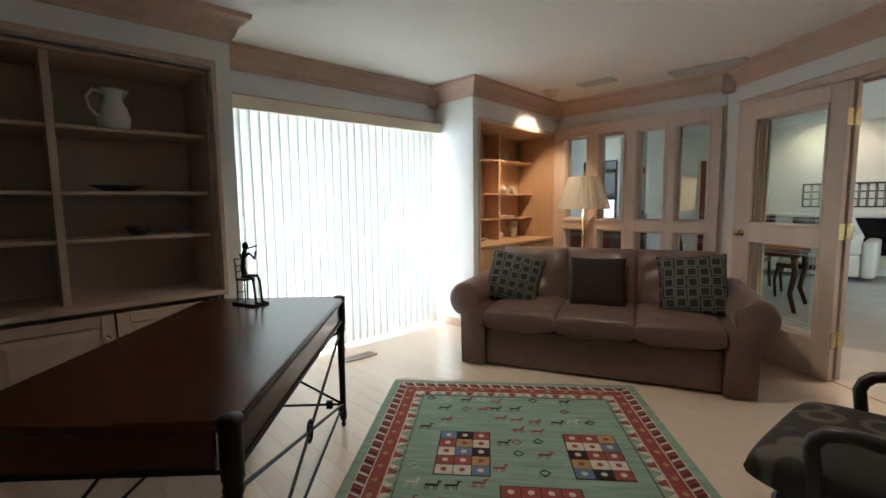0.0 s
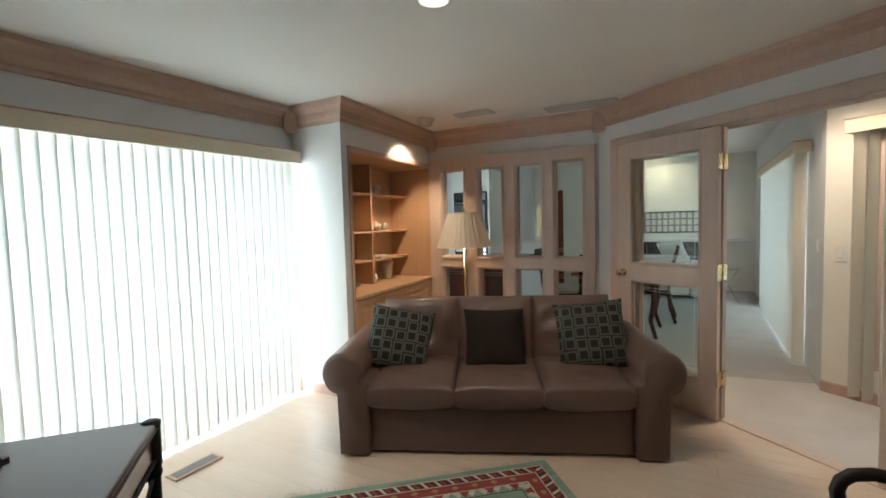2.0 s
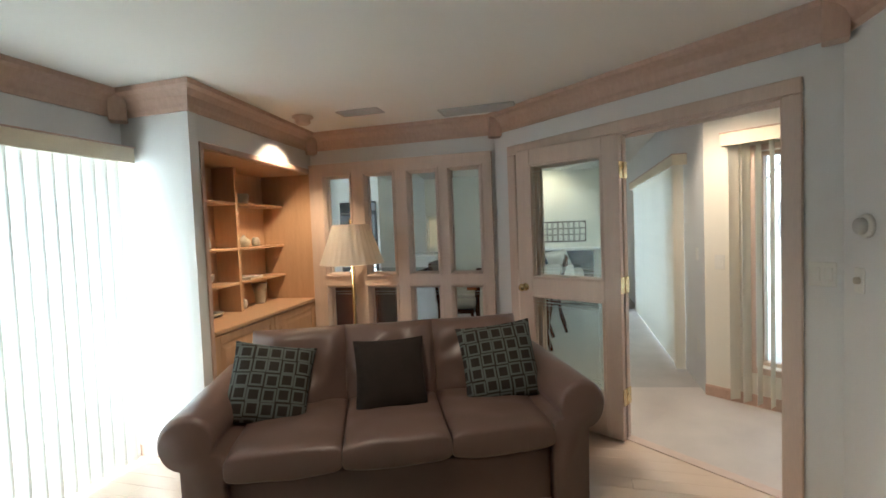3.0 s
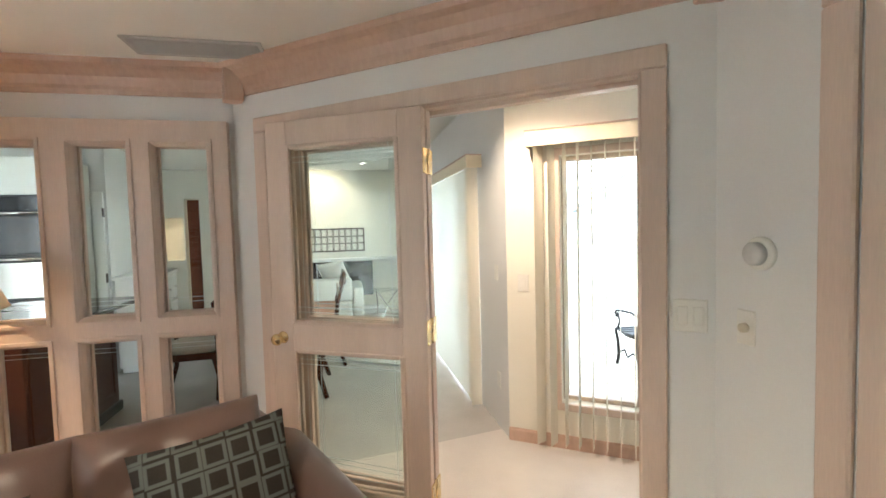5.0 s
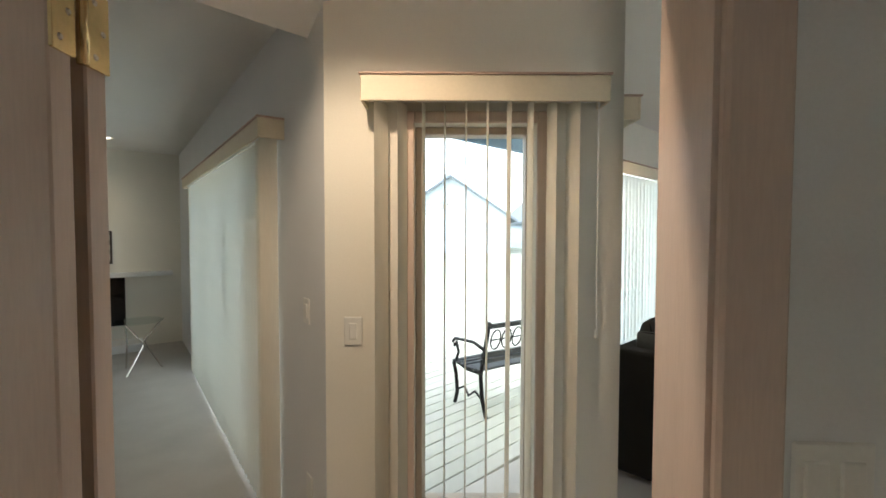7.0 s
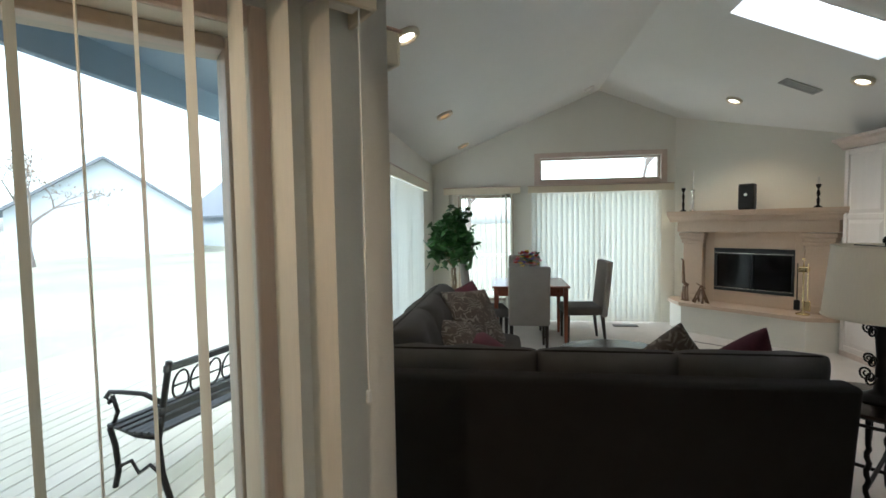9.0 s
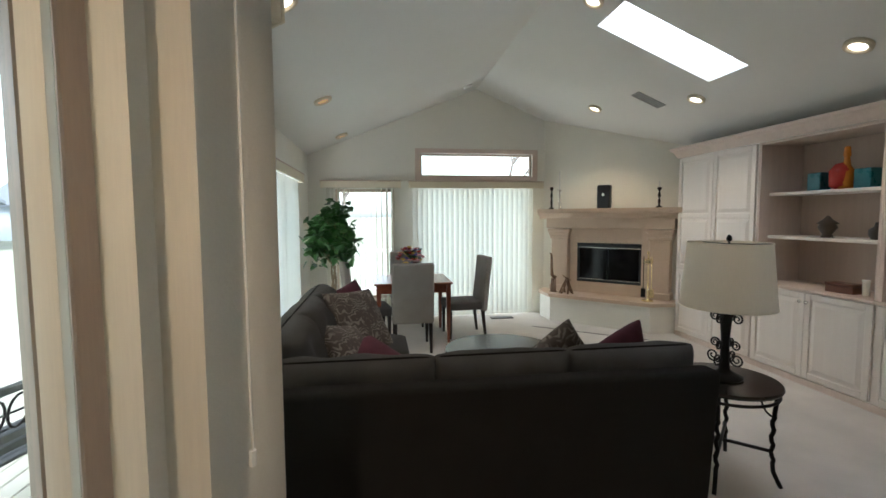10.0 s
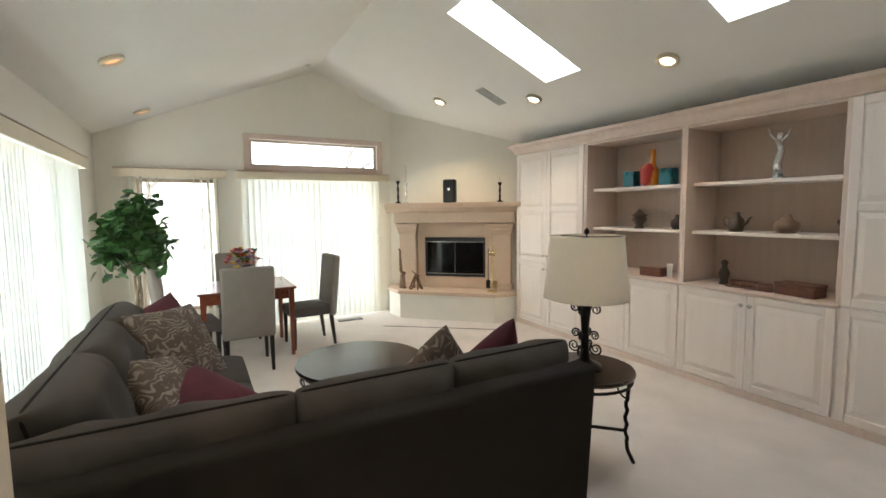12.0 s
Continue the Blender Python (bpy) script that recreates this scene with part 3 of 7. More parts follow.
window("window_6", FAR_A, FAR_B, 1.72, 3.52, 0.02, 2.02, 0.14, 2, label="sliding glass door behind the dining table")
vertical_blind(FAR_A, FAR_B, 1.66, 3.58, 1.98, 0.02, -26, 0.078, v0=1.61, v1=3.69)
window("window_7", FAR_A, FAR_B, 1.79, 3.55, 2.15, 2.50, 0.14, 1, 0.03, label="low transom window high in the gable")
bm = B()
m = along(FAR_A, FAR_B)
for a, b, c, d in ((1.71, 1.79, 2.09, 2.57), (3.55, 3.63, 2.09, 2.57), (1.79, 3.55, 2.50, 2.57), (1.79, 3.55, 2.09, 2.15)):
    box(bm, a, b, -0.018, 0.0, c, d, 0.004, m)
tagged(part("trim_transom", bm, BLUSH_PALE), kind="structure")
window("window_8", HALL_A, BENCH_A, HL - 3.66, HL - 0.72, 0.02, 2.02, 0.14, 3, label="sliding glass doors of the dining room")
vertical_blind(HALL_A, BENCH_A, HL - 3.71, HL - 0.55, 1.985, 0.02, 24, 0.075, v0=HL - 3.79, v1=HL - 0.53, turns=[24] * 40 + [55, 88])
# skylights: shaft lining and glass
for x0, x1, ya, yb in ((4.39, 4.865, 2.05, 0.915), (2.64, 3.11, 2.05, 0.86)):
    bm = B()
    za, zb = ROOF_Z - PITCH * (ROOF_Y - ya), ROOF_Z - PITCH * (ROOF_Y - yb)
    vs = [bm.verts.new(p) for p in ((x0 - .03, ya + .03, za + 0.20), (x1 + .03, ya + .03, za + 0.20), (x1 + .03, yb - .03, zb + 0.16), (x0 - .03, yb - .03, zb + 0.16))]
    f = bm.faces.new(vs)
    r = bmesh.ops.extrude_face_region(bm, geom=[f])
    bmesh.ops.translate(bm, verts=[v for v in r["geom"] if isinstance(v, bmesh.types.BMVert)], vec=(0, 0, 0.01))
    g = tagged(part("skylight", bm, sheer("skylight_dome", (0.9, 0.92, 0.95), (0.95, 0.97, 1.0), 0.9) if x0 > 4 else bpy.data.materials["skylight_dome"]), "milky skylight pane in the sloping ceiling", "skylight")
    window_light((x0 + x1) / 2, (ya + yb) / 2, (za + zb) / 2 + 0.55, ((x0 + x1) / 2, (ya + yb) / 2 - .02, 0), 0.6, 1.2, 16)

house_so_far = set(bpy.data.objects)

# ---- study: built-in bookcases ----
def slab(parent, name, material, x0, x1, y0, y1, z0, z1, bevel=0.003, label=""):
    bm = B()
    box(bm, x0, x1, y0, y1, z0, z1, bevel)
    return part(name, bm, material, parent, label)


def panel_door(parent, x0, x1, z0, z1, y, material, knob=None, splits=(), thick=0.02, rail=0.06):
    """A framed cabinet door with raised panels on the plane y, facing -y; splits: heights of middle rails; knob: (x, z)."""
    bm = B()
    zs = [z0 + rail] + [v for s in splits for v in (s - rail / 2, s + rail / 2)] + [z1 - rail]
    box(bm, x0, x0 + rail, y - thick, y, z0, z1, 0.004)
    box(bm, x1 - rail, x1, y - thick, y, z0, z1, 0.004)
    box(bm, x0 + rail, x1 - rail, y - thick, y, z0, z0 + rail, 0.004)
    box(bm, x0 + rail, x1 - rail, y - thick, y, z1 - rail, z1, 0.004)
    for s in splits:
        box(bm, x0 + rail, x1 - rail, y - thick, y, s - rail / 2, s + rail / 2, 0.004)
    d = part("door", bm, material, parent)
    for a, b in zip(zs[::2], zs[1::2]):
        bm = B()
        box(bm, x0 + rail, x1 - rail, y - 0.008, y - 0.002, a, b)
        xa, xb, za, zb, g = x0 + rail + 0.012, x1 - rail - 0.012, a + 0.012, b - 0.012, 0.035
        lo = [bm.verts.new((px, y - 0.008, pz)) for px, pz in ((xa, za), (xb, za), (xb, zb), (xa, zb))]
        hi = [bm.verts.new((px, y - 0.019, pz)) for px, pz in ((xa + g, za + g), (xb - g, za + g), (xb - g, zb - g), (xa + g, zb - g))]
        bm.faces.new(hi)
        for k in range(4):
            bm.faces.new((lo[k], lo[(k + 1) % 4], hi[(k + 1) % 4], hi[k]))
        part("raised_panel", bm, material, d)
    if knob:
        bm = B()
        lathe(bm, [(0.006, 0), (0.006, 0.012), (0.015, 0.018), (0.016, 0.026), (0.0, 0.031)], 12, Matrix.Translation((knob[0], y - thick, knob[1])) @ Matrix.Rotation(radians(90), 4, "X"))
        part("knob", bm, CHROME, d, "round brushed-nickel knob", True)
    return d


# pickled wood in dim light: the dimness is part of its colour
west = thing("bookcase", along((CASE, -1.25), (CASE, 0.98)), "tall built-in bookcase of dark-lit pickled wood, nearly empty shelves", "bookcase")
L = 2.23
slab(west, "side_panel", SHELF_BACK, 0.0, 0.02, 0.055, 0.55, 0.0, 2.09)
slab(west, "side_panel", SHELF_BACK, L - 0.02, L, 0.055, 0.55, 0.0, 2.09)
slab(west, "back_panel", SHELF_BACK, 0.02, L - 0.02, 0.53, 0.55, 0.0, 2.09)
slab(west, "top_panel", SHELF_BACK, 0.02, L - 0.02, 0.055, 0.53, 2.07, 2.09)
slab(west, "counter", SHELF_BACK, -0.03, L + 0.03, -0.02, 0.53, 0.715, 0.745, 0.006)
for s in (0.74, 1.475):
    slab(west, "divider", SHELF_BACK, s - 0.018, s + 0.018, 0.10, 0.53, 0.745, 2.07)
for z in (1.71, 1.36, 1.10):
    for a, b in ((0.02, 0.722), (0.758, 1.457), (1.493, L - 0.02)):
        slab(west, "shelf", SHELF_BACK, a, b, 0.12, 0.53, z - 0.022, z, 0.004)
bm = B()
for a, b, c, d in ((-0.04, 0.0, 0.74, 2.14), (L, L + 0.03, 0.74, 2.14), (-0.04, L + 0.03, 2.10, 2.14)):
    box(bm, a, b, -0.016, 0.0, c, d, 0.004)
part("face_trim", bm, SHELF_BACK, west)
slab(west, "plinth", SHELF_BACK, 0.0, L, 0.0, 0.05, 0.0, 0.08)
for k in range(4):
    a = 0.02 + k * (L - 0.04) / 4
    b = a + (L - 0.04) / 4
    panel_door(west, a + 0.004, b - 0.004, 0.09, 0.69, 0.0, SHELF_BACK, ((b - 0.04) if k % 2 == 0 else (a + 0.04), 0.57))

niche = thing("bookcase", along(NICHE_A, NICHE_B), "built-in bookcase of honey-coloured wood lit by a ceiling spot", "bookcase")
a0, a1 = 0.10, NL - 0.02
slab(niche, "side_panel", HONEY, a0, a0 + 0.02, 0.0, 0.54, 0.0, 2.06)
slab(niche, "side_panel", HONEY, a1 - 0.02, a1, 0.0, 0.54, 0.0, 2.06)
slab(niche, "back_panel", HONEY, a0 + 0.02, a1 - 0.02, 0.51, 0.53, 0.0, 2.06)
slab(niche, "top_panel", HONEY, a0 + 0.02, a1 - 0.02, 0.0, 0.51, 2.04, 2.06)
slab(niche, "counter", HONEY, a0 + 0.02, a1 - 0.02, -0.01, 0.51, 0.80, 0.83, 0.005)
mid = (a0 + a1) / 2 + 0.02
slab(niche, "divider", HONEY, mid - 0.018, mid + 0.018, 0.30, 0.51, 0.83, 2.04)
for z in (1.75, 1.37, 1.08):
    slab(niche, "shelf", HONEY, a0 + 0.02, mid - 0.018, 0.30, 0.51, z - 0.022, z, 0.003)
    slab(niche, "shelf", HONEY, mid + 0.018, a1 - 0.02, 0.30, 0.51, z - 0.022, z, 0.003)
bm = B()
for a, b, c, d in ((a0 - 0.02, a0 + 0.012, 0.0, 2.08), (a1 - 0.012, a1 + 0.015, 0.0, 2.08), (a0 - 0.02, a1 + 0.015, 2.05, 2.09)):
    box(bm, a, b, -0.014, 0.0, c, d, 0.003)
part("face_trim", bm, BLUSH, niche)
for k in range(2):
    a = a0 + 0.02 + k * (a1 - a0 - 0.04) / 2
    b = a + (a1 - a0 - 0.04) / 2
    panel_door(niche, a + 0.004, b - 0.004, 0.09, 0.79, 0.02, HONEY, ((b - 0.04) if k == 0 else (a + 0.04), 0.66))

# ---- glazed panel wall towards the kitchen ----
ETCH = shader("etched_line", (0.75, 0.80, 0.80), 0.3, vary=0.05)
screen = thing("wall_panelling", pose(0, 4.926, 0), "pale pickled-wood screen glazed with eight tall clear panes", "wall panelling")
cols = ((-2.38, -2.11), (-1.95, -1.67), (-1.52, -1.25), (-1.13, -0.85))
rows = ((0.16, 0.94), (1.06, 2.0))
holes = [(a, b, c, d) for a, b in cols for c, d in rows]
bm = B()
for a, b, c, d in holed(-2.535, -0.745, 0.0, 2.125, holes):
    box(bm, a, b, -0.055, 0.08, c, d)
bmesh.ops.remove_doubles(bm, verts=bm.verts[:], dist=1e-5)
part("panel_frame", bm, BLUSH_PALE, screen)
first = {}
for a, b in cols:
    for c, d in rows:
        bm = B()
        outer = ((a - 0.024, c - 0.024), (b + 0.024, c - 0.024), (b + 0.024, d + 0.024), (a - 0.024, d + 0.024))
        inner = ((a + 0.012, c + 0.012), (b - 0.012, c + 0.012), (b - 0.012, d - 0.012), (a + 0.012, d - 0.012))
        rings = [[bm.verts.new((x, y, z)) for x, z in ring] for ring, y in ((outer, -0.055), (outer, -0.066), (((a - .008, c - .008), (b + .008, c - .008), (b + .008, d + .008), (a - .008, d + .008)), -0.066), (inner, -0.030), (inner, -0.012))]
        for r0, r1 in zip(rings, rings[1:]):
            for k in range(4):
                bm.faces.new((r0[k], r0[(k + 1) % 4], r1[(k + 1) % 4], r1[k]))
        part("moulding", bm, BLUSH_PALE, screen)
        bm = B()
        box(bm, a + 0.001, b - 0.001, 0.050, 0.056, c + 0.001, d - 0.001)
        g = part("pane", bm, GLASS, screen, "clear pane with cut lines")
        g.visible_shadow = False
        bm = B()
        for z in ((c + 0.06, c + 0.085) if c > 1 else (d - 0.06, d - 0.085)):
            box(bm, a + 0.012, b - 0.012, 0.0485, 0.0495, z - 0.0015, z + 0.0015)
        part("cut_lines", bm, ETCH, screen, "thin cut lines in the glass")
        bm = B()
        for x0, x1, z0, z1 in ((a, a + 0.014, c, d), (b - 0.014, b, c, d), (a + 0.014, b - 0.014, c, c + 0.014), (a + 0.014, b - 0.014, d - 0.014, d)):
            box(bm, x0, x1, 0.030, 0.048, z0, z1, 0.003)
        part("glazing_bead", bm, BLUSH_PALE, screen)

# ---- folding glazed door, two leaves folded together ----
def door_leaf(parent, w, m, side):
    h, t = 2.03, 0.042
    st, top, lock0, lock1, bot = 0.115, 0.12, 0.935, 1.065, 0.27
    bm = B()
    for a, b, c, d in ((0, st, 0.012, h), (w - st, w, 0.012, h), (st, w - st, 0.012, bot), (st, w - st, lock0, lock1), (st, w - st, h - top, h)):
        box(bm, a, b, -t / 2, t / 2, c, d, 0.003)
    leaf = part("leaf", bm, BLUSH_PALE, parent)
    leaf.matrix_basis = m
    for c, d in ((bot, lock0), (lock1, h - top)):
        bm = B()
        for y0, y1 in ((-t / 2 - 0.006, -t / 2 + 0.012), (t / 2 - 0.012, t / 2 + 0.006)):
            for a, b, e, f in ((st - 0.004, st + 0.016, c, d), (w - st - 0.016, w - st + 0.004, c, d), (st + 0.016, w - st - 0.016, c - 0.004, c + 0.016), (st + 0.016, w - st - 0.016, d - 0.016, d + 0.004)):
                box(bm, a, b, y0, y1, e, f, 0.004)
        part("bead", bm, BLUSH_PALE, leaf)
        bm = B()
        box(bm, st, w - st, -0.003, 0.003, c, d)
        g = part("pane", bm, GLASS, leaf, "clear pane with cut lines")
        g.visible_shadow = False
        bm = B()
        for z in (c + 0.05, c + 0.075, d - 0.05, d - 0.075):
            box(bm, st + 0.016, w - st - 0.016, -0.0045, -0.0035, z - 0.0015, z + 0.0015)
        for x in (st + 0.055, w - st - 0.055):
            box(bm, x - 0.0012, x + 0.0012, -0.0045, -0.0035, c + 0.016, d - 0.016)
        part("cut_lines", bm, ETCH, leaf, "thin cut lines in the glass")
    return leaf


HINGE, LEAF_W = Vector((0.222, 4.078)), 0.80
fold = thing("folding_door", pose(0, 0, 0), "folding glazed door of pickled wood, its two leaves folded open", "door")
ang1 = math.degrees(math.atan2(0.40, -0.70))
leaf1 = door_leaf(fold, LEAF_W, pose(HINGE.x, HINGE.y, 0, 0, 0, ang1), -1)
leaf2 = door_leaf(fold, LEAF_W, pose(HINGE.x + 0.035, HINGE.y + 0.062, 0, 0, 0, ang1 - 3.5), 1)
for z in (0.30, 1.046, 1.80):
    for hx, hy, turn in ((HINGE.x, HINGE.y, ang1), (HINGE.x + 0.035, HINGE.y + 0.062, ang1 - 3.5)):
        bm = B()
        box(bm, -0.006, 0.0, -0.021, 0.021, -0.055, 0.055, 0.001, pose(hx, hy, z, 0, 0, turn))
        plate_ = part("hinge_plate", bm, BRASS, fold, "polished brass hinge plate")
        for dz in (-0.038, 0.0, 0.038):
            bm = B()
            lathe(bm, [(0.005, 0.0), (0.003, 0.002), (0.0, 0.002)], 8, pose(hx, hy, z + dz, 0, 0, turn) @ Matrix.Translation((-0.006, 0.008 if dz else -0.008, 0)) @ Matrix.Rotation(radians(-90), 4, "Y"))
            part("screw", bm, CHROME, plate_)
    bm = B()
    tube(bm, [(HINGE.x + 0.022, HINGE.y + 0.032, z - 0.056), (HINGE.x + 0.022, HINGE.y + 0.032, z + 0.056)], 0.008, 10)
    part("hinge_pin", bm, BRASS, fold, "brass hinge knuckle", True)
bm = B()
km = pose(HINGE.x, HINGE.y, 0.993, 0, 0, ang1) @ Matrix.Translation((LEAF_W - 0.055, 0.021, 0)) @ Matrix.Rotation(radians(-90), 4, "X")
lathe(bm, [(0.030, 0), (0.028, 0.006), (0.012, 0.010), (0.011, 0.030), (0.024, 0.038), (0.029, 0.050), (0.024, 0.062), (0.0, 0.066)], 18, km)
part("door_knob", bm, BRASS, leaf1, "round brass knob", True).matrix_basis = leaf1.matrix_basis.inverted()

# closet door in the east wall, with its casing
closet = thing("door_2", along((1.12, 3.09), (1.12, 2.10)), "closed panelled closet door with a pickled-wood casing", "door", kind="structure")
bm = B()
for a, b, c, d in ((0.0, 0.09, 0, 2.05), (0.90, 0.99, 0, 2.05), (0.0, 0.99, 2.05, 2.13)):
    box(bm, a, b, -0.024, -0.001, c, d, 0.006)
part("casing", bm, BLUSH_PALE, closet)
panel_door(closet, 0.10, 0.89, 0.01, 2.04, -0.001, BLUSH_PALE, None, (1.0,), 0.016, 0.10)

# ---- study: loose furniture ----
# leather sofa
SOFA = pose(-0.958, 2.995, 0, 0, 0, 24.2)
sofa = thing("leather_sofa", SOFA, "taupe leather three-seat sofa with rolled arms and creased cushions", "sofa")
bm = B()
box(bm, -0.97, 0.97, 0.02, 0.92, 0.02, 0.235, 0.02, None, 2)
part("base", bm, LEATHER, sofa, smooth=True)
bm = B()
box(bm, -0.80, 0.80, -0.005, 0.03, 0.02, 0.30, 0.012, None, 2)
part("front_panel", bm, LEATHER, sofa, smooth=True)
for s in (-1, 1):
    bm = B()
    prof = []
    for k in range(20):
        t = k / 19
        a = radians(-75 + 285 * t)
        prof.append((0.965 + 0.125 * math.cos(a), 0.525 + 0.125 * math.sin(a)))
    outline = [(0.99, 0.02)] + prof + [(0.80, 0.45), (0.80, 0.02)]
    rings = []
    for y, sh in ((-0.055, 0.90), (-0.04, 0.985), (-0.02, 1.0), (0.45, 1.0), (0.86, 1.0), (0.90, 0.96)):
        rings.append([bm.verts.new((s * (0.93 + (x - 0.93) * sh), y, 0.35 + (z - 0.35) * sh if z > 0.05 else z)) for x, z in outline])
    n = len(outline)
    for r0, r1 in zip(rings, rings[1:]):
        for k in range(n):
            bm.faces.new((r0[k], r0[(k + 1) % n], r1[(k + 1) % n], r1[k]))
    bm.faces.new(rings[0])
    bm.faces.new(rings[-1][::-1])
    part("arm", bm, LEATHER, sofa, smooth=True)
bm = B()
box(bm, -0.92, 0.92, 0.70, 0.93, 0.2, 0.755, 0.06, None, 3)
part("back_frame", bm, LEATHER, sofa, smooth=True)
for k in range(3):
    x = (k - 1) * 0.535
    bm = B()
    pillow(bm, 0.535, 0.76, 0.19, pose(x, 0.31, 0.38), 30, 0.14, 0.0, 0.010, k * 9)
    part("seat_cushion", bm, LEATHER, sofa, smooth=True)
    bm = B()
    pillow(bm, 0.585, 0.52, 0.30, pose(x * 1.03, 0.66, 0.62, 74, 0, 0), 26, 0.36, 0.02, 0.055, k * 5 + 2)
    part("back_cushion", bm, LEATHER, sofa, smooth=True)


def throw_pillow(name, m, w, mat, label, thick=0.17, group=""):
    bm = B()
    pillow(bm, w, w, thick, None, 16, 0.42, 0.07, 0.01, w * 30)
    ob = part(name, bm, mat, None, smooth=True)
    ob.matrix_basis = m
    return tagged(ob, label, "pillow", group)


def lattice(name, ground, line, cell=9.0, width=0.16, inner=None):
    """Woven cloth with a lattice of rounded squares."""
    m = shader(name, ground, 0.9, vary=0.3, scale=8, grain=300, bump=0.4, spec=0.2)
    N, L_ = m.node_tree.nodes, m.node_tree.links
    bs = N["Principled BSDF"]
    src = bs.inputs["Base Color"].links[0].from_socket
    co = N.new("ShaderNodeTexCoord")
    vo = N.new("ShaderNodeTexVoronoi")
    vo.distance, vo.feature = "CHEBYCHEV", "F1"
    vo.inputs["Scale"].default_value, vo.inputs["Randomness"].default_value = cell, 0.12
    mp = N.new("ShaderNodeMapping")
    mp.inputs["Scale"].default_value = (1, 1, 0.05)
    L_.new(co.outputs["Object"], mp.inputs["Vector"])
    L_.new(mp.outputs["Vector"], vo.inputs["Vector"])
    rp = N.new("ShaderNodeValToRGB")
    e = rp.color_ramp.elements
    e[0].position, e[0].color = 0.30, (0, 0, 0, 1)
    e[1].position, e[1].color = 0.34, (1, 1, 1, 1)
    c = e.new(0.34 + width)
    c.color = (1, 1, 1, 1)
    c = e.new(0.38 + width)
    c.color = (0, 0, 0, 1)
    L_.new(vo.outputs["Distance"], rp.inputs["Fac"])
    mx = N.new("ShaderNodeMixRGB")
    mx.inputs["Color2"].default_value = (*line, 1)
    L_.new(rp.outputs["Color"], mx.inputs["Fac"])
    L_.new(src, mx.inputs["Color1"])
    L_.new(mx.outputs[0], bs.inputs["Base Color"])
    return m


GREEN_SQUARES = lattice("green_lattice_cloth", (0.034, 0.028, 0.024), (0.115, 0.124, 0.11), 13.0, 0.10)
BROWN_CLOTH = shader("dark_brown_cloth", (0.030, 0.022, 0.018), 0.95, vary=0.3, scale=9, grain=400, bump=0.5, spec=0.15)
throw_pillow("throw_pillow", SOFA @ pose(-0.68, 0.40, 0.63, 62, 12, 8), 0.45, GREEN_SQUARES, "dark throw pillow woven with grey-green squares", group="sofa pillows")
throw_pillow("throw_pillow", SOFA @ pose(-0.01, 0.41, 0.625, 66, 0, 2), 0.42, BROWN_CLOTH, "plain dark brown throw pillow on the leather sofa", group="sofa pillows")
throw_pillow("throw_pillow", SOFA @ pose(0.65, 0.42, 0.645, 64, -6, -6), 0.47, GREEN_SQUARES, "large dark throw pillow woven with grey-green squares", group="sofa pillows")

# writing desk with iron legs
DESK = pose(-1.61, 1.345, 0, 0, 0, -40.9)
desk = thing("writing_desk", DESK, "dark mahogany writing desk on black iron legs with crossed rods", "desk")
DL, DD = 1.43, 0.72
bm = B()
box(bm, -0.02, DL + 0.02, -DD - 0.02, 0.02, 0.725, 0.757, 0.008, None, 2)
part("desktop", bm, MAHOGANY, desk)
bm = B()
for x0, x1, y0, y1 in ((0.04, DL - 0.04, -0.012, 0.008), (0.04, DL - 0.04, -DD - 0.008, -DD + 0.012), (-0.008, 0.012, -DD + 0.04, -0.04), (DL - 0.012, DL + 0.008, -DD + 0.04, -0.04)):
    box(bm, x0, x1, y0, y1, 0.62, 0.725, 0.002)
part("apron", bm, MAHOGANY, desk)
bm = B()
for y in (0.012, -DD - 0.012):
    tube(bm, [(0.02, y, 0.622), (DL - 0.02, y, 0.622)], 0.006, 8)
    tube(bm, [(0.0, y + (0.008 if y > 0 else -0.008), 0.735), (DL, y + (0.008 if y > 0 else -0.008), 0.735)], 0.005, 8)
for x in (-0.012, DL + 0.012):
    tube(bm, [(x, -0.02, 0.622), (x, -DD + 0.02, 0.622)], 0.006, 8)
part("beading", bm, IRON, desk, "dark metal beading")
for x in (0.0, DL):
    for y in (0.0, -DD):
        bm = B()
        lathe(bm, [(0.010, 0.0), (0.014, 0.015), (0.010, 0.03), (0.018, 0.045), (0.020, 0.06), (0.020, 0.09), (0.017, 0.10), (0.021, 0.55), (0.028, 0.57), (0.024, 0.59), (0.029, 0.60), (0.029, 0.740), (0.031, 0.745), (0.031, 0.758), (0.02, 0.763)], 14, Matrix.Translation((x, y, 0)))
        part("leg", bm, IRON, desk, smooth=True)


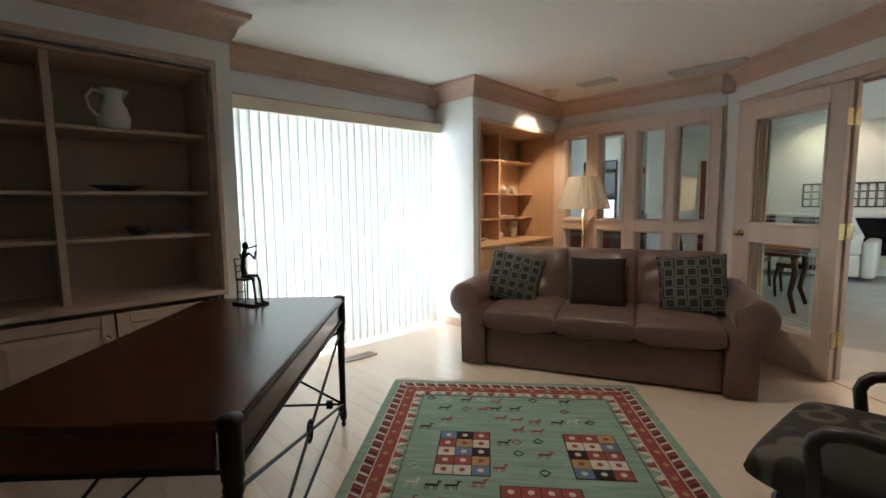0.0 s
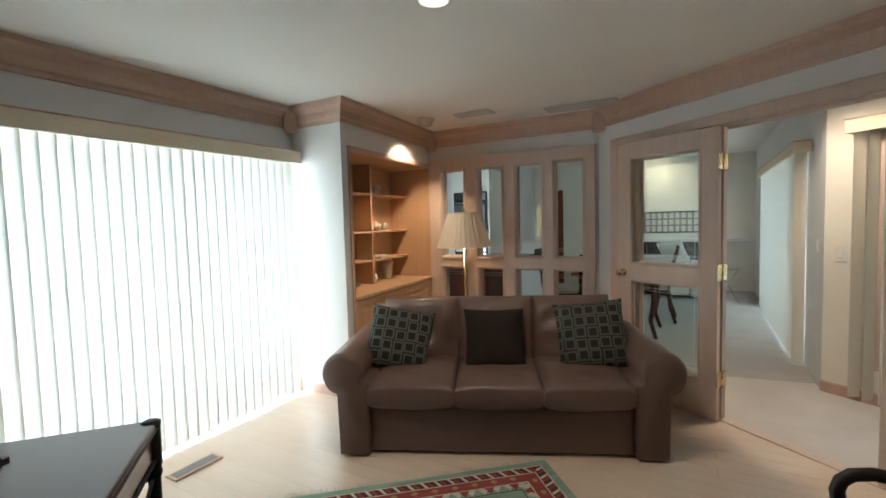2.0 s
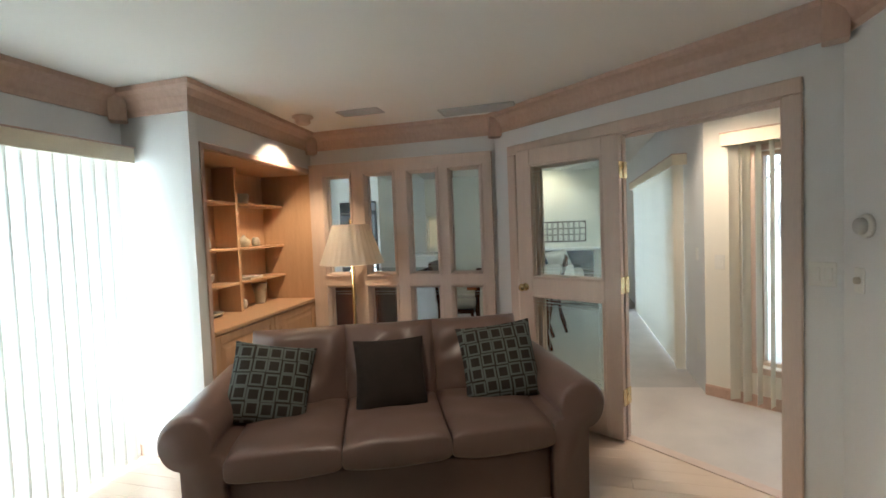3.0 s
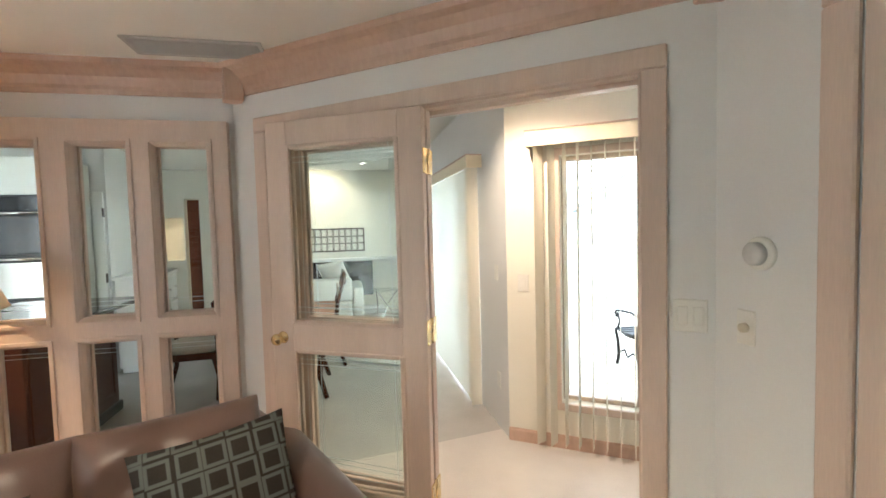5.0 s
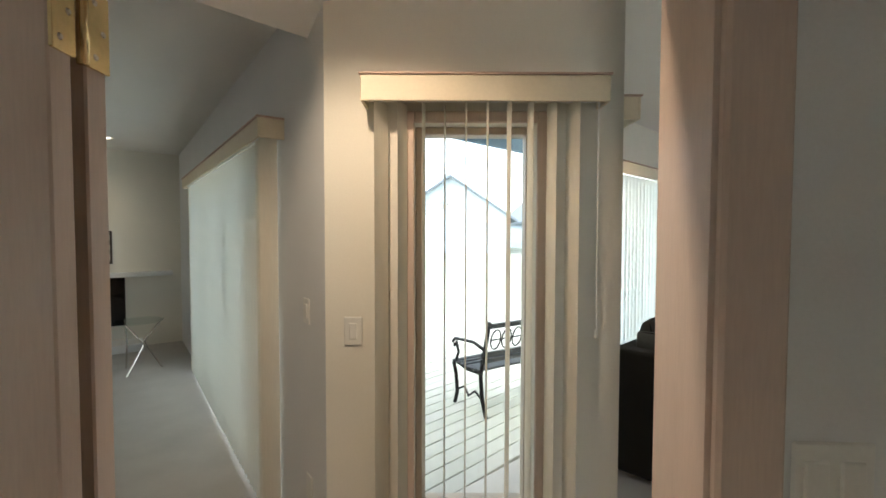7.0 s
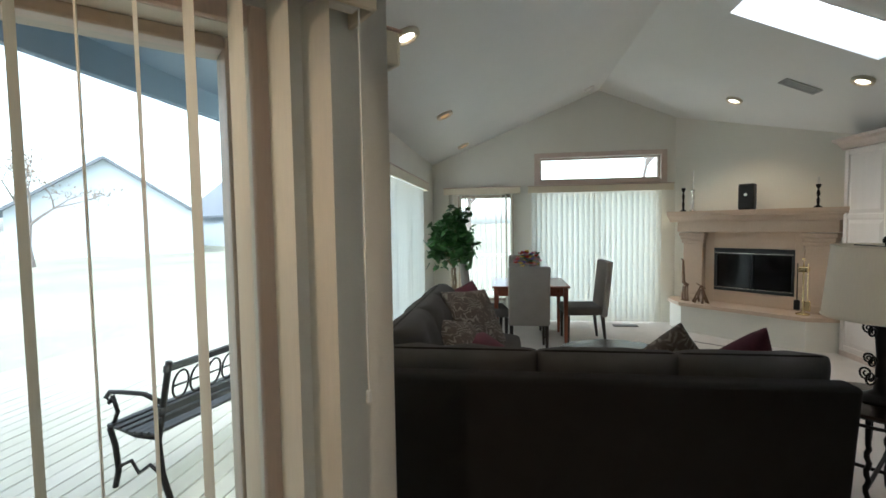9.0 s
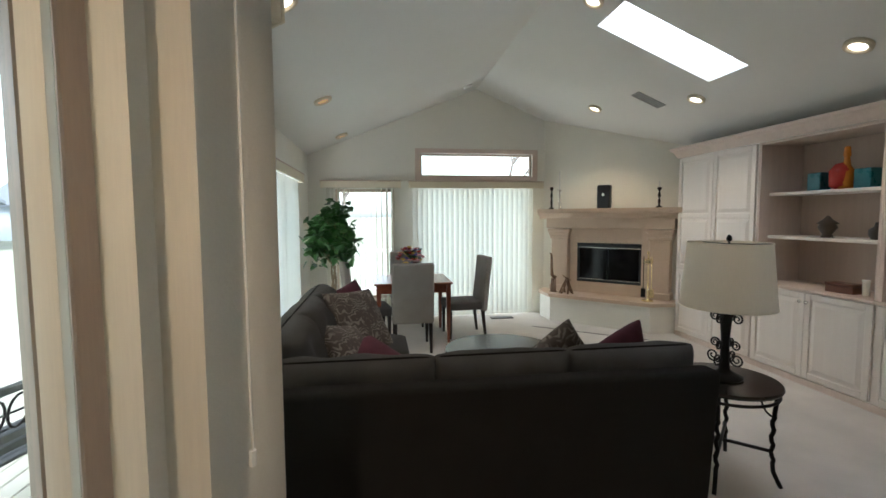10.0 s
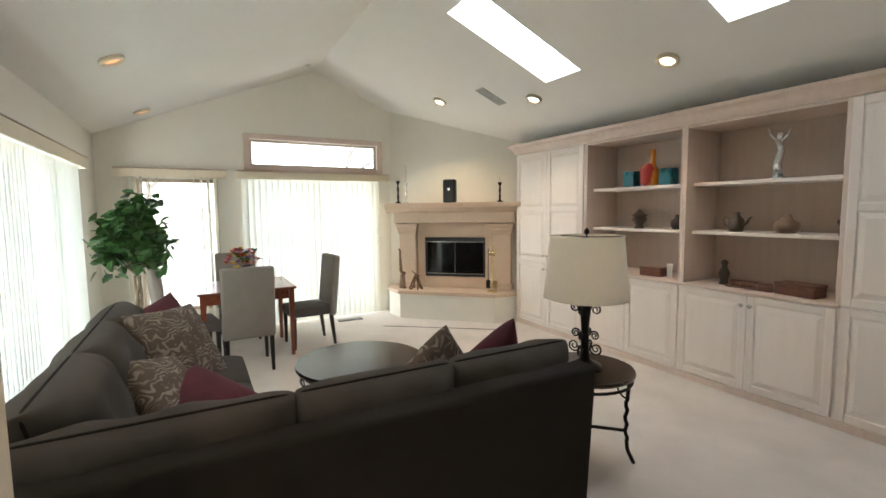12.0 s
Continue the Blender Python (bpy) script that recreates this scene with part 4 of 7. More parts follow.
def crossed_rods(p, q):
    p, q = Vector(p), Vector(q)
    bm = B()
    z0, z1 = 0.13, 0.56
    c = (p + q) / 2 + Vector((0, 0, (z0 + z1) / 2))
    for a, b in ((z0, z1), (z1, z0)):
        tube(bm, [p + Vector((0, 0, a)), c, q + Vector((0, 0, b))], 0.007, 8)
        part("rod", bm, IRON, desk)
        bm = B()
    d = (q - p).normalized()
    tube(bm, [c + d * 0.035 * math.cos(t) + Vector((0, 0, 0.045 * math.sin(t))) for t in (2 * math.pi * k / 14 for k in range(14))], 0.006, 6, closed=True)
    part("ring", bm, IRON, desk, "small iron ring at the crossing")
    bm = B()
    tube(bm, [p + Vector((0, 0, 0.13)), q + Vector((0, 0, 0.13))], 0.007, 8)
    for e in (p, q):
        for s in (0.07, 0.085):
            f = e + (q - p).normalized() * (s if e is p else -s)
            tube(bm, [f + Vector((0, 0, 0.108)), f + Vector((0, 0, 0.152))], 0.012, 8)
    part("stretcher", bm, IRON, desk, "thin iron stretcher with collars")


crossed_rods((0, 0, 0), (DL, 0, 0))
crossed_rods((0, -DD, 0), (DL, -DD, 0))
crossed_rods((0, 0, 0), (0, -DD, 0))
crossed_rods((DL, 0, 0), (DL, -DD, 0))

# small bronze figure seated on a chair, one plain shape
bm = B()
box(bm, -0.085, 0.085, -0.05, 0.05, 0, 0.012, 0.003)
for x, y in ((-0.06, -0.03), (-0.06, 0.03), (0.0, -0.03), (0.0, 0.03)):
    tube(bm, [(x, y, 0.01), (x * 0.98, y, 0.13)], 0.004, 6)
for y in (-0.03, 0.03):
    tube(bm, [(-0.06, y, 0.12), (-0.07, y, 0.24)], 0.004, 6)
for z in (0.06, 0.17, 0.20, 0.235):
    tube(bm, [(-0.065, -0.03, z), (-0.065, 0.03, z)], 0.003, 6)
box(bm, -0.065, 0.005, -0.035, 0.035, 0.125, 0.135, 0.002)
tube(bm, [(-0.03, 0, 0.14), (-0.045, 0, 0.19), (-0.035, 0, 0.25), (-0.02, 0, 0.285)], 0.016, 8, 0.010)
for y in (-0.018, 0.02):
    tube(bm, [(-0.03, y, 0.145), (0.04, y, 0.15), (0.055, y, 0.12), (0.065, y, 0.02)], 0.009, 8, 0.006)
    tube(bm, [(0.06, y, 0.016), (0.085, y, 0.014)], 0.007, 6)
    tube(bm, [(-0.03, y * 1.4, 0.265), (0.0, y * 2, 0.235), (0.035, y, 0.275)], 0.006, 6)
tube(bm, [(-0.005, 0, 0.292), (0.075, 0.0, 0.31)], 0.004, 6)
lathe(bm, [(0.004, 0), (0.015, 0.012), (0.017, 0.025), (0.012, 0.04), (0, 0.046)], 10, Matrix.Translation((-0.018, 0, 0.282)))
fig = part("figurine", bm, shader("dark_bronze", (0.016, 0.013, 0.010), 0.35, 0.8, vary=0.4, scale=20, grain=120, bump=0.3))
fig.matrix_basis = pose(-1.79, 0.925, 0.757, 0, 0, 18)
tagged(fig, "small dark bronze seated flute player on the desk", "figurine")

# rug
RUG = pose(-1.935, 1.955, 0.0, 0, 0, 41.5)
rug = thing("rug", RUG, "green wool tribal rug with red border and checkered squares", "rug")
RW, RL = 1.66, 2.35


def wool(name, c, streak=0.35):
    return shader(name, c, 0.97, vary=streak, scale=5, grain=160, bump=0.6, stretch=(0.8, 7, 1), spec=0.1)


SAGE, RED, CREAM, NAVY, TAN, DARK = wool("sage_wool", (0.30, 0.40, 0.32), 0.42), wool("red_wool", (0.34, 0.085, 0.075)), wool("cream_wool", (0.70, 0.62, 0.51)), wool("blue_wool", (0.17, 0.22, 0.32)), wool("tan_wool", (0.48, 0.30, 0.13)), wool("dark_wool", (0.05, 0.03, 0.03))
bm = B()
box(bm, 0, RW, -RL, 0, 0.0, 0.009, 0.003)
part("field", bm, SAGE, rug)


def band(name, material, inset, width, z):
    bm = B()
    i, j = inset, inset + width
    for a, b, c, d in ((i, RW - i, -j, -i), (i, RW - i, -RL + i, -RL + j), (i, j, -RL + j, -j), (RW - j, RW - i, -RL + j, -j)):
        box(bm, a, b, c, d, 0.008, z)
    return part(name, bm, material, rug)


band("dark_band", wool("maroon_wool", (0.15, 0.05, 0.05)), 0.055, 0.055, 0.0105)
band("red_band", RED, 0.115, 0.07, 0.0105)
for ins in (0.050, 0.110, 0.185):
    band("cream_line", CREAM, ins, 0.006, 0.0115)
band("dark_line", DARK, 0.245, 0.003, 0.0112)
# slanted dashes and triangles of the border
for name, mat, inset, w, step, kind in (("cream_dashes", CREAM, 0.058, 0.048, 0.075, 0), ("red_dashes", RED, 0.058, 0.048, 0.075, 1), ("cream_triangles", CREAM, 0.193, 0.048, 0.07, 2), ("red_triangles", RED, 0.193, 0.048, 0.14, 3), ("tan_marks", TAN, 0.130, 0.035, 0.11, 4)):
    bm = B()
    for ax in range(4):
        length = RW if ax < 2 else RL
        k0 = inset + 0.01
        while k0 < length - inset - 0.07:
            s = {0: k0, 1: k0 + 0.03, 2: k0, 3: k0 + 0.035, 4: k0 + 0.03}[kind]
            if kind < 2:
                shape = [(s, inset), (s + 0.016, inset), (s + 0.04, inset + w), (s + 0.024, inset + w)]
            elif kind < 4:
                shape = [(s, inset), (s + 0.06, inset), (s + 0.03, inset + w)]
            else:
                shape = [(s, inset + w / 2), (s + 0.02, inset), (s + 0.04, inset + w / 2), (s + 0.02, inset + w)]
            pts = []
            for u, v in shape:
                pts.append({0: (u, -v), 1: (u, -RL + v), 2: (v, -u), 3: (RW - v, -u)}[ax])
            prism(bm, pts, 0.0085, 0.0120 + kind * 0.0003)
            k0 += step
    tagged(part(name, bm, mat, rug), kind="stuff")
# checkered blocks
PALETTE = [DARK, CREAM, TAN, RED, NAVY, CREAM, RED]
for u0, v0, cc, rr in ((0.41, 0.71, 3, 5), (1.07, 0.70, 3, 5), (0.72, 1.18, 4, 3), (0.41, 1.62, 3, 5), (1.07, 1.62, 3, 5)):
    for i in range(cc):
        for j in range(rr):
            c = RED if (cc == 4 and j == 0) else PALETTE[(i * 3 + j * 2 + int(u0 * 10)) % 7]
            bm = B()
            u, v = u0 + i * 0.088, v0 + j * 0.08
            box(bm, u + 0.002, u + 0.086, -v - 0.078, -v - 0.002, 0.008, 0.0112)
            sq = part("woven_square", bm, c, rug)
            d = B()
            lathe(d, [(0.016, 0.0), (0.016, 0.0022)], 6, Matrix.Translation((u + 0.044, -v - 0.04, 0.0105)))
            part("woven_dot", d, CREAM if c in (RED, NAVY, DARK) else RED, sq)
    bm = B()
    box(bm, u0 - 0.004, u0 + cc * 0.088 + 0.004, -v0 - rr * 0.08 - 0.004, -v0 + 0.004, 0.008, 0.0098)
    part("dark_outline", bm, DARK, rug)
# woven animal marks
glyphs = {n: B() for n in ("dark_wool", "red_wool", "cream_wool")}
rg = random.Random(7)
for i in range(11):
    for j in range(14):
        u = 0.31 + i * 0.104 + rg.uniform(-0.02, 0.02)
        v = 0.30 + j * 0.125 + rg.uniform(-0.02, 0.02)
        if any(u0 - 0.06 < u < u0 + w + 0.03 and v0 - 0.06 < v < v0 + h + 0.03 for u0, v0, w, h in ((0.41, 0.71, 0.264, 0.40), (1.07, 0.70, 0.264, 0.40), (0.72, 1.18, 0.352, 0.24), (0.41, 1.62, 0.264, 0.4), (1.07, 1.62, 0.264, 0.4))) or rg.random() < 0.3 or u > RW - 0.33:
            continue
        bm = glyphs[rg.choice(["dark_wool", "dark_wool", "red_wool", "red_wool", "cream_wool"])]
        m = pose(u, -v, 0, 0, 0, rg.uniform(-8, 8))
        w = 0.0045
        if rg.random() < 0.3:
            for k in range(4):
                box(bm, -0.018, 0.018, -w / 2, w / 2, 0.0085, 0.0112, 0, m @ Matrix.Rotation(k * math.pi / 2 + 0.78, 4, "Z") @ Matrix.Translation((0, 0.018, 0)))
        else:
            box(bm, -0.028, 0.028, -0.006, 0.006, 0.0085, 0.0112, 0, m)
            for x in (-0.026, -0.014, 0.014, 0.026):
                box(bm, x - w / 2, x + w / 2, -0.034, -0.004, 0.0085, 0.0112, 0, m)
            box(bm, 0.026, 0.034, 0.0, 0.030, 0.0085, 0.0112, 0, m)
            box(bm, 0.030, 0.046, 0.022, 0.030, 0.0085, 0.0112, 0, m)
for n, bm in glyphs.items():
    tagged(part("woven_animals", bm, bpy.data.materials[n], rug), kind="stuff")
bm = B()
for k in range(110):
    u = 0.01 + k * (RW - 0.02) / 109
    for y, s in ((0.0, 1), (-RL, -1)):
        e = rg.uniform(-0.018, 0.018)
        tube(bm, [(u, y, 0.006), (u + e * 0.5, y + s * 0.025, 0.005), (u + e, y + s * rg.uniform(0.04, 0.06), 0.003)], 0.003, 4, 0.002)
tagged(part("fringe", bm, CREAM, rug, "knotted cream fringe"), "knotted cream fringe", kind="stuff")

# armchair with dark open arms
ARM = pose(0.74, 1.95, 0, 0, 0, -95)
chair = thing("armchair", ARM, "dark wooden open-arm chair with patterned grey upholstery", "armchair")
FLORAL = lattice("grey_leaf_cloth", (0.06, 0.055, 0.05), (0.145, 0.13, 0.105), 6.0, 0.09)
fv = [n for n in FLORAL.node_tree.nodes if n.type == "TEX_VORONOI"][0]
fv.distance = "EUCLIDEAN"
fv.inputs["Randomness"].default_value = 1.0
bm = B()
pillow(bm, 0.62, 0.74, 0.19, pose(0, -0.08, 0.44), 16, 0.26)
part("seat", bm, FLORAL, chair, smooth=True)
bm = B()
box(bm, -0.29, 0.29, -0.38, 0.30, 0.30, 0.38, 0.015)
part("seat_frame", bm, ESPRESSO, chair)
bm = B()
pillow(bm, 0.56, 0.58, 0.12, pose(0, 0.30, 0.74, 74, 0, 0), 14, 0.3)
part("backrest", bm, FLORAL, chair, smooth=True)
for s in (-1, 1):
    bm = B()
    tube(bm, [(s * 0.30, -0.25, 0.30), (s * 0.305, -0.27, 0.45), (s * 0.31, -0.285, 0.57), (s * 0.315, -0.275, 0.60), (s * 0.317, -0.25, 0.625), (s * 0.32, -0.20, 0.64), (s * 0.32, 0.05, 0.635), (s * 0.30, 0.33, 0.66)], 0.021, 10)
    part("arm", bm, ESPRESSO, chair, smooth=True)
    for y in (-0.28, 0.30):
        bm = B()
        tube(bm, [(s * 0.275, y, 0.34), (s * 0.28, y * 1.04, 0.0)], 0.024, 8, 0.015)
        part("leg", bm, ESPRESSO, chair, smooth=True)

# floor lamp behind the sofa
lamp = thing("floor_lamp", pose(-1.95, 4.55, 0), "brass floor lamp with a pleated cream shade", "lamp")
bm = B()
lathe(bm, [(0.13, 0), (0.13, 0.012), (0.10, 0.025), (0.03, 0.04), (0.014, 0.06), (0.012, 1.18)], 20)
part("stand", bm, BRASS, lamp, smooth=True)
bm = B()
seg = 64
rings = [[bm.verts.new(((r + (0.004 if k % 2 else 0)) * math.cos(2 * math.pi * k / seg), (r + (0.004 if k % 2 else 0)) * math.sin(2 * math.pi * k / seg), z)) for k in range(seg)] for r, z in ((0.275, 1.19), (0.155, 1.525))]
for k in range(seg):
    bm.faces.new((rings[0][k], rings[0][(k + 1) % seg], rings[1][(k + 1) % seg], rings[1][k]))
part("shade", bm, SHADE, lamp)
bm = B()
lathe(bm, [(0.006, 1.18), (0.006, 1.54), (0.014, 1.555), (0.008, 1.58), (0, 1.59)], 10)
part("finial", bm, BRASS, lamp, smooth=True)
for r, z in ((0.277, 1.19), (0.157, 1.525)):
    bm = B()
    tube(bm, [(r * math.cos(t), r * math.sin(t), z) for t in (2 * math.pi * k / 32 for k in range(32))], 0.005, 6, closed=True)
    part("shade_ring", bm, SHADE, lamp)

# ---- study: small things ----
CERAMIC = shader("white_ceramic", (0.72, 0.70, 0.65), 0.25, vary=0.06, scale=10, grain=90, bump=0.02)
CELADON = shader("pale_ceramic", (0.55, 0.50, 0.40), 0.3, vary=0.15, scale=10, grain=90, bump=0.05)
DARKWARE = shader("dark_ware", (0.05, 0.035, 0.025), 0.4, vary=0.3, scale=10, grain=90, bump=0.1)


def turned(name, m, profile, mat, label, category, seg=18):
    bm = B()
    lathe(bm, profile, seg)
    ob = part(name, bm, mat, smooth=True)
    ob.matrix_basis = m
    return tagged(ob, label, category)


# west bookcase: shelf fronts stand at x = -2.52
pit = thing("pitcher", pose(-2.66, 0.52, 1.71, 0, 0, 200), "white ceramic pitcher with a looped handle", "pitcher")
bm = B()
lathe(bm, [(0.055, 0), (0.075, 0.02), (0.085, 0.07), (0.07, 0.13), (0.048, 0.17), (0.052, 0.21), (0.066, 0.235), (0.06, 0.235), (0.045, 0.20)], 24)
part("body", bm, CERAMIC, pit, smooth=True)
bm = B()
tube(bm, [(0, 0.05, 0.21), (0, 0.10, 0.22), (0, 0.135, 0.17), (0, 0.12, 0.11), (0, 0.075, 0.07)], 0.009, 8)
part("handle", bm, CERAMIC, pit, smooth=True)
bm = B()
tube(bm, [(0, -0.045, 0.20), (0, -0.075, 0.235), (0, -0.09, 0.245)], 0.018, 8, 0.008)
part("spout", bm, CERAMIC, pit, smooth=True)
turned("bowl", pose(-2.68, 0.52, 1.36) @ Matrix.Diagonal((0.7, 1.3, 1, 1)), [(0.03, 0), (0.06, 0.008), (0.11, 0.035), (0.105, 0.038), (0.05, 0.014), (0, 0.012)], DARKWARE, "long dark wooden bowl on a bookcase shelf", "bowl")
turned("bowl", pose(-2.68, 0.60, 1.10), [(0.03, 0), (0.05, 0.01), (0.065, 0.05), (0.06, 0.052), (0.04, 0.02), (0, 0.018)], DARKWARE, "small dark bowl in the shadowed bookcase", "bowl")
# niche bookcase
nm = along(NICHE_A, NICHE_B)
for s, z, prof, mat, label, cat, name in (
        (1.10, 1.75, [(0.04, 0), (0.055, 0.02), (0.062, 0.07), (0.058, 0.09), (0.05, 0.09)], CELADON, "pale ceramic pot on the lit shelf", "pot", "pot"),
        (0.62, 1.37, [(0.028, 0), (0.034, 0.03), (0.02, 0.09), (0.012, 0.11), (0.016, 0.15), (0, 0.16)], CERAMIC, "small white ceramic bottle on the lit shelf", "bottle", "bottle"),
        (1.10, 1.37, [(0.035, 0), (0.055, 0.03), (0.055, 0.06), (0.02, 0.085), (0.01, 0.10), (0, 0.105)], CELADON, "lidded pale ceramic teapot on the lit shelf", "teapot", "teapot"),
        (1.28, 1.37, [(0.03, 0), (0.04, 0.03), (0.03, 0.07), (0.02, 0.08)], CELADON, "small tan ceramic jar on the lit shelf", "jar", "jar"),
        (0.60, 1.08, [(0.025, 0), (0.02, 0.015), (0.05, 0.05), (0.055, 0.09), (0.05, 0.09)], CELADON, "footed pale cup on the lit shelf", "cup", "cup"),
        (1.30, 0.83, [(0.04, 0), (0.045, 0.02), (0.055, 0.12), (0.072, 0.19), (0.066, 0.19), (0.04, 0.03)], CELADON, "tall flared tan vase on the bookcase counter", "vase", "vase"),
        (1.02, 0.83, [(0.035, 0), (0.05, 0.03), (0.045, 0.07), (0.02, 0.085), (0, 0.09)], CERAMIC, "round white jar on the bookcase counter", "jar", "jar"),
        (0.60, 0.83, [(0.05, 0), (0.10, 0.02), (0.11, 0.035), (0.10, 0.035), (0.05, 0.015)], CELADON, "shallow pale dish on the bookcase counter", "dish", "dish")):
    turned(name, nm @ pose(s, 0.40, z), prof, mat, label, cat)
bk = slab(None, "book", CERAMIC, -0.12, 0.12, -0.09, 0.09, 0, 0.025, 0.003)
bk.matrix_basis = nm @ pose(1.12, 0.40, 1.08, 0, 0, 8)
tagged(bk, "pale book lying on the lit shelf", "book")


def downlight(m, rim=0.085, mat=WHITE_PLASTIC, on=True, label="recessed ceiling downlight with a white ring", size=1.0):
    ob = thing("downlight", m, label, "downlight", "ceiling lights")
    bm = B()
    lathe(bm, [(rim, 0.0), (rim, -0.012), (rim * 0.82, -0.016), (rim * 0.74, -0.012), (rim * 0.70, 0.0)], 28)
    part("ring", bm, mat, ob, smooth=True)
    bm = B()
    lathe(bm, [(rim * 0.70, -0.002), (0.0, -0.003)], 24)
    part("bulb", bm, glow("warm_bulb", (1.0, 0.86, 0.66), 9.0 if on else 0.6) if on else glow("dim_bulb", (1.0, 0.62, 0.36), 0.6), ob)
    return ob


downlight(pose(-0.92, 2.27, STUDY_H))
bm = B()
lathe(bm, [(0.085, 0.0), (0.085, -0.012), (0.06, -0.02), (0.062, -0.05), (0.045, -0.065), (0.0, -0.06)], 20)
eye = part("eyeball_spot", bm, BLUSH_PALE, smooth=True)
eye.matrix_basis = pose(-2.20, 4.28, STUDY_H)
tagged(eye, "tilting ceiling spot that lights the niche", "downlight")


def grille(name, m, w, d, label, slats=8, mat=WHITE_PLASTIC):
    ob = thing(name, m, label, "vent")
    bm = B()
    for x0, x1, y0, y1 in ((-w / 2, w / 2, -d / 2, -d / 2 + 0.02), (-w / 2, w / 2, d / 2 - 0.02, d / 2), (-w / 2, -w / 2 + 0.02, -d / 2 + 0.02, d / 2 - 0.02), (w / 2 - 0.02, w / 2, -d / 2 + 0.02, d / 2 - 0.02)):
        box(bm, x0, x1, y0, y1, -0.012, -0.001, 0.003)
    part("frame", bm, mat, ob)
    bm = B()
    box(bm, -w / 2 + 0.02, w / 2 - 0.02, -0.006, 0.006, -0.010, -0.006)
    first = part("slat", bm, mat, ob)
    step = (d - 0.05) / (slats - 1)
    first.matrix_basis = pose(0, -d / 2 + 0.025, 0, 30, 0, 0)
    for k in range(1, slats):
        again(first, pose(0, -d / 2 + 0.025 + k * step, 0, 30, 0, 0), ob)
    bm = B()
    box(bm, -w / 2 + 0.02, w / 2 - 0.02, -d / 2 + 0.02, d / 2 - 0.02, -0.003, -0.001)
    part("backing", bm, shader("vent_grey", (0.25, 0.25, 0.24), 0.8) if "vent_grey" not in bpy.data.materials else bpy.data.materials["vent_grey"], ob)
    return ob


VENT_GREY = shader("vent_enamel", (0.50, 0.49, 0.47), 0.6, vary=0.06)
grille("ceiling_vent", pose(-1.70, 4.32, STUDY_H), 0.36, 0.16, "grey slatted ceiling vent in the study", 8, VENT_GREY)
grille("ceiling_vent", pose(-0.80, 4.62, STUDY_H), 0.62, 0.22, "wide grey return grille in the study ceiling", 12, VENT_GREY)
grille("floor_vent", pose(-2.55, 2.05, 0.013, 0, 0, 90), 0.30, 0.11, "brown floor register by the sliding door", 6, BLUSH)

# thermostat, switch and dimmer on the east wall
ew = along((1.12, 3.446), (1.12, SOUTH))
th = thing("thermostat", ew @ pose(0.175, 0, 1.405, 90, 0, 0), "round white thermostat with a metal dial", "thermostat")
bm = B()
lathe(bm, [(0.052, 0.0), (0.052, 0.012), (0.046, 0.018), (0.0, 0.018)], 28)
part("plate", bm, WHITE_PLASTIC, th, smooth=True)
bm = B()
lathe(bm, [(0.036, 0.017), (0.036, 0.036), (0.030, 0.042), (0.0, 0.043)], 28)
part("dial", bm, shader("brushed_dial", (0.62, 0.62, 0.60), 0.45, 0.5, vary=0.1), th, "brushed metal dial", True)


def plate(m, w, h, toggles, label):
    ob = thing("light_switch", m, label, "switch")
    bm = B()
    box(bm, -w / 2, w / 2, -0.007, 0, -h / 2, h / 2, 0.003)
    part("plate", bm, WHITE_PLASTIC, ob)
    for x in toggles:
        bm = B()
        box(bm, x - 0.016, x + 0.016, -0.011, -0.005, -0.033, 0.033, 0.002)
        part("toggle", bm, WHITE_PLASTIC, ob)
    return ob


plate(along(DOOR_A, DOOR_B) @ pose(DOOR_LEN - 0.078, 0, 1.175), 0.108, 0.117, (-0.024, 0.024), "white double rocker switch plate")
dm = plate(ew @ pose(0.125, 0, 1.165), 0.068, 0.112, (), "white dimmer plate with a round knob")
bm = B()
lathe(bm, [(0.016, 0), (0.015, 0.016), (0.0, 0.017)], 16, Matrix.Rotation(radians(90), 4, "X") @ Matrix.Translation((0, 0, 0.006)))
part("dimmer_knob", bm, CELADON, dm, smooth=True)
bm = B()
box(bm, s1 - 0.019, s1 - 0.0165, 0.03, 0.05, 0.93, 1.04, 0.001, along(DOOR_A, DOOR_B))
tagged(part("strike_plate", bm, DARKWARE), "dark metal strike plate in the door jamb", "strike plate")

# south end of the study, behind the start of the walk
sw = along((1.12, SOUTH), (-3.0, SOUTH))
dr = thing("door_1", sw, "closed white panelled door in the south wall", "door", kind="structure")
panel_door(dr, 2.26, 3.04, 0.01, 2.03, 0.03, PLASTER, (2.33, 1.0), (1.0,), 0.02, 0.11)
tv = thing("television", sw @ pose(1.2, 0, 0), "black flat television on a dark stand", "television")
slab(tv, "screen", BLACK_GLASS, -0.55, 0.55, -0.09, -0.05, 0.85, 1.50, 0.006)
slab(tv, "stand", ESPRESSO, -0.60, 0.60, -0.42, -0.02, 0.0, 0.62, 0.006)
slab(tv, "foot", BLACK, -0.15, 0.15, -0.16, -0.03, 0.62, 0.86, 0.006)

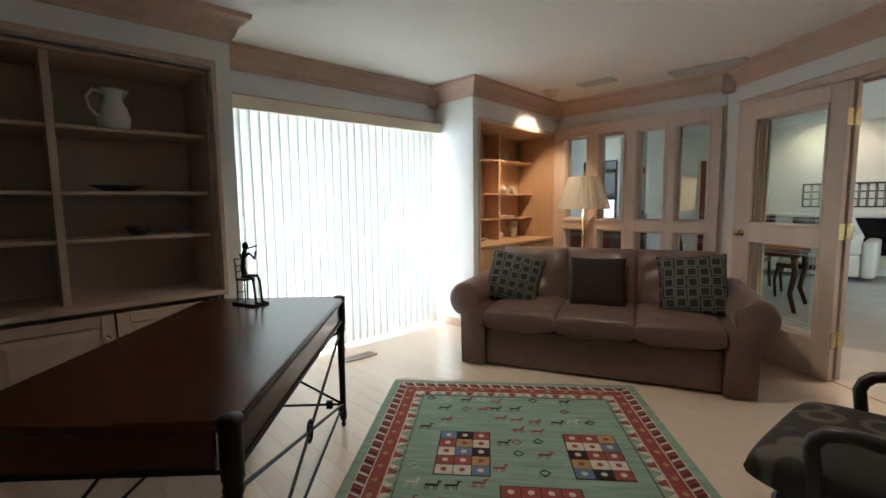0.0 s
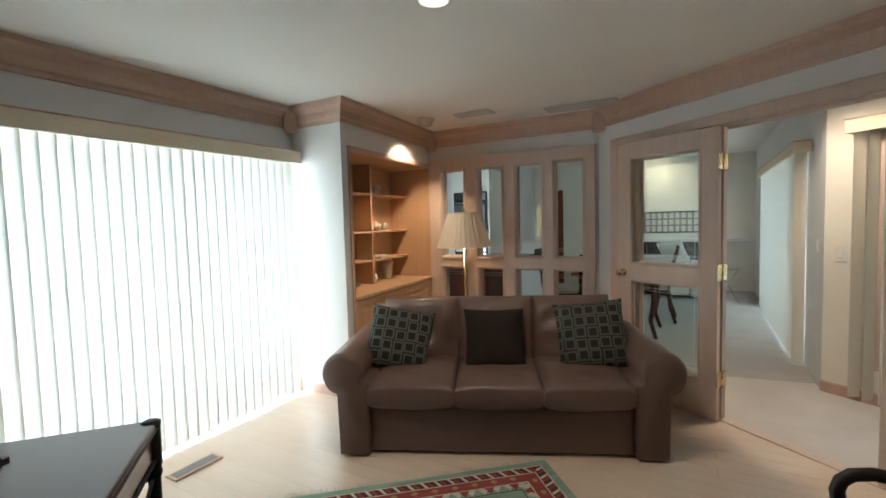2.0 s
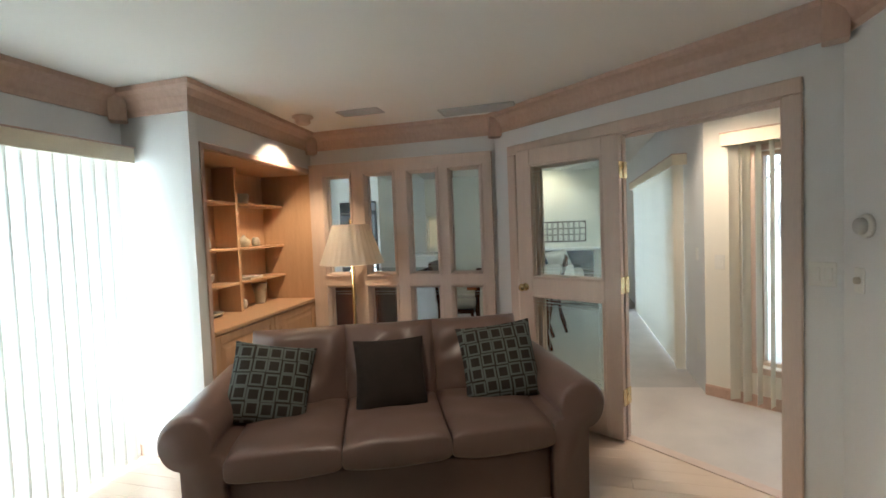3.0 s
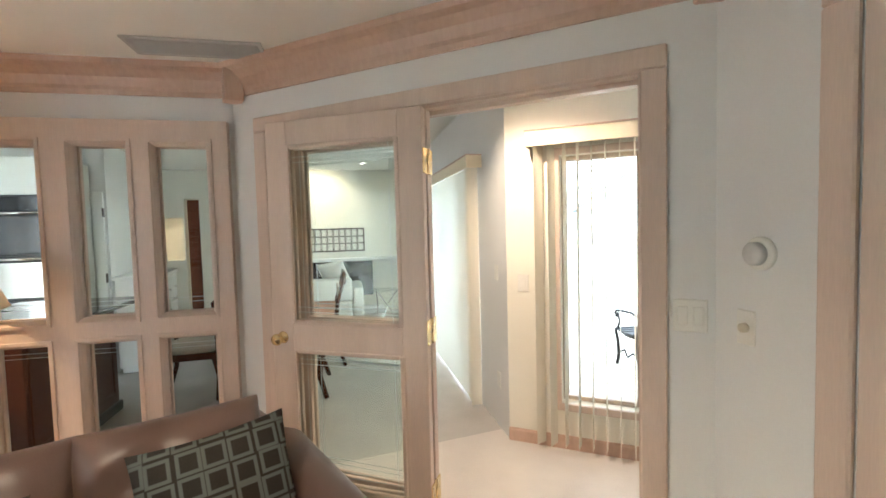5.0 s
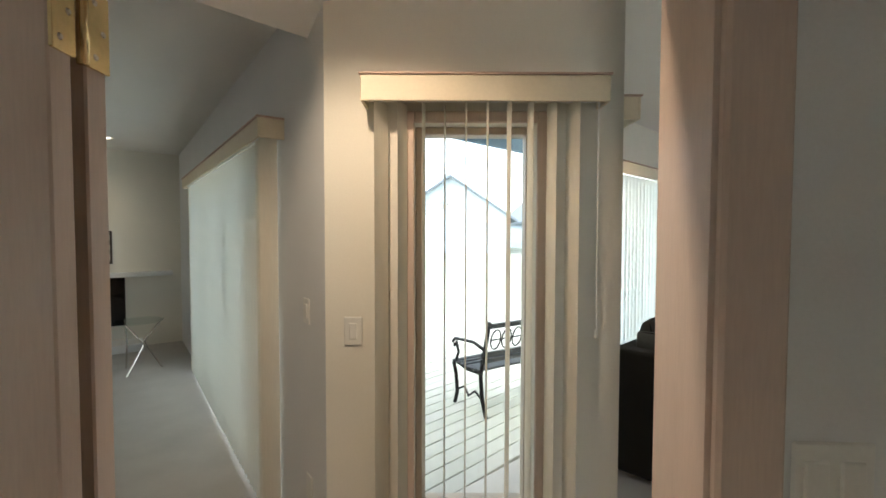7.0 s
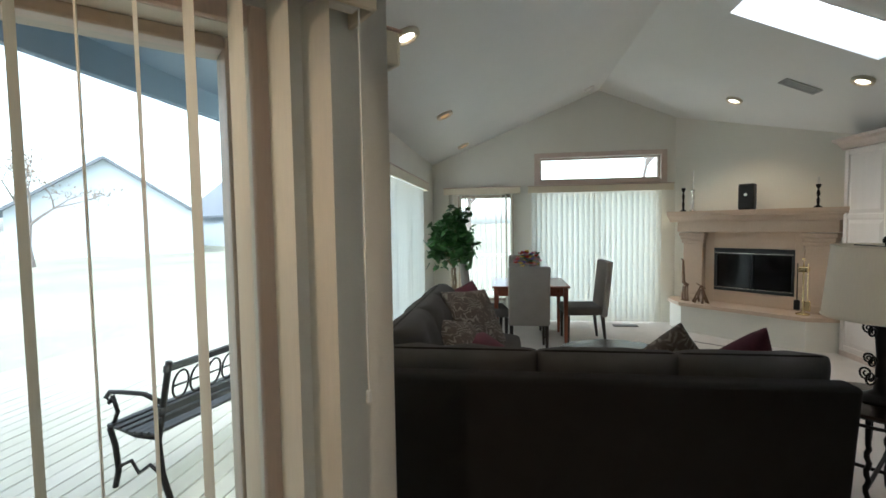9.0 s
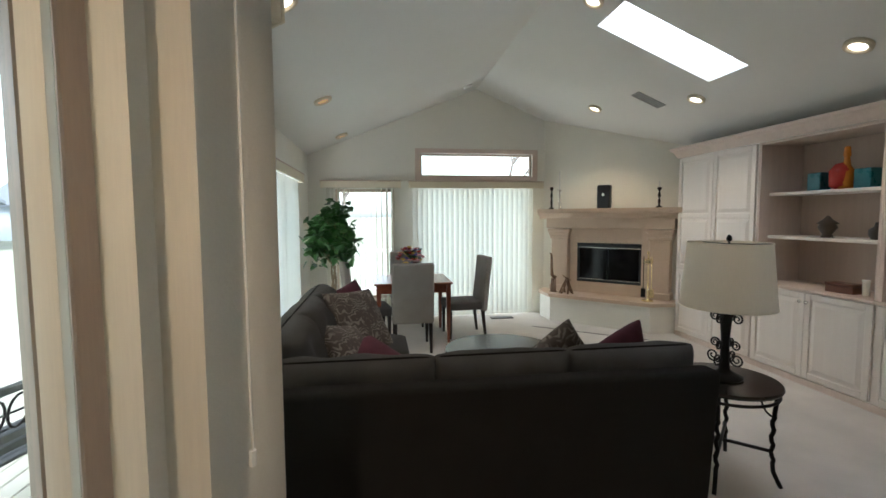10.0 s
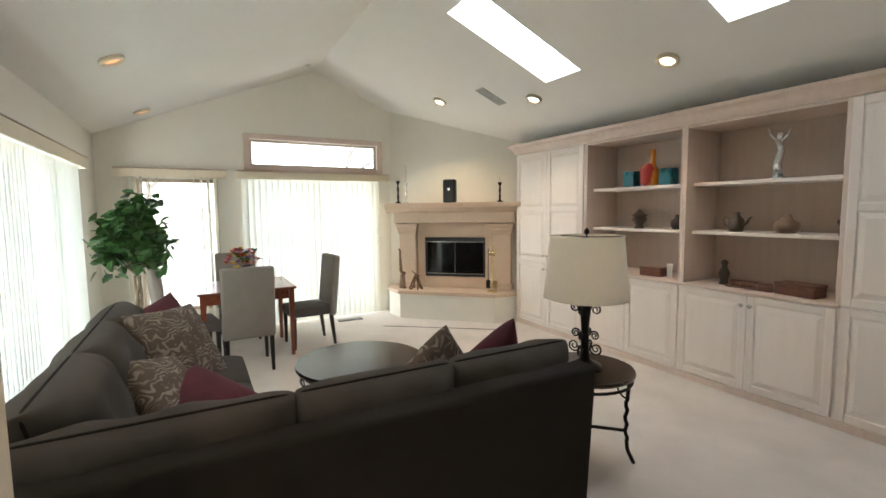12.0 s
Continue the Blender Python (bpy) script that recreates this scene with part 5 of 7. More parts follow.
# ---- dining room beyond the glazed door ----
art = thing("wall_art", pose(-0.37, 10.50, 1.31), "pierced metal wall panel with interlaced circles", "wall art")
bm = B()
for x0, x1, z0, z1 in ((-0.55, 0.55, -0.21, -0.19), (-0.55, 0.55, 0.19, 0.21), (-0.55, -0.53, -0.19, 0.19), (0.53, 0.55, -0.19, 0.19)):
    box(bm, x0 * 1.1, x1 * 1.1, -0.025, -0.003, z0, z1, 0.002)
part("frame", bm, DARKWARE, art)
bm = B()
for i in range(11):
    for j in range(3):
        cx, cz_ = -0.53 + i * 0.106, -0.125 + j * 0.125
        tube(bm, [(cx + 0.068 * math.cos(t), -0.014, cz_ + 0.070 * math.sin(t)) for t in (2 * math.pi * k / 18 for k in range(18))], 0.006, 6, closed=True)
part("lattice", bm, DARKWARE, art, "interlaced metal rings")
fp2 = thing("linear_fireplace", pose(-0.36, 10.50, 0), "wide black fireplace under a plain white mantel", "fireplace")
slab(fp2, "insert", BLACK_GLASS, -0.72, 0.72, -0.06, -0.003, 0.30, 0.92, 0.004)
slab(fp2, "mantel", PLASTER, -1.3, 1.25, -0.14, -0.003, 0.93, 0.985, 0.006)
slab(fp2, "hearth", PLASTER, -0.9, 0.9, -0.35, -0.003, 0.0, 0.10, 0.006)
LINEN = shader("ivory_linen", (0.66, 0.62, 0.54), 0.95, vary=0.08, scale=6, grain=300, bump=0.3, spec=0.15)
ws = thing("ivory_sofa", pose(-0.78, 9.62, 0, 0, 0, 180), "ivory linen sofa with loose cushions", "sofa")
for name, a in (("base", (-0.75, 0.75, -0.42, 0.42, 0.06, 0.40)), ("backrest", (-0.75, 0.75, 0.24, 0.45, 0.40, 0.75)), ("arm", (-0.92, -0.75, -0.42, 0.45, 0.06, 0.62)), ("arm", (0.75, 0.92, -0.42, 0.45, 0.06, 0.62))):
    bm = B()
    box(bm, *a, 0.05, None, 3)
    part(name, bm, LINEN, ws, smooth=True)
for x in (-0.37, 0.37):
    bm = B()
    pillow(bm, 0.72, 0.70, 0.18, pose(x, -0.08, 0.46), 12, 0.3)
    part("seat_cushion", bm, LINEN, ws, smooth=True)
throw_pillow("throw_pillow", pose(-0.30, 9.50, 0.80, 60, 10, 160), 0.44, LINEN, "ivory throw pillow on the pale sofa")
MAHOGANY_RED = shader("dark_cherry", (0.085, 0.022, 0.012), 0.35, vary=0.3, scale=3, grain=30, bump=0.02, stretch=(6, 6, 0.6), coat=0.2)
OVEN_GLASS = shader("grey_oven_glass", (0.11, 0.11, 0.115), 0.15, vary=0.1, scale=4, grain=60, bump=0)
ORANGE_WOOD = shader("polished_cherry", (0.46, 0.14, 0.045), 0.3, vary=0.3, scale=3, grain=30, bump=0.01, stretch=(1, 8, 8), coat=0.0, spec=0.3, patchy=0.03)
dt = thing("dining_table", pose(-0.79, 6.72, 0), "polished reddish wooden dining table on carved legs", "table")
bm = B()
box(bm, -0.50, 0.55, -0.56, 0.30, 0.72, 0.76, 0.012, None, 2)
part("tabletop", bm, ORANGE_WOOD, dt)
slab(dt, "apron", MAHOGANY, -0.42, 0.47, -0.48, 0.22, 0.62, 0.72)
for x in (-0.38, 0.42):
    for y in (-0.43, 0.18):
        bm = B()
        tube(bm, [(x, y, 0.64), (x * 1.05, y * 1.05, 0.45), (x * 0.95, y * 0.95, 0.2), (x * 1.1, y * 1.1, 0.0)], 0.035, 8, 0.022)
        part("leg", bm, MAHOGANY, dt, smooth=True)


def klismos(m):
    ob = thing("carved_chair", m, "carved mahogany dining chair with a pale upholstered seat", "chair", "carved dining chairs")
    bm = B()
    pillow(bm, 0.48, 0.46, 0.09, pose(0, 0, 0.47), 10, 0.3)
    part("seat", bm, LINEN, ob, smooth=True)
    slab(ob, "seat_frame", MAHOGANY, -0.24, 0.24, -0.23, 0.23, 0.38, 0.44)
    for x in (-0.22, 0.22):
        bm = B()
        tube(bm, [(x, -0.30, 0.0), (x, -0.23, 0.22), (x, -0.21, 0.42), (x, -0.24, 0.70), (x, -0.33, 1.02)], 0.02, 8)
        part("back_leg", bm, MAHOGANY, ob, smooth=True)
        bm = B()
        tube(bm, [(x, 0.20, 0.42), (x, 0.24, 0.22), (x, 0.22, 0.0)], 0.022, 8, 0.015)
        part("front_leg", bm, MAHOGANY, ob, smooth=True)
    bm = B()
    box(bm, -0.23, 0.23, -0.335, -0.30, 0.90, 1.04, 0.008)
    part("top_rail", bm, MAHOGANY, ob)
    bm = B()
    box(bm, -0.21, 0.21, -0.27, -0.24, 0.52, 0.88, 0.01)
    part("back_pad", bm, LINEN, ob)
    return ob


ch = klismos(pose(-0.47, 7.42, 0, 0, 0, 92))
copy_thing(ch, pose(-0.85, 5.90, 0, 0, 0, 6))
copy_thing(ch, pose(-1.52, 6.70, 0, 0, 0, -88))
copy_thing(ch, pose(-1.15, 7.75, 0, 0, 0, 176))
gt = thing("glass_table", pose(0.45, 9.2, 0), "small glass side table on bent metal legs", "table")
bm = B()
lathe(bm, [(0.24, 0.54), (0.245, 0.55), (0.0, 0.552)], 28)
part("tabletop", bm, GLASS, gt)
bm = B()
for k in range(3):
    a = 2 * math.pi * k / 3
    tube(bm, [(0.22 * math.cos(a), 0.22 * math.sin(a), 0.54), (0.10 * math.cos(a + 1), 0.10 * math.sin(a + 1), 0.30), (0.22 * math.cos(a), 0.22 * math.sin(a), 0.0)], 0.010, 8)
part("frame", bm, CHROME, gt)
downlight(pose(0.20, 9.6, 2.56))
downlight(pose(-1.3, 7.9, 2.56))
downlight(pose(-0.7, 7.4, 2.56), on=False)

# ---- kitchen beyond the glazed panels ----
peninsula = thing("kitchen_peninsula", pose(0, 0, 0), "dark cherry kitchen peninsula with a near-black counter", "kitchen island")
slab(peninsula, "body", MAHOGANY_RED, -2.76, -2.08, 5.36, 6.50, 0.0, 0.935, 0.004)
slab(peninsula, "counter", BLACK_GLASS, -2.80, -1.85, 5.28, 6.56, 0.937, 0.972, 0.006)
slab(peninsula, "plinth", BLACK, -2.78, -2.06, 5.34, 6.52, 0.0, 0.08, 0.004)
for y0, y1 in ((5.39, 5.91), (5.95, 6.47)):
    bm = B()
    for a, b, c, d in ((y0, y0 + 0.06, 0.12, 0.90), (y1 - 0.06, y1, 0.12, 0.90), (y0 + 0.06, y1 - 0.06, 0.12, 0.18), (y0 + 0.06, y1 - 0.06, 0.84, 0.90)):
        box(bm, -2.08, -2.065, a, b, c, d, 0.003)
    part("panel", bm, MAHOGANY_RED, peninsula)
oven_unit = thing("oven_cabinet", pose(-3.04, 7.02, 0), "tall white cabinet with a built-in black double oven", "oven")
slab(oven_unit, "body", WHITE_PLASTIC, -0.36, 0.30, 0.0, 0.62, 0.0, 2.25, 0.004)
slab(oven_unit, "oven_frame", BLACK, -0.32, 0.26, -0.02, 0.0, 0.78, 1.90, 0.004)
slab(oven_unit, "control_panel", BLACK_GLASS, -0.31, 0.25, -0.03, -0.02, 1.76, 1.88, 0.003)
slab(oven_unit, "upper_door", OVEN_GLASS, -0.30, 0.24, -0.035, -0.02, 1.36, 1.70, 0.004)
slab(oven_unit, "lower_door", CHROME, -0.30, 0.24, -0.035, -0.02, 0.95, 1.28, 0.004)
for z in (1.73, 1.31):
    bm = B()
    tube(bm, [(-0.28, -0.06, z), (0.22, -0.06, z)], 0.012, 8)
    for x in (-0.25, 0.19):
        tube(bm, [(x, -0.06, z), (x, -0.02, z)], 0.008, 6)
    part("handle", bm, CHROME, oven_unit, "round steel bar handle", True)
pantry_door = thing("door_3", along((-3.30, 7.655), (-2.62, 7.655)), "white panelled door with dark hinges in the kitchen", "door", kind="structure")
panel_door(pantry_door, 0.0, 0.68, 0.01, 1.97, -0.005, WHITE_PLASTIC, None, (1.0,), 0.03, 0.10)
for z in (0.3, 1.05, 1.75):
    slab(pantry_door, "hinge", DARKWARE, 0.67, 0.69, -0.045, -0.03, z - 0.05, z + 0.05, 0.002)
dresser = thing("dresser", pose(-2.40, 8.05, 0, 0, 0, 100), "white painted chest of drawers against the wall", "dresser")
slab(dresser, "body", WHITE_PLASTIC, -0.42, 0.42, -0.22, 0.22, 0.06, 1.02, 0.004)
slab(dresser, "top", WHITE_PLASTIC, -0.45, 0.45, -0.25, 0.24, 1.02, 1.06, 0.006)
slab(dresser, "plinth", WHITE_PLASTIC, -0.40, 0.40, -0.20, 0.20, 0.0, 0.06, 0.0)
for k in range(3):
    drawer = slab(dresser, "drawer", WHITE_PLASTIC, -0.39, 0.39, -0.24, -0.22, 0.10 + k * 0.31, 0.38 + k * 0.31, 0.005)
    for x in (-0.2, 0.2):
        bm = B()
        lathe(bm, [(0.006, 0), (0.006, 0.012), (0.015, 0.018), (0.0, 0.03)], 12, Matrix.Translation((x, -0.24, 0.24 + k * 0.31)) @ Matrix.Rotation(radians(90), 4, "X"))
        part("knob", bm, CHROME, drawer, smooth=True)
dark_door = slab(None, "door_4", CHERRY, -2.70, -2.52, 10.56, 10.60, 0.0, 2.06, 0.004)
tagged(dark_door, "dark cherry door half open in a lit passage", "door", kind="structure")

turn_study([o for o in bpy.data.objects if o not in house_so_far and o.parent is None])

# ---- living room: wall of cabinets ----
CAB = along((6.20, 0.25), (1.40, 0.25))
D_ = 0.50


def tall_unit(s0, s1):
    ob = thing("tall_cabinet", CAB, "tall pale pickled-wood cabinet with raised-panel doors", "cabinet", "cabinet wall")
    bm = B()
    box(bm, s0, s1, 0.0, D_, 0.06, 2.26)
    part("body", bm, PICKLED, ob)
    mid = (s0 + s1) / 2
    for a, b, k in ((s0 + 0.012, mid - 0.002, 1), (mid + 0.002, s1 - 0.012, 0)):
        panel_door(ob, a, b, 0.07, 0.855, -0.001, PICKLED, ((b - 0.03) if k else (a + 0.03), 0.79), (), 0.02, 0.055)
        panel_door(ob, a, b, 0.87, 2.25, -0.001, PICKLED, ((b - 0.03) if k else (a + 0.03), 0.96), (1.535,), 0.02, 0.055)
    return ob


def shelf_unit(s0, s1):
    ob = thing("shelf_cabinet", CAB, "pale pickled-wood cabinet with open shelves over panelled doors", "cabinet", "cabinet wall")
    bm = B()
    box(bm, s0, s1, 0.0, D_, 0.06, 0.845)
    part("body", bm, PICKLED, ob)
    # back panel darker than the fronts: recess shade put into the colour
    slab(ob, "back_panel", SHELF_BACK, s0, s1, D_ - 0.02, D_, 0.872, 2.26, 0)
    slab(ob, "side_panel", BLUSH_PALE, s0, s0 + 0.028, 0.0, D_ - 0.02, 0.872, 2.26)
    slab(ob, "side_panel", BLUSH_PALE, s1 - 0.028, s1, 0.0, D_ - 0.02, 0.872, 2.26)
    slab(ob, "top_panel", BLUSH_PALE, s0 + 0.028, s1 - 0.028, 0.0, D_ - 0.02, 2.235, 2.26)
    for z in (1.335, 1.76):
        slab(ob, "shelf", PICKLED, s0 + 0.029, s1 - 0.029, 0.10, D_ - 0.02, z - 0.03, z, 0.004)
    mid = (s0 + s1) / 2
    for a, b, k in ((s0 + 0.012, mid - 0.002, 1), (mid + 0.002, s1 - 0.012, 0)):
        panel_door(ob, a, b, 0.07, 0.84, -0.001, PICKLED, ((b - 0.03) if k else (a + 0.03), 0.76), (), 0.02, 0.055)
    return ob


tall_unit(0.03, 1.24)
shelf_unit(1.24, 2.405)
shelf_unit(2.405, 3.57)
tall_unit(3.57, 4.80)
top = slab(None, "worktop", BLUSH_PALE, 1.242, 3.568, -0.03, D_ - 0.021, 0.846, 0.871, 0.006)
top.matrix_basis = CAB
tagged(top, "pale wooden counter running through both shelf bays", "worktop")
bm = B()
sweep(bm, [(0.0, D_), (0.0, 0.0), (4.85, 0.0)], [(0.0, 2.262), (0.012, 2.262), (0.02, 2.285), (0.03, 2.30), (0.045, 2.33), (0.075, 2.355), (0.085, 2.385), (0.0, 2.385)])
cornice = part("cornice", bm, BLUSH_PALE)
cornice.matrix_basis = CAB
tagged(cornice, "blush wooden cornice over the cabinet wall", kind="structure")
bm = B()
box(bm, 0.03, 4.85, -0.016, 0.03, 0.0, 0.06, 0.003)
pl = part("baseboard_cabinets", bm, BLUSH_PALE)
pl.matrix_basis = CAB
tagged(pl, kind="structure")

# ---- corner fireplace ----
FP = along((7.756, 1.45), (6.0, -0.306))
fire = thing("fireplace", FP, "corner fireplace with a carved buff stone mantel and raised hearth", "fireplace")
bm = B()
for a, b, c, d in ((0.485, 0.60, 0.405, 1.36), (1.50, 1.59, 0.405, 1.36), (0.60, 1.50, 1.145, 1.36), (0.60, 1.50, 0.405, 0.575)):
    box(bm, a, b, -0.13, -0.002, c, d, 0.003)
part("surround", bm, STONE, fire, "smooth buff stone slabs")
for a, b in ((0.19, 0.485), (1.59, 1.885)):
    bm = B()
    box(bm, a + 0.02, b - 0.02, -0.18, -0.002, 0.405, 1.20, 0.006)
    box(bm, a, b, -0.20, -0.002, 0.405, 0.50, 0.008)
    for k, (e, z) in enumerate(((0.0, 1.20), (0.012, 1.25), (0.026, 1.30))):
        box(bm, a - e, b + e, -0.20 - e, -0.002, z, z + 0.05, 0.012, None, 2)
    part("pilaster", bm, STONE, fire)
bm = B()
box(bm, 0.15, 1.925, -0.24, -0.002, 1.36, 1.50, 0.006)
part("frieze", bm, STONE, fire)
bm = B()
prof = [(-0.002, 1.50), (-0.25, 1.50), (-0.265, 1.53), (-0.30, 1.555), (-0.315, 1.575), (-0.335, 1.58), (-0.335, 1.60), (-0.345, 1.605), (-0.345, 1.645), (-0.002, 1.645)]
rings = [[bm.verts.new((s, y * (1.0), z)) for y, z in prof] for s in (0.05, 2.03)]
for k in range(len(prof)):
    bm.faces.new((rings[0][k], rings[0][(k + 1) % len(prof)], rings[1][(k + 1) % len(prof)], rings[1][k]))
bm.faces.new(rings[0])
bm.faces.new(rings[1][::-1])
part("mantel_shelf", bm, STONE, fire)
bm = B()
prism(bm, [(0.0, -0.002), (0.03, -0.24), (0.30, -0.50), (1.72, -0.50), (2.03, -0.22), (2.05, -0.002)], 0.355, 0.402)
part("hearth_slab", bm, STONE, fire)
bm = B()
prism(bm, [(0.02, -0.002), (0.05, -0.22), (0.32, -0.47), (1.70, -0.47), (2.0, -0.20), (2.03, -0.002)], 0.0, 0.355)
part("hearth_base", bm, PLASTER_WARM, fire, "plain cream plaster hearth base")
bm = B()
box(bm, 0.60, 1.50, -0.11, -0.07, 0.575, 1.145)
part("fire_door", bm, BLACK_GLASS, fire, "black glass fire doors")
bm = B()
for a, b, c, d in ((0.60, 1.50, 1.085, 1.145), (0.60, 1.50, 0.575, 0.615), (0.60, 0.63, 0.615, 1.085), (1.47, 1.50, 0.615, 1.085), (1.045, 1.055, 0.615, 1.085)):
    box(bm, a, b, -0.138, -0.11, c, d, 0.003)
part("fire_frame", bm, BLACK, fire)
for z in (1.075, 0.612):
    bm = B()
    box(bm, 0.61, 1.49, -0.142, -0.138, z, z + 0.01, 0.001)
    part("fire_trim", bm, CHROME, fire, "thin polished metal trim")

# ---- sectional sofa ----
sect = thing("sectional_sofa", pose(0, 0, 0), "charcoal linen L-shaped sectional sofa with piped loose cushions", "sofa")
bm = B()
box(bm, 2.78, 3.70, 2.48, 4.70, 0.03, 0.30, 0.02, None, 2)
box(bm, 3.70, 5.00, 3.82, 4.70, 0.03, 0.30, 0.02, None, 2)
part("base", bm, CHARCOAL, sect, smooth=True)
# the shade on this outer back is carried by the darker linen
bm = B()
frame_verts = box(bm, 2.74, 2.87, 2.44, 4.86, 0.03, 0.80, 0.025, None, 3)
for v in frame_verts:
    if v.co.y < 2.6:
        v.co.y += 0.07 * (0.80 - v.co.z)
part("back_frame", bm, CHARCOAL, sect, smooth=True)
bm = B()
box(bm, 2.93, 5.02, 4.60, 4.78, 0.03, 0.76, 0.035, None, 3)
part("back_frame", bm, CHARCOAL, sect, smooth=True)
for y0, y1 in ((2.50, 3.13), (3.13, 3.80)):
    bm = B()
    pillow(bm, y1 - y0, 0.72, 0.20, pose(3.36, (y0 + y1) / 2, 0.40, 0, 0, 90), 14, 0.25, 0, 0.01, y0)
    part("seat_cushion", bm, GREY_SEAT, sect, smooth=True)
for x0, x1 in ((2.95, 3.72), (3.72, 4.38), (4.38, 5.0)):
    bm = B()
    pillow(bm, x1 - x0, 0.82, 0.20, pose((x0 + x1) / 2, 4.22, 0.40), 14, 0.25, 0, 0.01, x0)
    part("seat_cushion", bm, GREY_SEAT, sect, smooth=True)


def back_cushion(w, m, seed, fat):
    bm = B()
    pillow(bm, w, 0.53, fat, m, 30, 0.30, 0.0, 0.045, seed)
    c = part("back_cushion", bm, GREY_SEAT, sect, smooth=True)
    bm = B()
    pts = []
    n = 40
    for k in range(n):
        t = 2 * math.pi * k / n
        cx, sx = math.cos(t), math.sin(t)
        px = math.copysign(abs(cx) ** 0.12, cx) * w / 2 * 1.004
        py = math.copysign(abs(sx) ** 0.12, sx) * 0.265 * 1.004
        pts.append(m @ Vector((px, py, 0.0)))
    tube(bm, pts, 0.006, 6, closed=True)
    part("piping", bm, CHARCOAL, c, smooth=True)


for k, (y0, y1) in enumerate(((2.47, 3.13), (3.13, 3.79), (3.80, 4.62))):
    back_cushion(y1 - y0 + 0.01, pose(3.0, (y0 + y1) / 2, 0.622, 76, 0, 90), k * 7, 0.25)
for k, (x0, x1) in enumerate(((3.02, 3.70), (3.70, 4.36), (4.36, 4.98))):
    back_cushion(x1 - x0 + 0.01, pose((x0 + x1) / 2, 4.52, 0.685, 76, 0, 0), k * 5 + 3, 0.34)

def swirls(name, ground, line, scale, warp):
    """Woven cloth with curling, paisley-like lines of two widths."""
    m = shader(name, ground, 0.9, vary=0.25, scale=8, grain=300, bump=0.4, spec=0.2)
    N, L_ = m.node_tree.nodes, m.node_tree.links
    bs = N["Principled BSDF"]
    src = bs.inputs["Base Color"].links[0].from_socket
    co, wv, nz = N.new("ShaderNodeTexCoord"), N.new("ShaderNodeTexWave"), N.new("ShaderNodeTexNoise")
    wv.wave_type = "RINGS"
    wv.inputs["Scale"].default_value, wv.inputs["Distortion"].default_value = scale, warp
    wv.inputs["Detail"].default_value, wv.inputs["Detail Scale"].default_value = 1.5, 0.9
    nz.inputs["Scale"].default_value = 14
    for n in (wv, nz):
        L_.new(co.outputs["Object"], n.inputs["Vector"])
    rp, rn = N.new("ShaderNodeValToRGB"), N.new("ShaderNodeValToRGB")
    rp.color_ramp.elements[0].position, rp.color_ramp.elements[1].position = 0.52, 0.72
    rn.color_ramp.elements[0].position, rn.color_ramp.elements[1].position = 0.40, 0.58
    L_.new(wv.outputs["Fac"], rp.inputs["Fac"])
    L_.new(nz.outputs["Fac"], rn.inputs["Fac"])
    both, mx = N.new("ShaderNodeMath"), N.new("ShaderNodeMixRGB")
    both.operation = "MULTIPLY"
    L_.new(rp.outputs["Color"], both.inputs[0])
    L_.new(rn.outputs["Color"], both.inputs[1])
    mx.inputs["Color2"].default_value = (*line, 1)
    L_.new(both.outputs[0], mx.inputs["Fac"])
    L_.new(src, mx.inputs["Color1"])
    L_.new(mx.outputs[0], bs.inputs["Base Color"])
    return m


PAISLEY = swirls("paisley_cloth", (0.115, 0.092, 0.076), (0.27, 0.235, 0.20), 11.0, 22.0)
PLUM = shader("plum_velvet", (0.095, 0.022, 0.034), 0.8, vary=0.5, scale=7, grain=200, bump=0.4, spec=0.3)
for m, w, mat, label in (
        (pose(4.50, 4.21, 0.70, 58, 4, -38), 0.56, PAISLEY, "taupe paisley throw pillow on the sectional sofa"),
        (pose(4.82, 4.30, 0.71, 62, -10, -36), 0.50, PLUM, "plum velvet throw pillow behind a paisley one"),
        (pose(3.90, 4.25, 0.62, 50, 14, -30), 0.46, PAISLEY, "taupe paisley throw pillow leaning in the corner"),
        (pose(3.84, 4.12, 0.56, 20, -10, -44), 0.46, PLUM, "plum velvet throw pillow lying on the seat"),
        (pose(3.26, 3.06, 0.675, 66, 40, 84), 0.46, PAISLEY, "taupe paisley throw pillow standing on its corner"),
        (pose(3.28, 2.70, 0.665, 64, 30, 92), 0.46, PLUM, "plum velvet throw pillow at the sofa's end")):
    throw_pillow("throw_pillow", m, w, mat, label, 0.16, "sectional pillows")

# ---- round coffee table ----
cof = thing("coffee_table", pose(4.42, 3.06, 0), "round dark wooden coffee table on a black iron frame", "table")
bm = B()
lathe(bm, [(0.44, 0.415), (0.462, 0.42), (0.468, 0.435), (0.462, 0.452), (0.0, 0.456)], 48)
part("tabletop", bm, DARK_TOP, cof)
bm = B()
for z in (0.40, 0.34):
    tube(bm, [(0.43 * math.cos(t), 0.43 * math.sin(t), z) for t in (2 * math.pi * k / 40 for k in range(40))], 0.008, 6, closed=True)
for k in range(12):
    a = 2 * math.pi * k / 12
    tube(bm, [(0.43 * math.cos(a + 0.26 * u), 0.43 * math.sin(a + 0.26 * u), 0.37 + 0.03 * math.sin(math.pi * 2 * u)) for u in (0, .25, .5, .75, 1)], 0.005, 6)
part("apron_ring", bm, IRON, cof, "pierced iron apron ring")
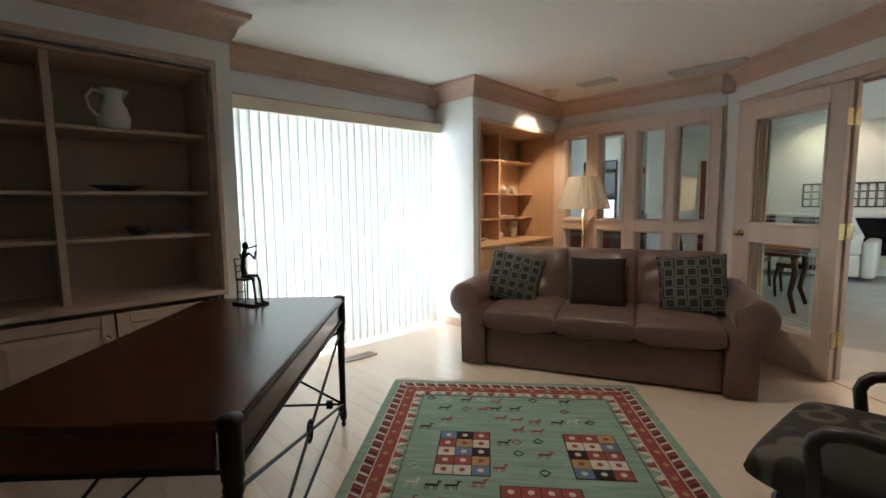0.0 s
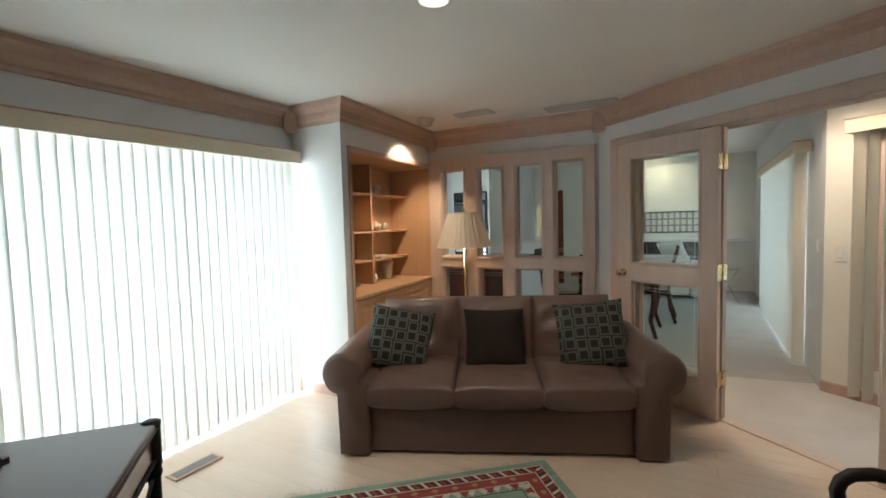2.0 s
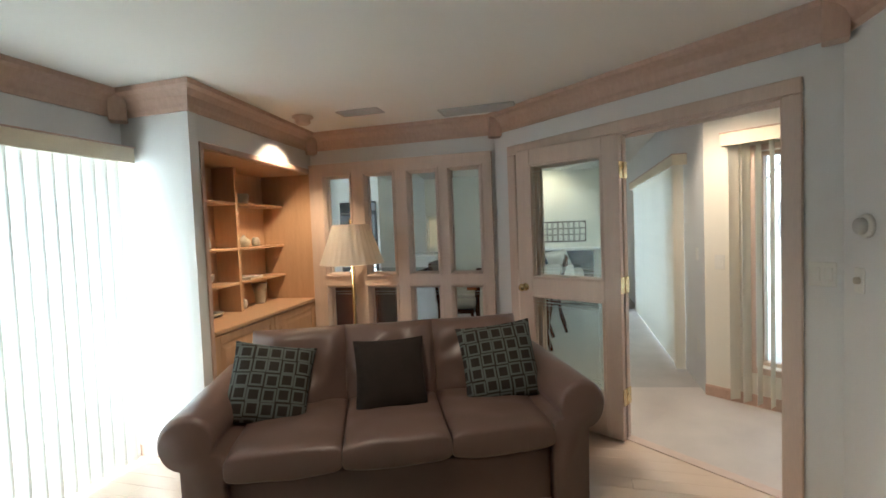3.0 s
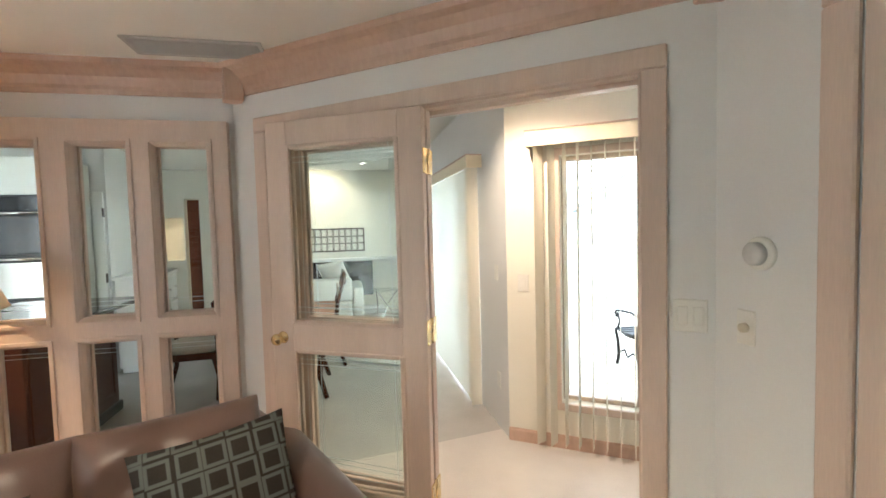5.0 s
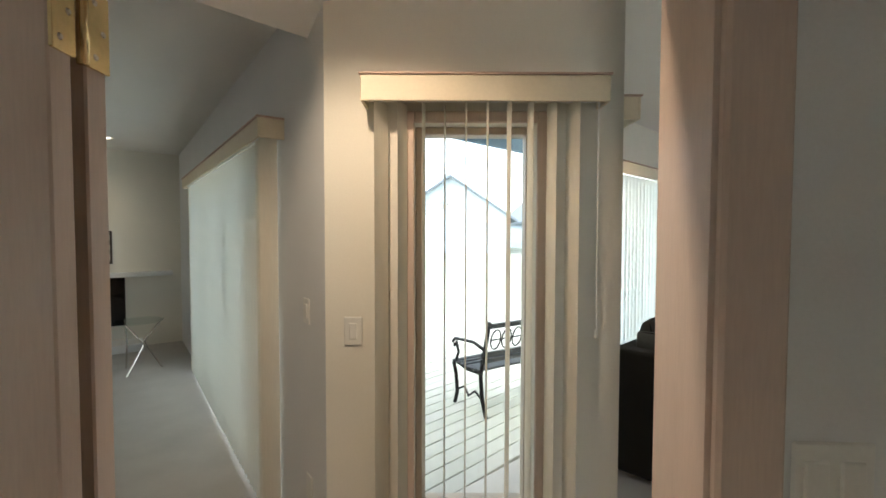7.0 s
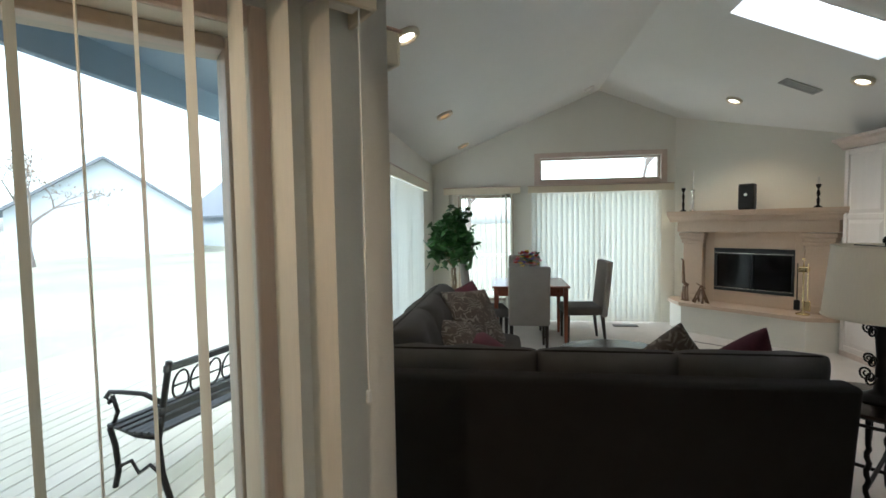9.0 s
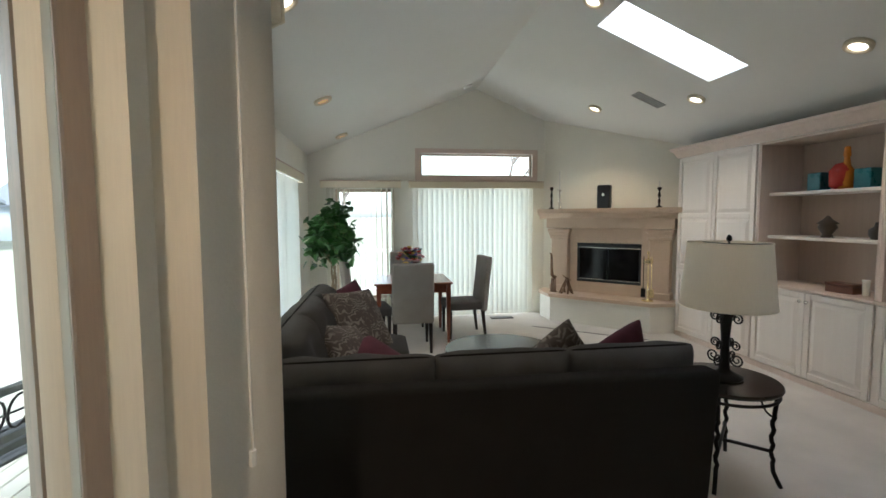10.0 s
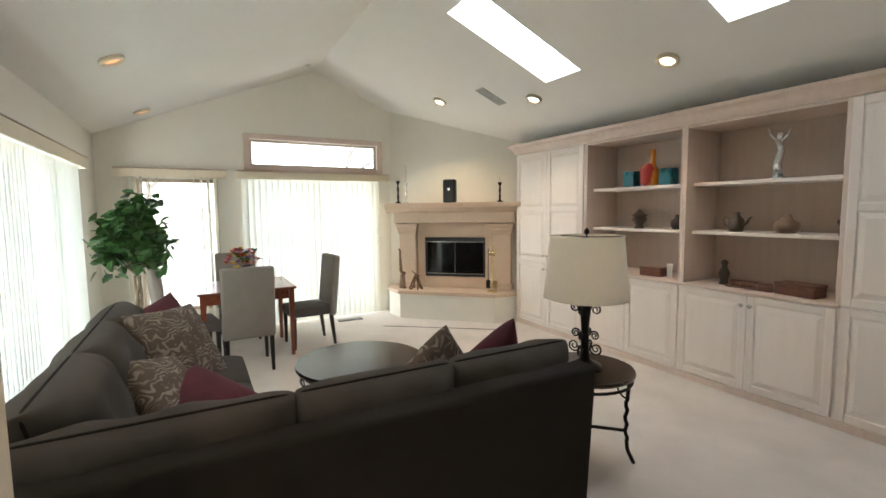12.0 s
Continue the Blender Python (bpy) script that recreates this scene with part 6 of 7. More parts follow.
for k in range(4):
    a = math.pi / 4 + k * math.pi / 2
    bm = B()
    tube(bm, [(r * math.cos(a), r * math.sin(a), z) for r, z in ((0.43, 0.41), (0.41, 0.25), (0.40, 0.12), (0.44, 0.01))], 0.013, 8)
    part("leg", bm, IRON, cof, smooth=True)

# ---- side table with a lamp ----
side = thing("side_table", pose(3.22, 2.03, 0), "round dark side table on twisted iron legs", "table")
bm = B()
lathe(bm, [(0.27, 0.545), (0.29, 0.55), (0.296, 0.562), (0.29, 0.575), (0.0, 0.58)], 40)
part("tabletop", bm, DARK_TOP, side)
bm = B()
tube(bm, [(0.275 * math.cos(t), 0.275 * math.sin(t), 0.515) for t in (2 * math.pi * k / 36 for k in range(36))], 0.009, 6, closed=True)
part("ring", bm, IRON, side, smooth=True)
for k in range(2):
    a = math.radians(45 + 90 * k)
    bm = B()
    tube(bm, [(0.25 * math.cos(a), 0.25 * math.sin(a), 0.20), (-0.25 * math.cos(a), -0.25 * math.sin(a), 0.20 + 0.012 * k)], 0.010, 6)
    part("stretcher", bm, IRON, side)
for k in range(4):
    a = math.radians(45 + 90 * k)
    bm = B()
    pts = []
    for i in range(26):
        u = i / 25
        tw = 0.006 * (1 if 0.25 < u < 0.75 else 0)
        r = 0.265 - 0.02 * math.sin(u * math.pi) + 0.03 * max(0, u - 0.85) / 0.15
        pts.append((r * math.cos(a) + tw * math.cos(i * 1.6), r * math.sin(a) + tw * math.sin(i * 1.6), 0.55 * (1 - u)))
    tube(bm, pts, 0.012, 8)
    part("leg", bm, IRON, side, "twisted black iron leg", True)
    bm = B()
    tube(bm, [((0.255 - 0.07 * math.sin(t)) * math.cos(a), (0.255 - 0.07 * math.sin(t)) * math.sin(a), 0.40 + 0.115 * (1 - math.cos(t)) / 1.0) for t in (0, .3, .6, .9, 1.2, 1.57)], 0.006, 6)
    part("brace", bm, IRON, side)

tl = thing("table_lamp", pose(3.22, 2.03, 0.58), "scrolled black iron table lamp with a cream drum shade", "lamp")
bm = B()
lathe(bm, [(0.10, 0), (0.10, 0.012), (0.06, 0.03), (0.032, 0.05), (0.026, 0.10), (0.022, 0.22), (0.028, 0.30), (0.034, 0.36), (0.022, 0.40), (0.012, 0.44)], 16)
part("stem", bm, IRON, tl, smooth=True)


def scroll(bm, a, z, up, size):
    pts = []
    for i in range(22):
        t = i / 21 * 1.7 * 2 * math.pi
        r = size * (1 - i / 21 * 0.8)
        x = 0.03 + size + -r * math.cos(t)
        y = z + up * r * math.sin(t)
        pts.append((x * math.cos(a), x * math.sin(a), y))
    tube(bm, pts, 0.006, 6, 0.004)


for k in range(4):
    a = math.radians(20 + 90 * k)
    for z, up, size in ((0.36, 1, 0.035), (0.12, -1, 0.04), (0.20, 1, 0.03)):
        bm = B()
        scroll(bm, a, z, up, size)
        part("scroll", bm, IRON, tl, smooth=True)
bm = B()
seg = 40
rings = [[bm.verts.new((r * math.cos(2 * math.pi * k / seg), r * math.sin(2 * math.pi * k / seg), z)) for k in range(seg)] for r, z in ((0.25, 0.43), (0.215, 0.80))]
for k in range(seg):
    bm.faces.new((rings[0][k], rings[0][(k + 1) % seg], rings[1][(k + 1) % seg], rings[1][k]))
part("shade", bm, SHADE, tl, "cream linen drum shade", True)
for r, z in ((0.251, 0.43), (0.216, 0.80)):
    bm = B()
    tube(bm, [(r * math.cos(t), r * math.sin(t), z) for t in (2 * math.pi * k / 40 for k in range(40))], 0.004, 6, closed=True)
    part("shade_ring", bm, SHADE, tl)
bm = B()
lathe(bm, [(0.005, 0.44), (0.005, 0.81), (0.014, 0.815), (0.016, 0.83), (0.008, 0.845), (0.0, 0.85)], 12)
for k in range(3):
    a = 2 * math.pi * k / 3
    tube(bm, [(0, 0, 0.795), (0.214 * math.cos(a), 0.214 * math.sin(a), 0.795)], 0.003, 5)
part("finial", bm, IRON, tl, "small dark finial and harp")

# ---- dining table and chairs ----
din = thing("dining_table", pose(6.63, 3.64, 0), "square cherry-wood dining table with tapered legs", "table")
bm = B()
box(bm, -0.43, 0.43, -0.47, 0.47, 0.725, 0.75, 0.005)
part("tabletop", bm, CHERRY, din)
bm = B()
for x0, x1, y0, y1 in ((-0.37, 0.37, -0.42, -0.40), (-0.37, 0.37, 0.40, 0.42), (-0.38, -0.36, -0.40, 0.40), (0.36, 0.38, -0.40, 0.40)):
    box(bm, x0, x1, y0, y1, 0.62, 0.725)
part("apron", bm, CHERRY, din)
for sx in (-1, 1):
    for sy in (-1, 1):
        bm = B()
        v = box(bm, -0.028, 0.028, -0.028, 0.028, 0.0, 0.725, 0.003)
        for q in v:
            if q.co.z < 0.3:
                q.co.x *= 0.6
                q.co.y *= 0.6
        leg = part("leg", bm, CHERRY, din)
        leg.matrix_basis = pose(sx * 0.38, sy * 0.42, 0)

PARSONS = shader("taupe_chair_cloth", (0.30, 0.265, 0.235), 0.95, vary=0.15, scale=6, grain=400, bump=0.4, spec=0.15)
pars = thing("dining_chair", pose(6.12, 3.68, 0, 0, 0, -90), "upholstered taupe dining chair with dark tapered legs", "chair", "chairs round the table")
bm = B()
box(bm, -0.23, 0.23, -0.22, 0.24, 0.36, 0.47, 0.03, None, 3)
part("seat", bm, shader("brown_seat_cloth", (0.11, 0.095, 0.085), 0.95, vary=0.2, grain=400, bump=0.4), pars, smooth=True)
bm = B()
v = box(bm, -0.235, 0.235, -0.28, -0.20, 0.34, 1.03, 0.025, None, 3)
for q in v:
    k = max(q.co.z - 0.45, 0)
    q.co.y -= 0.12 * k * k + 0.05 * k
part("backrest", bm, PARSONS, pars, smooth=True)
for sx, y in ((-0.20, 0.20), (0.20, 0.20), (-0.20, -0.22), (0.20, -0.22)):
    bm = B()
    v = box(bm, -0.022, 0.022, -0.022, 0.022, 0.0, 0.36, 0.003)
    for q in v:
        if q.co.z < 0.2:
            q.co.x *= 0.65
            q.co.y = q.co.y * 0.65 + (-0.04 if y < 0 else 0.0)
    leg = part("leg", bm, ESPRESSO, pars)
    leg.matrix_basis = pose(sx, y, 0)
copy_thing(pars, pose(6.60, 2.99, 0, 0, 0, 4))
copy_thing(pars, pose(6.40, 4.17, 0, 0, 0, 190))
copy_thing(pars, pose(7.28, 3.66, 0, 0, 0, 90))

# ---- fig tree in the corner ----
LEAF = shader("fig_leaf", (0.05, 0.145, 0.03), 0.42, vary=0.5, scale=9, grain=60, bump=0.05, second=(0.024, 0.075, 0.016))
tree = thing("potted_fig", pose(5.95, 4.55, 0), "leafy green potted fig with pale braided trunk", "plant")
bm = B()
lathe(bm, [(0.11, 0), (0.15, 0.22), (0.16, 0.27), (0.15, 0.28), (0.13, 0.25), (0.0, 0.25)], 20)
part("pot", bm, shader("clay_pot", (0.20, 0.13, 0.09), 0.8), tree, smooth=True)
bm = B()
for k in range(3):
    ph = k * 2.09
    tube(bm, [(0.022 * math.cos(ph + i * 0.7) + 0.01 * math.sin(i), 0.022 * math.sin(ph + i * 0.7), 0.24 + i * 0.085) for i in range(10)], 0.015, 8, 0.011)
rt = random.Random(3)
tips = []
for k in range(46):
    a = rt.uniform(0, 2 * math.pi)
    el = rt.uniform(-0.75, 1.35)
    r = rt.uniform(0.10, 0.225)
    p = Vector((r * math.cos(a) * math.cos(el), r * math.sin(a) * math.cos(el), 1.32 + 0.31 * math.sin(el) * rt.uniform(0.6, 1.0)))
    tips.append(p)
    tube(bm, [(0, 0, 1.0), (p.x * 0.4, p.y * 0.4, 1.0 + (p.z - 1.0) * 0.55), tuple(p)], 0.007, 5, 0.003)
part("trunk", bm, shader("pale_bark", (0.30, 0.23, 0.15), 0.85, vary=0.3), tree, smooth=True)
bm = B()
for p in tips:
    for j in range(15):
        q = p + Vector((rt.gauss(0, 0.05), rt.gauss(0, 0.05), rt.gauss(-0.01, 0.05)))
        ln = rt.uniform(0.075, 0.125)
        w = ln * 0.40
        m = Matrix.Translation(q) @ Euler((rt.uniform(-0.9, 0.9), rt.uniform(-0.9, 0.9), rt.uniform(0, 6.28))).to_matrix().to_4x4()
        pts = [(0, 0, 0), (ln * 0.35, w, 0.004), (ln * 0.75, w * 0.7, -0.006), (ln, 0, -0.022), (ln * 0.75, -w * 0.7, -0.006), (ln * 0.35, -w, 0.004)]
        mid = [(ln * 0.35, 0, -0.008), (ln * 0.75, 0, -0.016)]
        v = [bm.verts.new(m @ Vector(c)) for c in pts + mid]
        for f in ((0, 6, 1), (1, 6, 7, 2), (2, 7, 3), (0, 5, 6), (5, 4, 7, 6), (4, 3, 7)):
            bm.faces.new([v[i] for i in f])
part("crown", bm, LEAF, tree, "dense glossy pointed leaves")

# ---- living room: small things ----
def on_slope(x, y, side):
    """A pose on the vaulted ceiling, its z axis up out of it; side: -1 for the slope over the cabinets, 1 for the other."""
    z = ROOF_Z - PITCH * abs(ROOF_Y - y)
    return Matrix.Translation((x, y, z)) @ Matrix.Rotation(-side * math.atan(PITCH), 4, "X")


def can_light(m, on=True):
    ob = thing("downlight", m, "warm ceiling downlight with a tan ring", "downlight", "ceiling lights")
    bm = B()
    lathe(bm, [(0.088, 0.0), (0.088, -0.022), (0.075, -0.030), (0.058, -0.026), (0.056, 0.0)], 28)
    part("ring", bm, CREAM_TRIM, ob, smooth=True)
    bm = B()
    lathe(bm, [(0.056, -0.012), (0.0, -0.014)], 24)
    part("bulb", bm, bpy.data.materials["warm_bulb"] if on else glow("amber_bulb", (1.0, 0.5, 0.2), 0.7), ob)


for x, y in ((5.22, 0.77), (3.66, 0.71), (6.51, 1.24), (4.56, 2.237)):
    can_light(on_slope(x, y, -1))
for x, y in ((5.36, 4.56), (7.30, 4.54)):
    can_light(on_slope(x, y, 1), False)
can_light(on_slope(3.38, 4.537, 1))
grille("ceiling_vent", on_slope(5.69, 1.01, -1) @ pose(0, 0, 0, 0, 0, 0), 0.15, 0.36, "grey slatted vent in the sloping ceiling", 12, shader("vent_paint", (0.42, 0.41, 0.38), 0.7))
turned("smoke_alarm", on_slope(7.28, 2.77, 1), [(0.07, 0.0), (0.07, -0.02), (0.055, -0.035), (0.0, -0.036)], WHITE_PLASTIC, "round white smoke alarm at the ridge", "smoke alarm")
grille("floor_vent", pose(7.45, 2.22, 0.013, 0, 0, 90), 0.34, 0.12, "dark floor register before the sliding door", 6, DARKWARE)
bm = B()
box(bm, -0.75, 0.75, -0.008, 0.008, 0.0005, 0.004)
seam = part("floor_strip", bm, DARKWARE)
seam.matrix_basis = pose(6.42, 1.35, 0, 0, 0, 52)
tagged(seam, "thin dark strip across the carpet by the hearth", "strip")

# hall switches on the diagonal wall
plate(along(BENCH_A, CORNER) @ pose(0.115, 0, 1.11), 0.075, 0.117, (0.0,), "cream switch plate beside the hall window")
hw = along(HALL_A, BENCH_A)
plate(hw @ pose(HL - 0.22, 0, 1.16), 0.072, 0.115, (0.0,), "white switch plate in the hall")
plate(hw @ pose(HL - 0.20, 0, 0.36), 0.072, 0.115, (), "white outlet plate low in the hall")

# mantel: candlesticks and a black speaker
def candlestick(m, h, candle=0.0, mat=IRON, label="dark turned candlestick on the mantel"):
    ob = thing("candlestick", m, label, "candlestick", "mantel candlesticks")
    bm = B()
    lathe(bm, [(0.04, 0), (0.04, 0.012), (0.012, 0.03), (0.018, h * 0.35), (0.008, h * 0.45), (0.02, h * 0.6), (0.008, h * 0.8), (0.028, h * 0.93), (0.024, h)], 14)
    part("stick", bm, mat, ob, smooth=True)
    if candle:
        bm = B()
        lathe(bm, [(0.011, h), (0.010, h + candle), (0.0, h + candle + 0.008)], 10)
        part("candle", bm, CERAMIC, ob, "white taper candle")


candlestick(FP @ pose(0.22, -0.22, 1.645), 0.33)
candlestick(FP @ pose(0.34, -0.20, 1.645), 0.30, 0.26, CHROME, "pewter candlestick with a white taper")
candlestick(FP @ pose(1.72, -0.20, 1.645), 0.27, 0.08, IRON, "dark candlestick with a short candle")
sp = thing("loudspeaker", FP @ pose(1.0, -0.19, 1.645), "small black loudspeaker on the mantel", "loudspeaker")
bm = B()
box(bm, -0.09, 0.09, -0.06, 0.06, 0, 0.33, 0.02, None, 2)
part("cabinet", bm, BLACK, sp)
bm = B()
lathe(bm, [(0.02, 0), (0.02, 0.004), (0, 0.005)], 14, Matrix.Translation((0, -0.061, 0.19)) @ Matrix.Rotation(radians(90), 4, "X"))
part("badge", bm, CHROME, sp, "round silver badge")
# hearth: carved giraffe, driftwood, brass tools, candle lamp
DRIFT = shader("carved_wood", (0.20, 0.11, 0.055), 0.7, vary=0.35, scale=8, grain=60, bump=0.3)
bm = B()
box(bm, -0.05, 0.05, -0.03, 0.03, 0, 0.015, 0.004)
for x, y in ((-0.03, -0.015), (-0.03, 0.015), (0.03, -0.015), (0.03, 0.015)):
    tube(bm, [(x, y, 0.01), (x * 0.8, y, 0.20)], 0.008, 6)
tube(bm, [(-0.035, 0, 0.22), (0.03, 0, 0.25), (0.04, 0, 0.40), (0.045, 0, 0.56), (0.075, 0, 0.58)], 0.028, 8, 0.010)
g = part("carved_giraffe", bm, DRIFT, smooth=True)
g.matrix_basis = FP @ pose(0.30, -0.30, 0.402, 0, 0, 160)
tagged(g, "small carved brown wooden giraffe on the hearth", "figurine")
bm = B()
for k in range(6):
    a = k * 1.05
    tube(bm, [(0.10 * math.cos(a), 0.08 * math.sin(a), 0.0), (0.05 * math.cos(a + .5), 0.04 * math.sin(a + .5), 0.12), (0.02 * math.cos(a), 0.02, 0.2 + 0.03 * math.sin(k)), (-0.06 * math.cos(a), 0.01, 0.26 - 0.02 * k)], 0.014, 7, 0.006)
g = part("driftwood", bm, DRIFT, smooth=True)
g.matrix_basis = FP @ pose(0.52, -0.34, 0.402)
tagged(g, "tangled piece of driftwood on the hearth", "driftwood")
ft = thing("fire_tools", FP @ pose(1.63, -0.30, 0.402), "brass fireplace tool stand with a brush", "fire tools")
bm = B()
lathe(bm, [(0.07, 0), (0.07, 0.012), (0.012, 0.03), (0.009, 0.30), (0.008, 0.62), (0.02, 0.64), (0.0, 0.67)], 16)
part("stand", bm, BRASS, ft, smooth=True)
for k, x in enumerate((-0.05, 0.05)):
    bm = B()
    tube(bm, [(x, -0.03, 0.60), (x, -0.03, 0.10)], 0.006, 6)
    box(bm, x - 0.03, x + 0.03, -0.04, -0.02, 0.05, 0.17, 0.006)
    part("tool", bm, BRASS if k else IRON, ft)
bm = B()
box(bm, -0.05, 0.05, -0.04, 0.04, 0.50, 0.56, 0.006)
part("crosspiece", bm, BRASS, ft)

# shelves of the cabinet wall
TEAL = shader("teal_lacquer", (0.02, 0.16, 0.19), 0.3, vary=0.15, scale=10, grain=80, bump=0.02)
AMBER = shader("amber_glass", (0.60, 0.20, 0.02), 0.12, vary=0.2, scale=8, grain=60, bump=0.0)
SCARLET = shader("red_glass", (0.42, 0.03, 0.02), 0.15, vary=0.2, scale=8, grain=60, bump=0.0)
BOXWOOD = shader("carved_box", (0.14, 0.055, 0.03), 0.45, vary=0.35, scale=10, grain=70, bump=0.25)
PEWTER = shader("pewter", (0.12, 0.095, 0.075), 0.42, 0.6, vary=0.3, scale=12, grain=80, bump=0.1)
CRYSTAL = shader("clear_crystal", (0.55, 0.57, 0.58), 0.06, 0.9, vary=0.3, scale=14, grain=40, bump=0.2)


def shelf_pose(x, z, y=0.05, turn=0):
    return pose(x, y, z, 0, 0, turn)


for x, z, prof, mat, label, cat, name in (
        (4.30, 1.76, [(0.035, 0), (0.085, 0.03), (0.09, 0.16), (0.05, 0.22), (0.0, 0.235)], SCARLET, "round red glass bottle on the upper shelf", "bottle", "bottle"),
        (4.26, 1.76, [(0.055, 0), (0.062, 0.05), (0.058, 0.15), (0.03, 0.20), (0.02, 0.27), (0.028, 0.29), (0.022, 0.36), (0.0, 0.37)], AMBER, "tall amber glass decanter on the upper shelf", "decanter", "decanter"),
        (4.40, 1.335, [(0.05, 0), (0.035, 0.03), (0.075, 0.09), (0.06, 0.12), (0.085, 0.125), (0.04, 0.16), (0.015, 0.19), (0.0, 0.20)], PEWTER, "footed pewter urn with a lid", "urn", "urn"),
        (3.98, 1.335, [(0.04, 0), (0.06, 0.04), (0.06, 0.08), (0.025, 0.11), (0.02, 0.14), (0.0, 0.145)], DARKWARE, "dark round vase on the middle shelf", "vase", "vase"),
        (3.44, 1.335, [(0.05, 0), (0.065, 0.05), (0.06, 0.10), (0.025, 0.14), (0.03, 0.16), (0.0, 0.17)], PEWTER, "dark pewter teapot on the middle shelf", "teapot", "teapot"),
        (3.06, 1.335, [(0.06, 0), (0.09, 0.04), (0.085, 0.08), (0.04, 0.11), (0.02, 0.15), (0.0, 0.16)], shader("tan_stoneware", (0.19, 0.115, 0.07), 0.4, vary=0.4, scale=4, grain=40, stretch=(1, 1, 12)), "lidded tan striped ginger jar on the middle shelf", "jar", "jar"),
        (2.70, 1.335, [(0.035, 0), (0.03, 0.06), (0.05, 0.10), (0.02, 0.14), (0.0, 0.16)], DARKWARE, "small dark figure-shaped vase by the end panel", "vase", "vase")):
    made = turned(name, shelf_pose(x, z), prof, mat, label, cat, 20)
    if name == "teapot":
        teapot = made
bm = B()
tube(bm, [(-0.055, 0, 0.05), (-0.085, 0, 0.075), (-0.105, 0, 0.115), (-0.125, 0, 0.125)], 0.012, 8, 0.006)
part("spout", bm, PEWTER, teapot, smooth=True)
bm = B()
tube(bm, [(0.05, 0, 0.11), (0.085, 0, 0.125), (0.105, 0, 0.095), (0.09, 0, 0.055), (0.06, 0, 0.045)], 0.006, 8)
part("handle", bm, PEWTER, teapot, smooth=True)
for x in (4.52, 4.10):
    bm = B()
    box(bm, -0.068, 0.068, -0.06, 0.06, 0, 0.165, 0.012, None, 2)
    b = part("lacquer_box", bm, TEAL)
    b.matrix_basis = shelf_pose(x, 1.76, 0.03)
    tagged(b, "square teal lacquer box on the upper shelf", "box", "teal boxes")
bm = B()
tube(bm, [(0, 0, 0.012), (0.012, 0.0, 0.12), (-0.012, 0.0, 0.22), (0.012, 0, 0.30)], 0.035, 8, 0.02)
tube(bm, [(0.01, 0, 0.28), (-0.05, 0.0, 0.33), (-0.07, 0.0, 0.38)], 0.012, 6, 0.006)
tube(bm, [(0.01, 0, 0.28), (0.07, 0.0, 0.35), (0.085, 0.0, 0.40)], 0.012, 6, 0.006)
lathe(bm, [(0.06, 0), (0.055, 0.015), (0, 0.018)], 14)
lathe(bm, [(0.01, 0.30), (0.024, 0.325), (0.02, 0.35), (0.0, 0.36)], 10)
c = part("crystal_figure", bm, CRYSTAL, smooth=True)
c.matrix_basis = shelf_pose(3.14, 1.76)
tagged(c, "clear crystal sculpture on the upper shelf", "figurine")


def lidded_box(x, w, d, h, y, turn, label):
    ob = thing("carved_box", pose(x, y, 0.871, 0, 0, turn), label, "box", "carved boxes")
    bm = B()
    box(bm, -w / 2, w / 2, -d / 2, d / 2, 0, h * 0.7, 0.004)
    part("body", bm, BOXWOOD, ob)
    bm = B()
    box(bm, -w / 2 - 0.005, w / 2 + 0.005, -d / 2 - 0.005, d / 2 + 0.005, h * 0.72, h, 0.006)
    part("lid", bm, BOXWOOD, ob)


lidded_box(4.18, 0.22, 0.13, 0.085, 0.10, 5, "small carved wooden box with a lid")
lidded_box(2.93, 0.27, 0.16, 0.095, 0.10, -6, "larger carved wooden box with a lid")
bm = B()
for k in range(7):
    lathe(bm, [(0.03, 0), (0.042, 0.02), (0.03, 0.045), (0.0, 0.05)], 10, Matrix.Translation((-0.13 + 0.043 * k, 0.01 * math.sin(k * 2), 0.012)))
box(bm, -0.18, 0.18, -0.05, 0.05, 0, 0.014, 0.004)
g = part("carved_tray", bm, BOXWOOD, smooth=True)
g.matrix_basis = pose(3.28, 0.10, 0.871)
tagged(g, "long carved tray of round wooden beads", "tray")
turned("bookend", pose(3.52, 0.05, 0.871), [(0.04, 0), (0.03, 0.03), (0.045, 0.10), (0.02, 0.16), (0.03, 0.20), (0.0, 0.22)], DARKWARE, "dark carved bust-shaped bookend", "bookend")
turned("glass", pose(4.02, 0.08, 0.871), [(0.025, 0), (0.022, 0.01), (0.026, 0.10), (0.03, 0.13), (0.026, 0.13), (0.02, 0.02)], CERAMIC, "white cylindrical cup at the shelf's end", "cup")

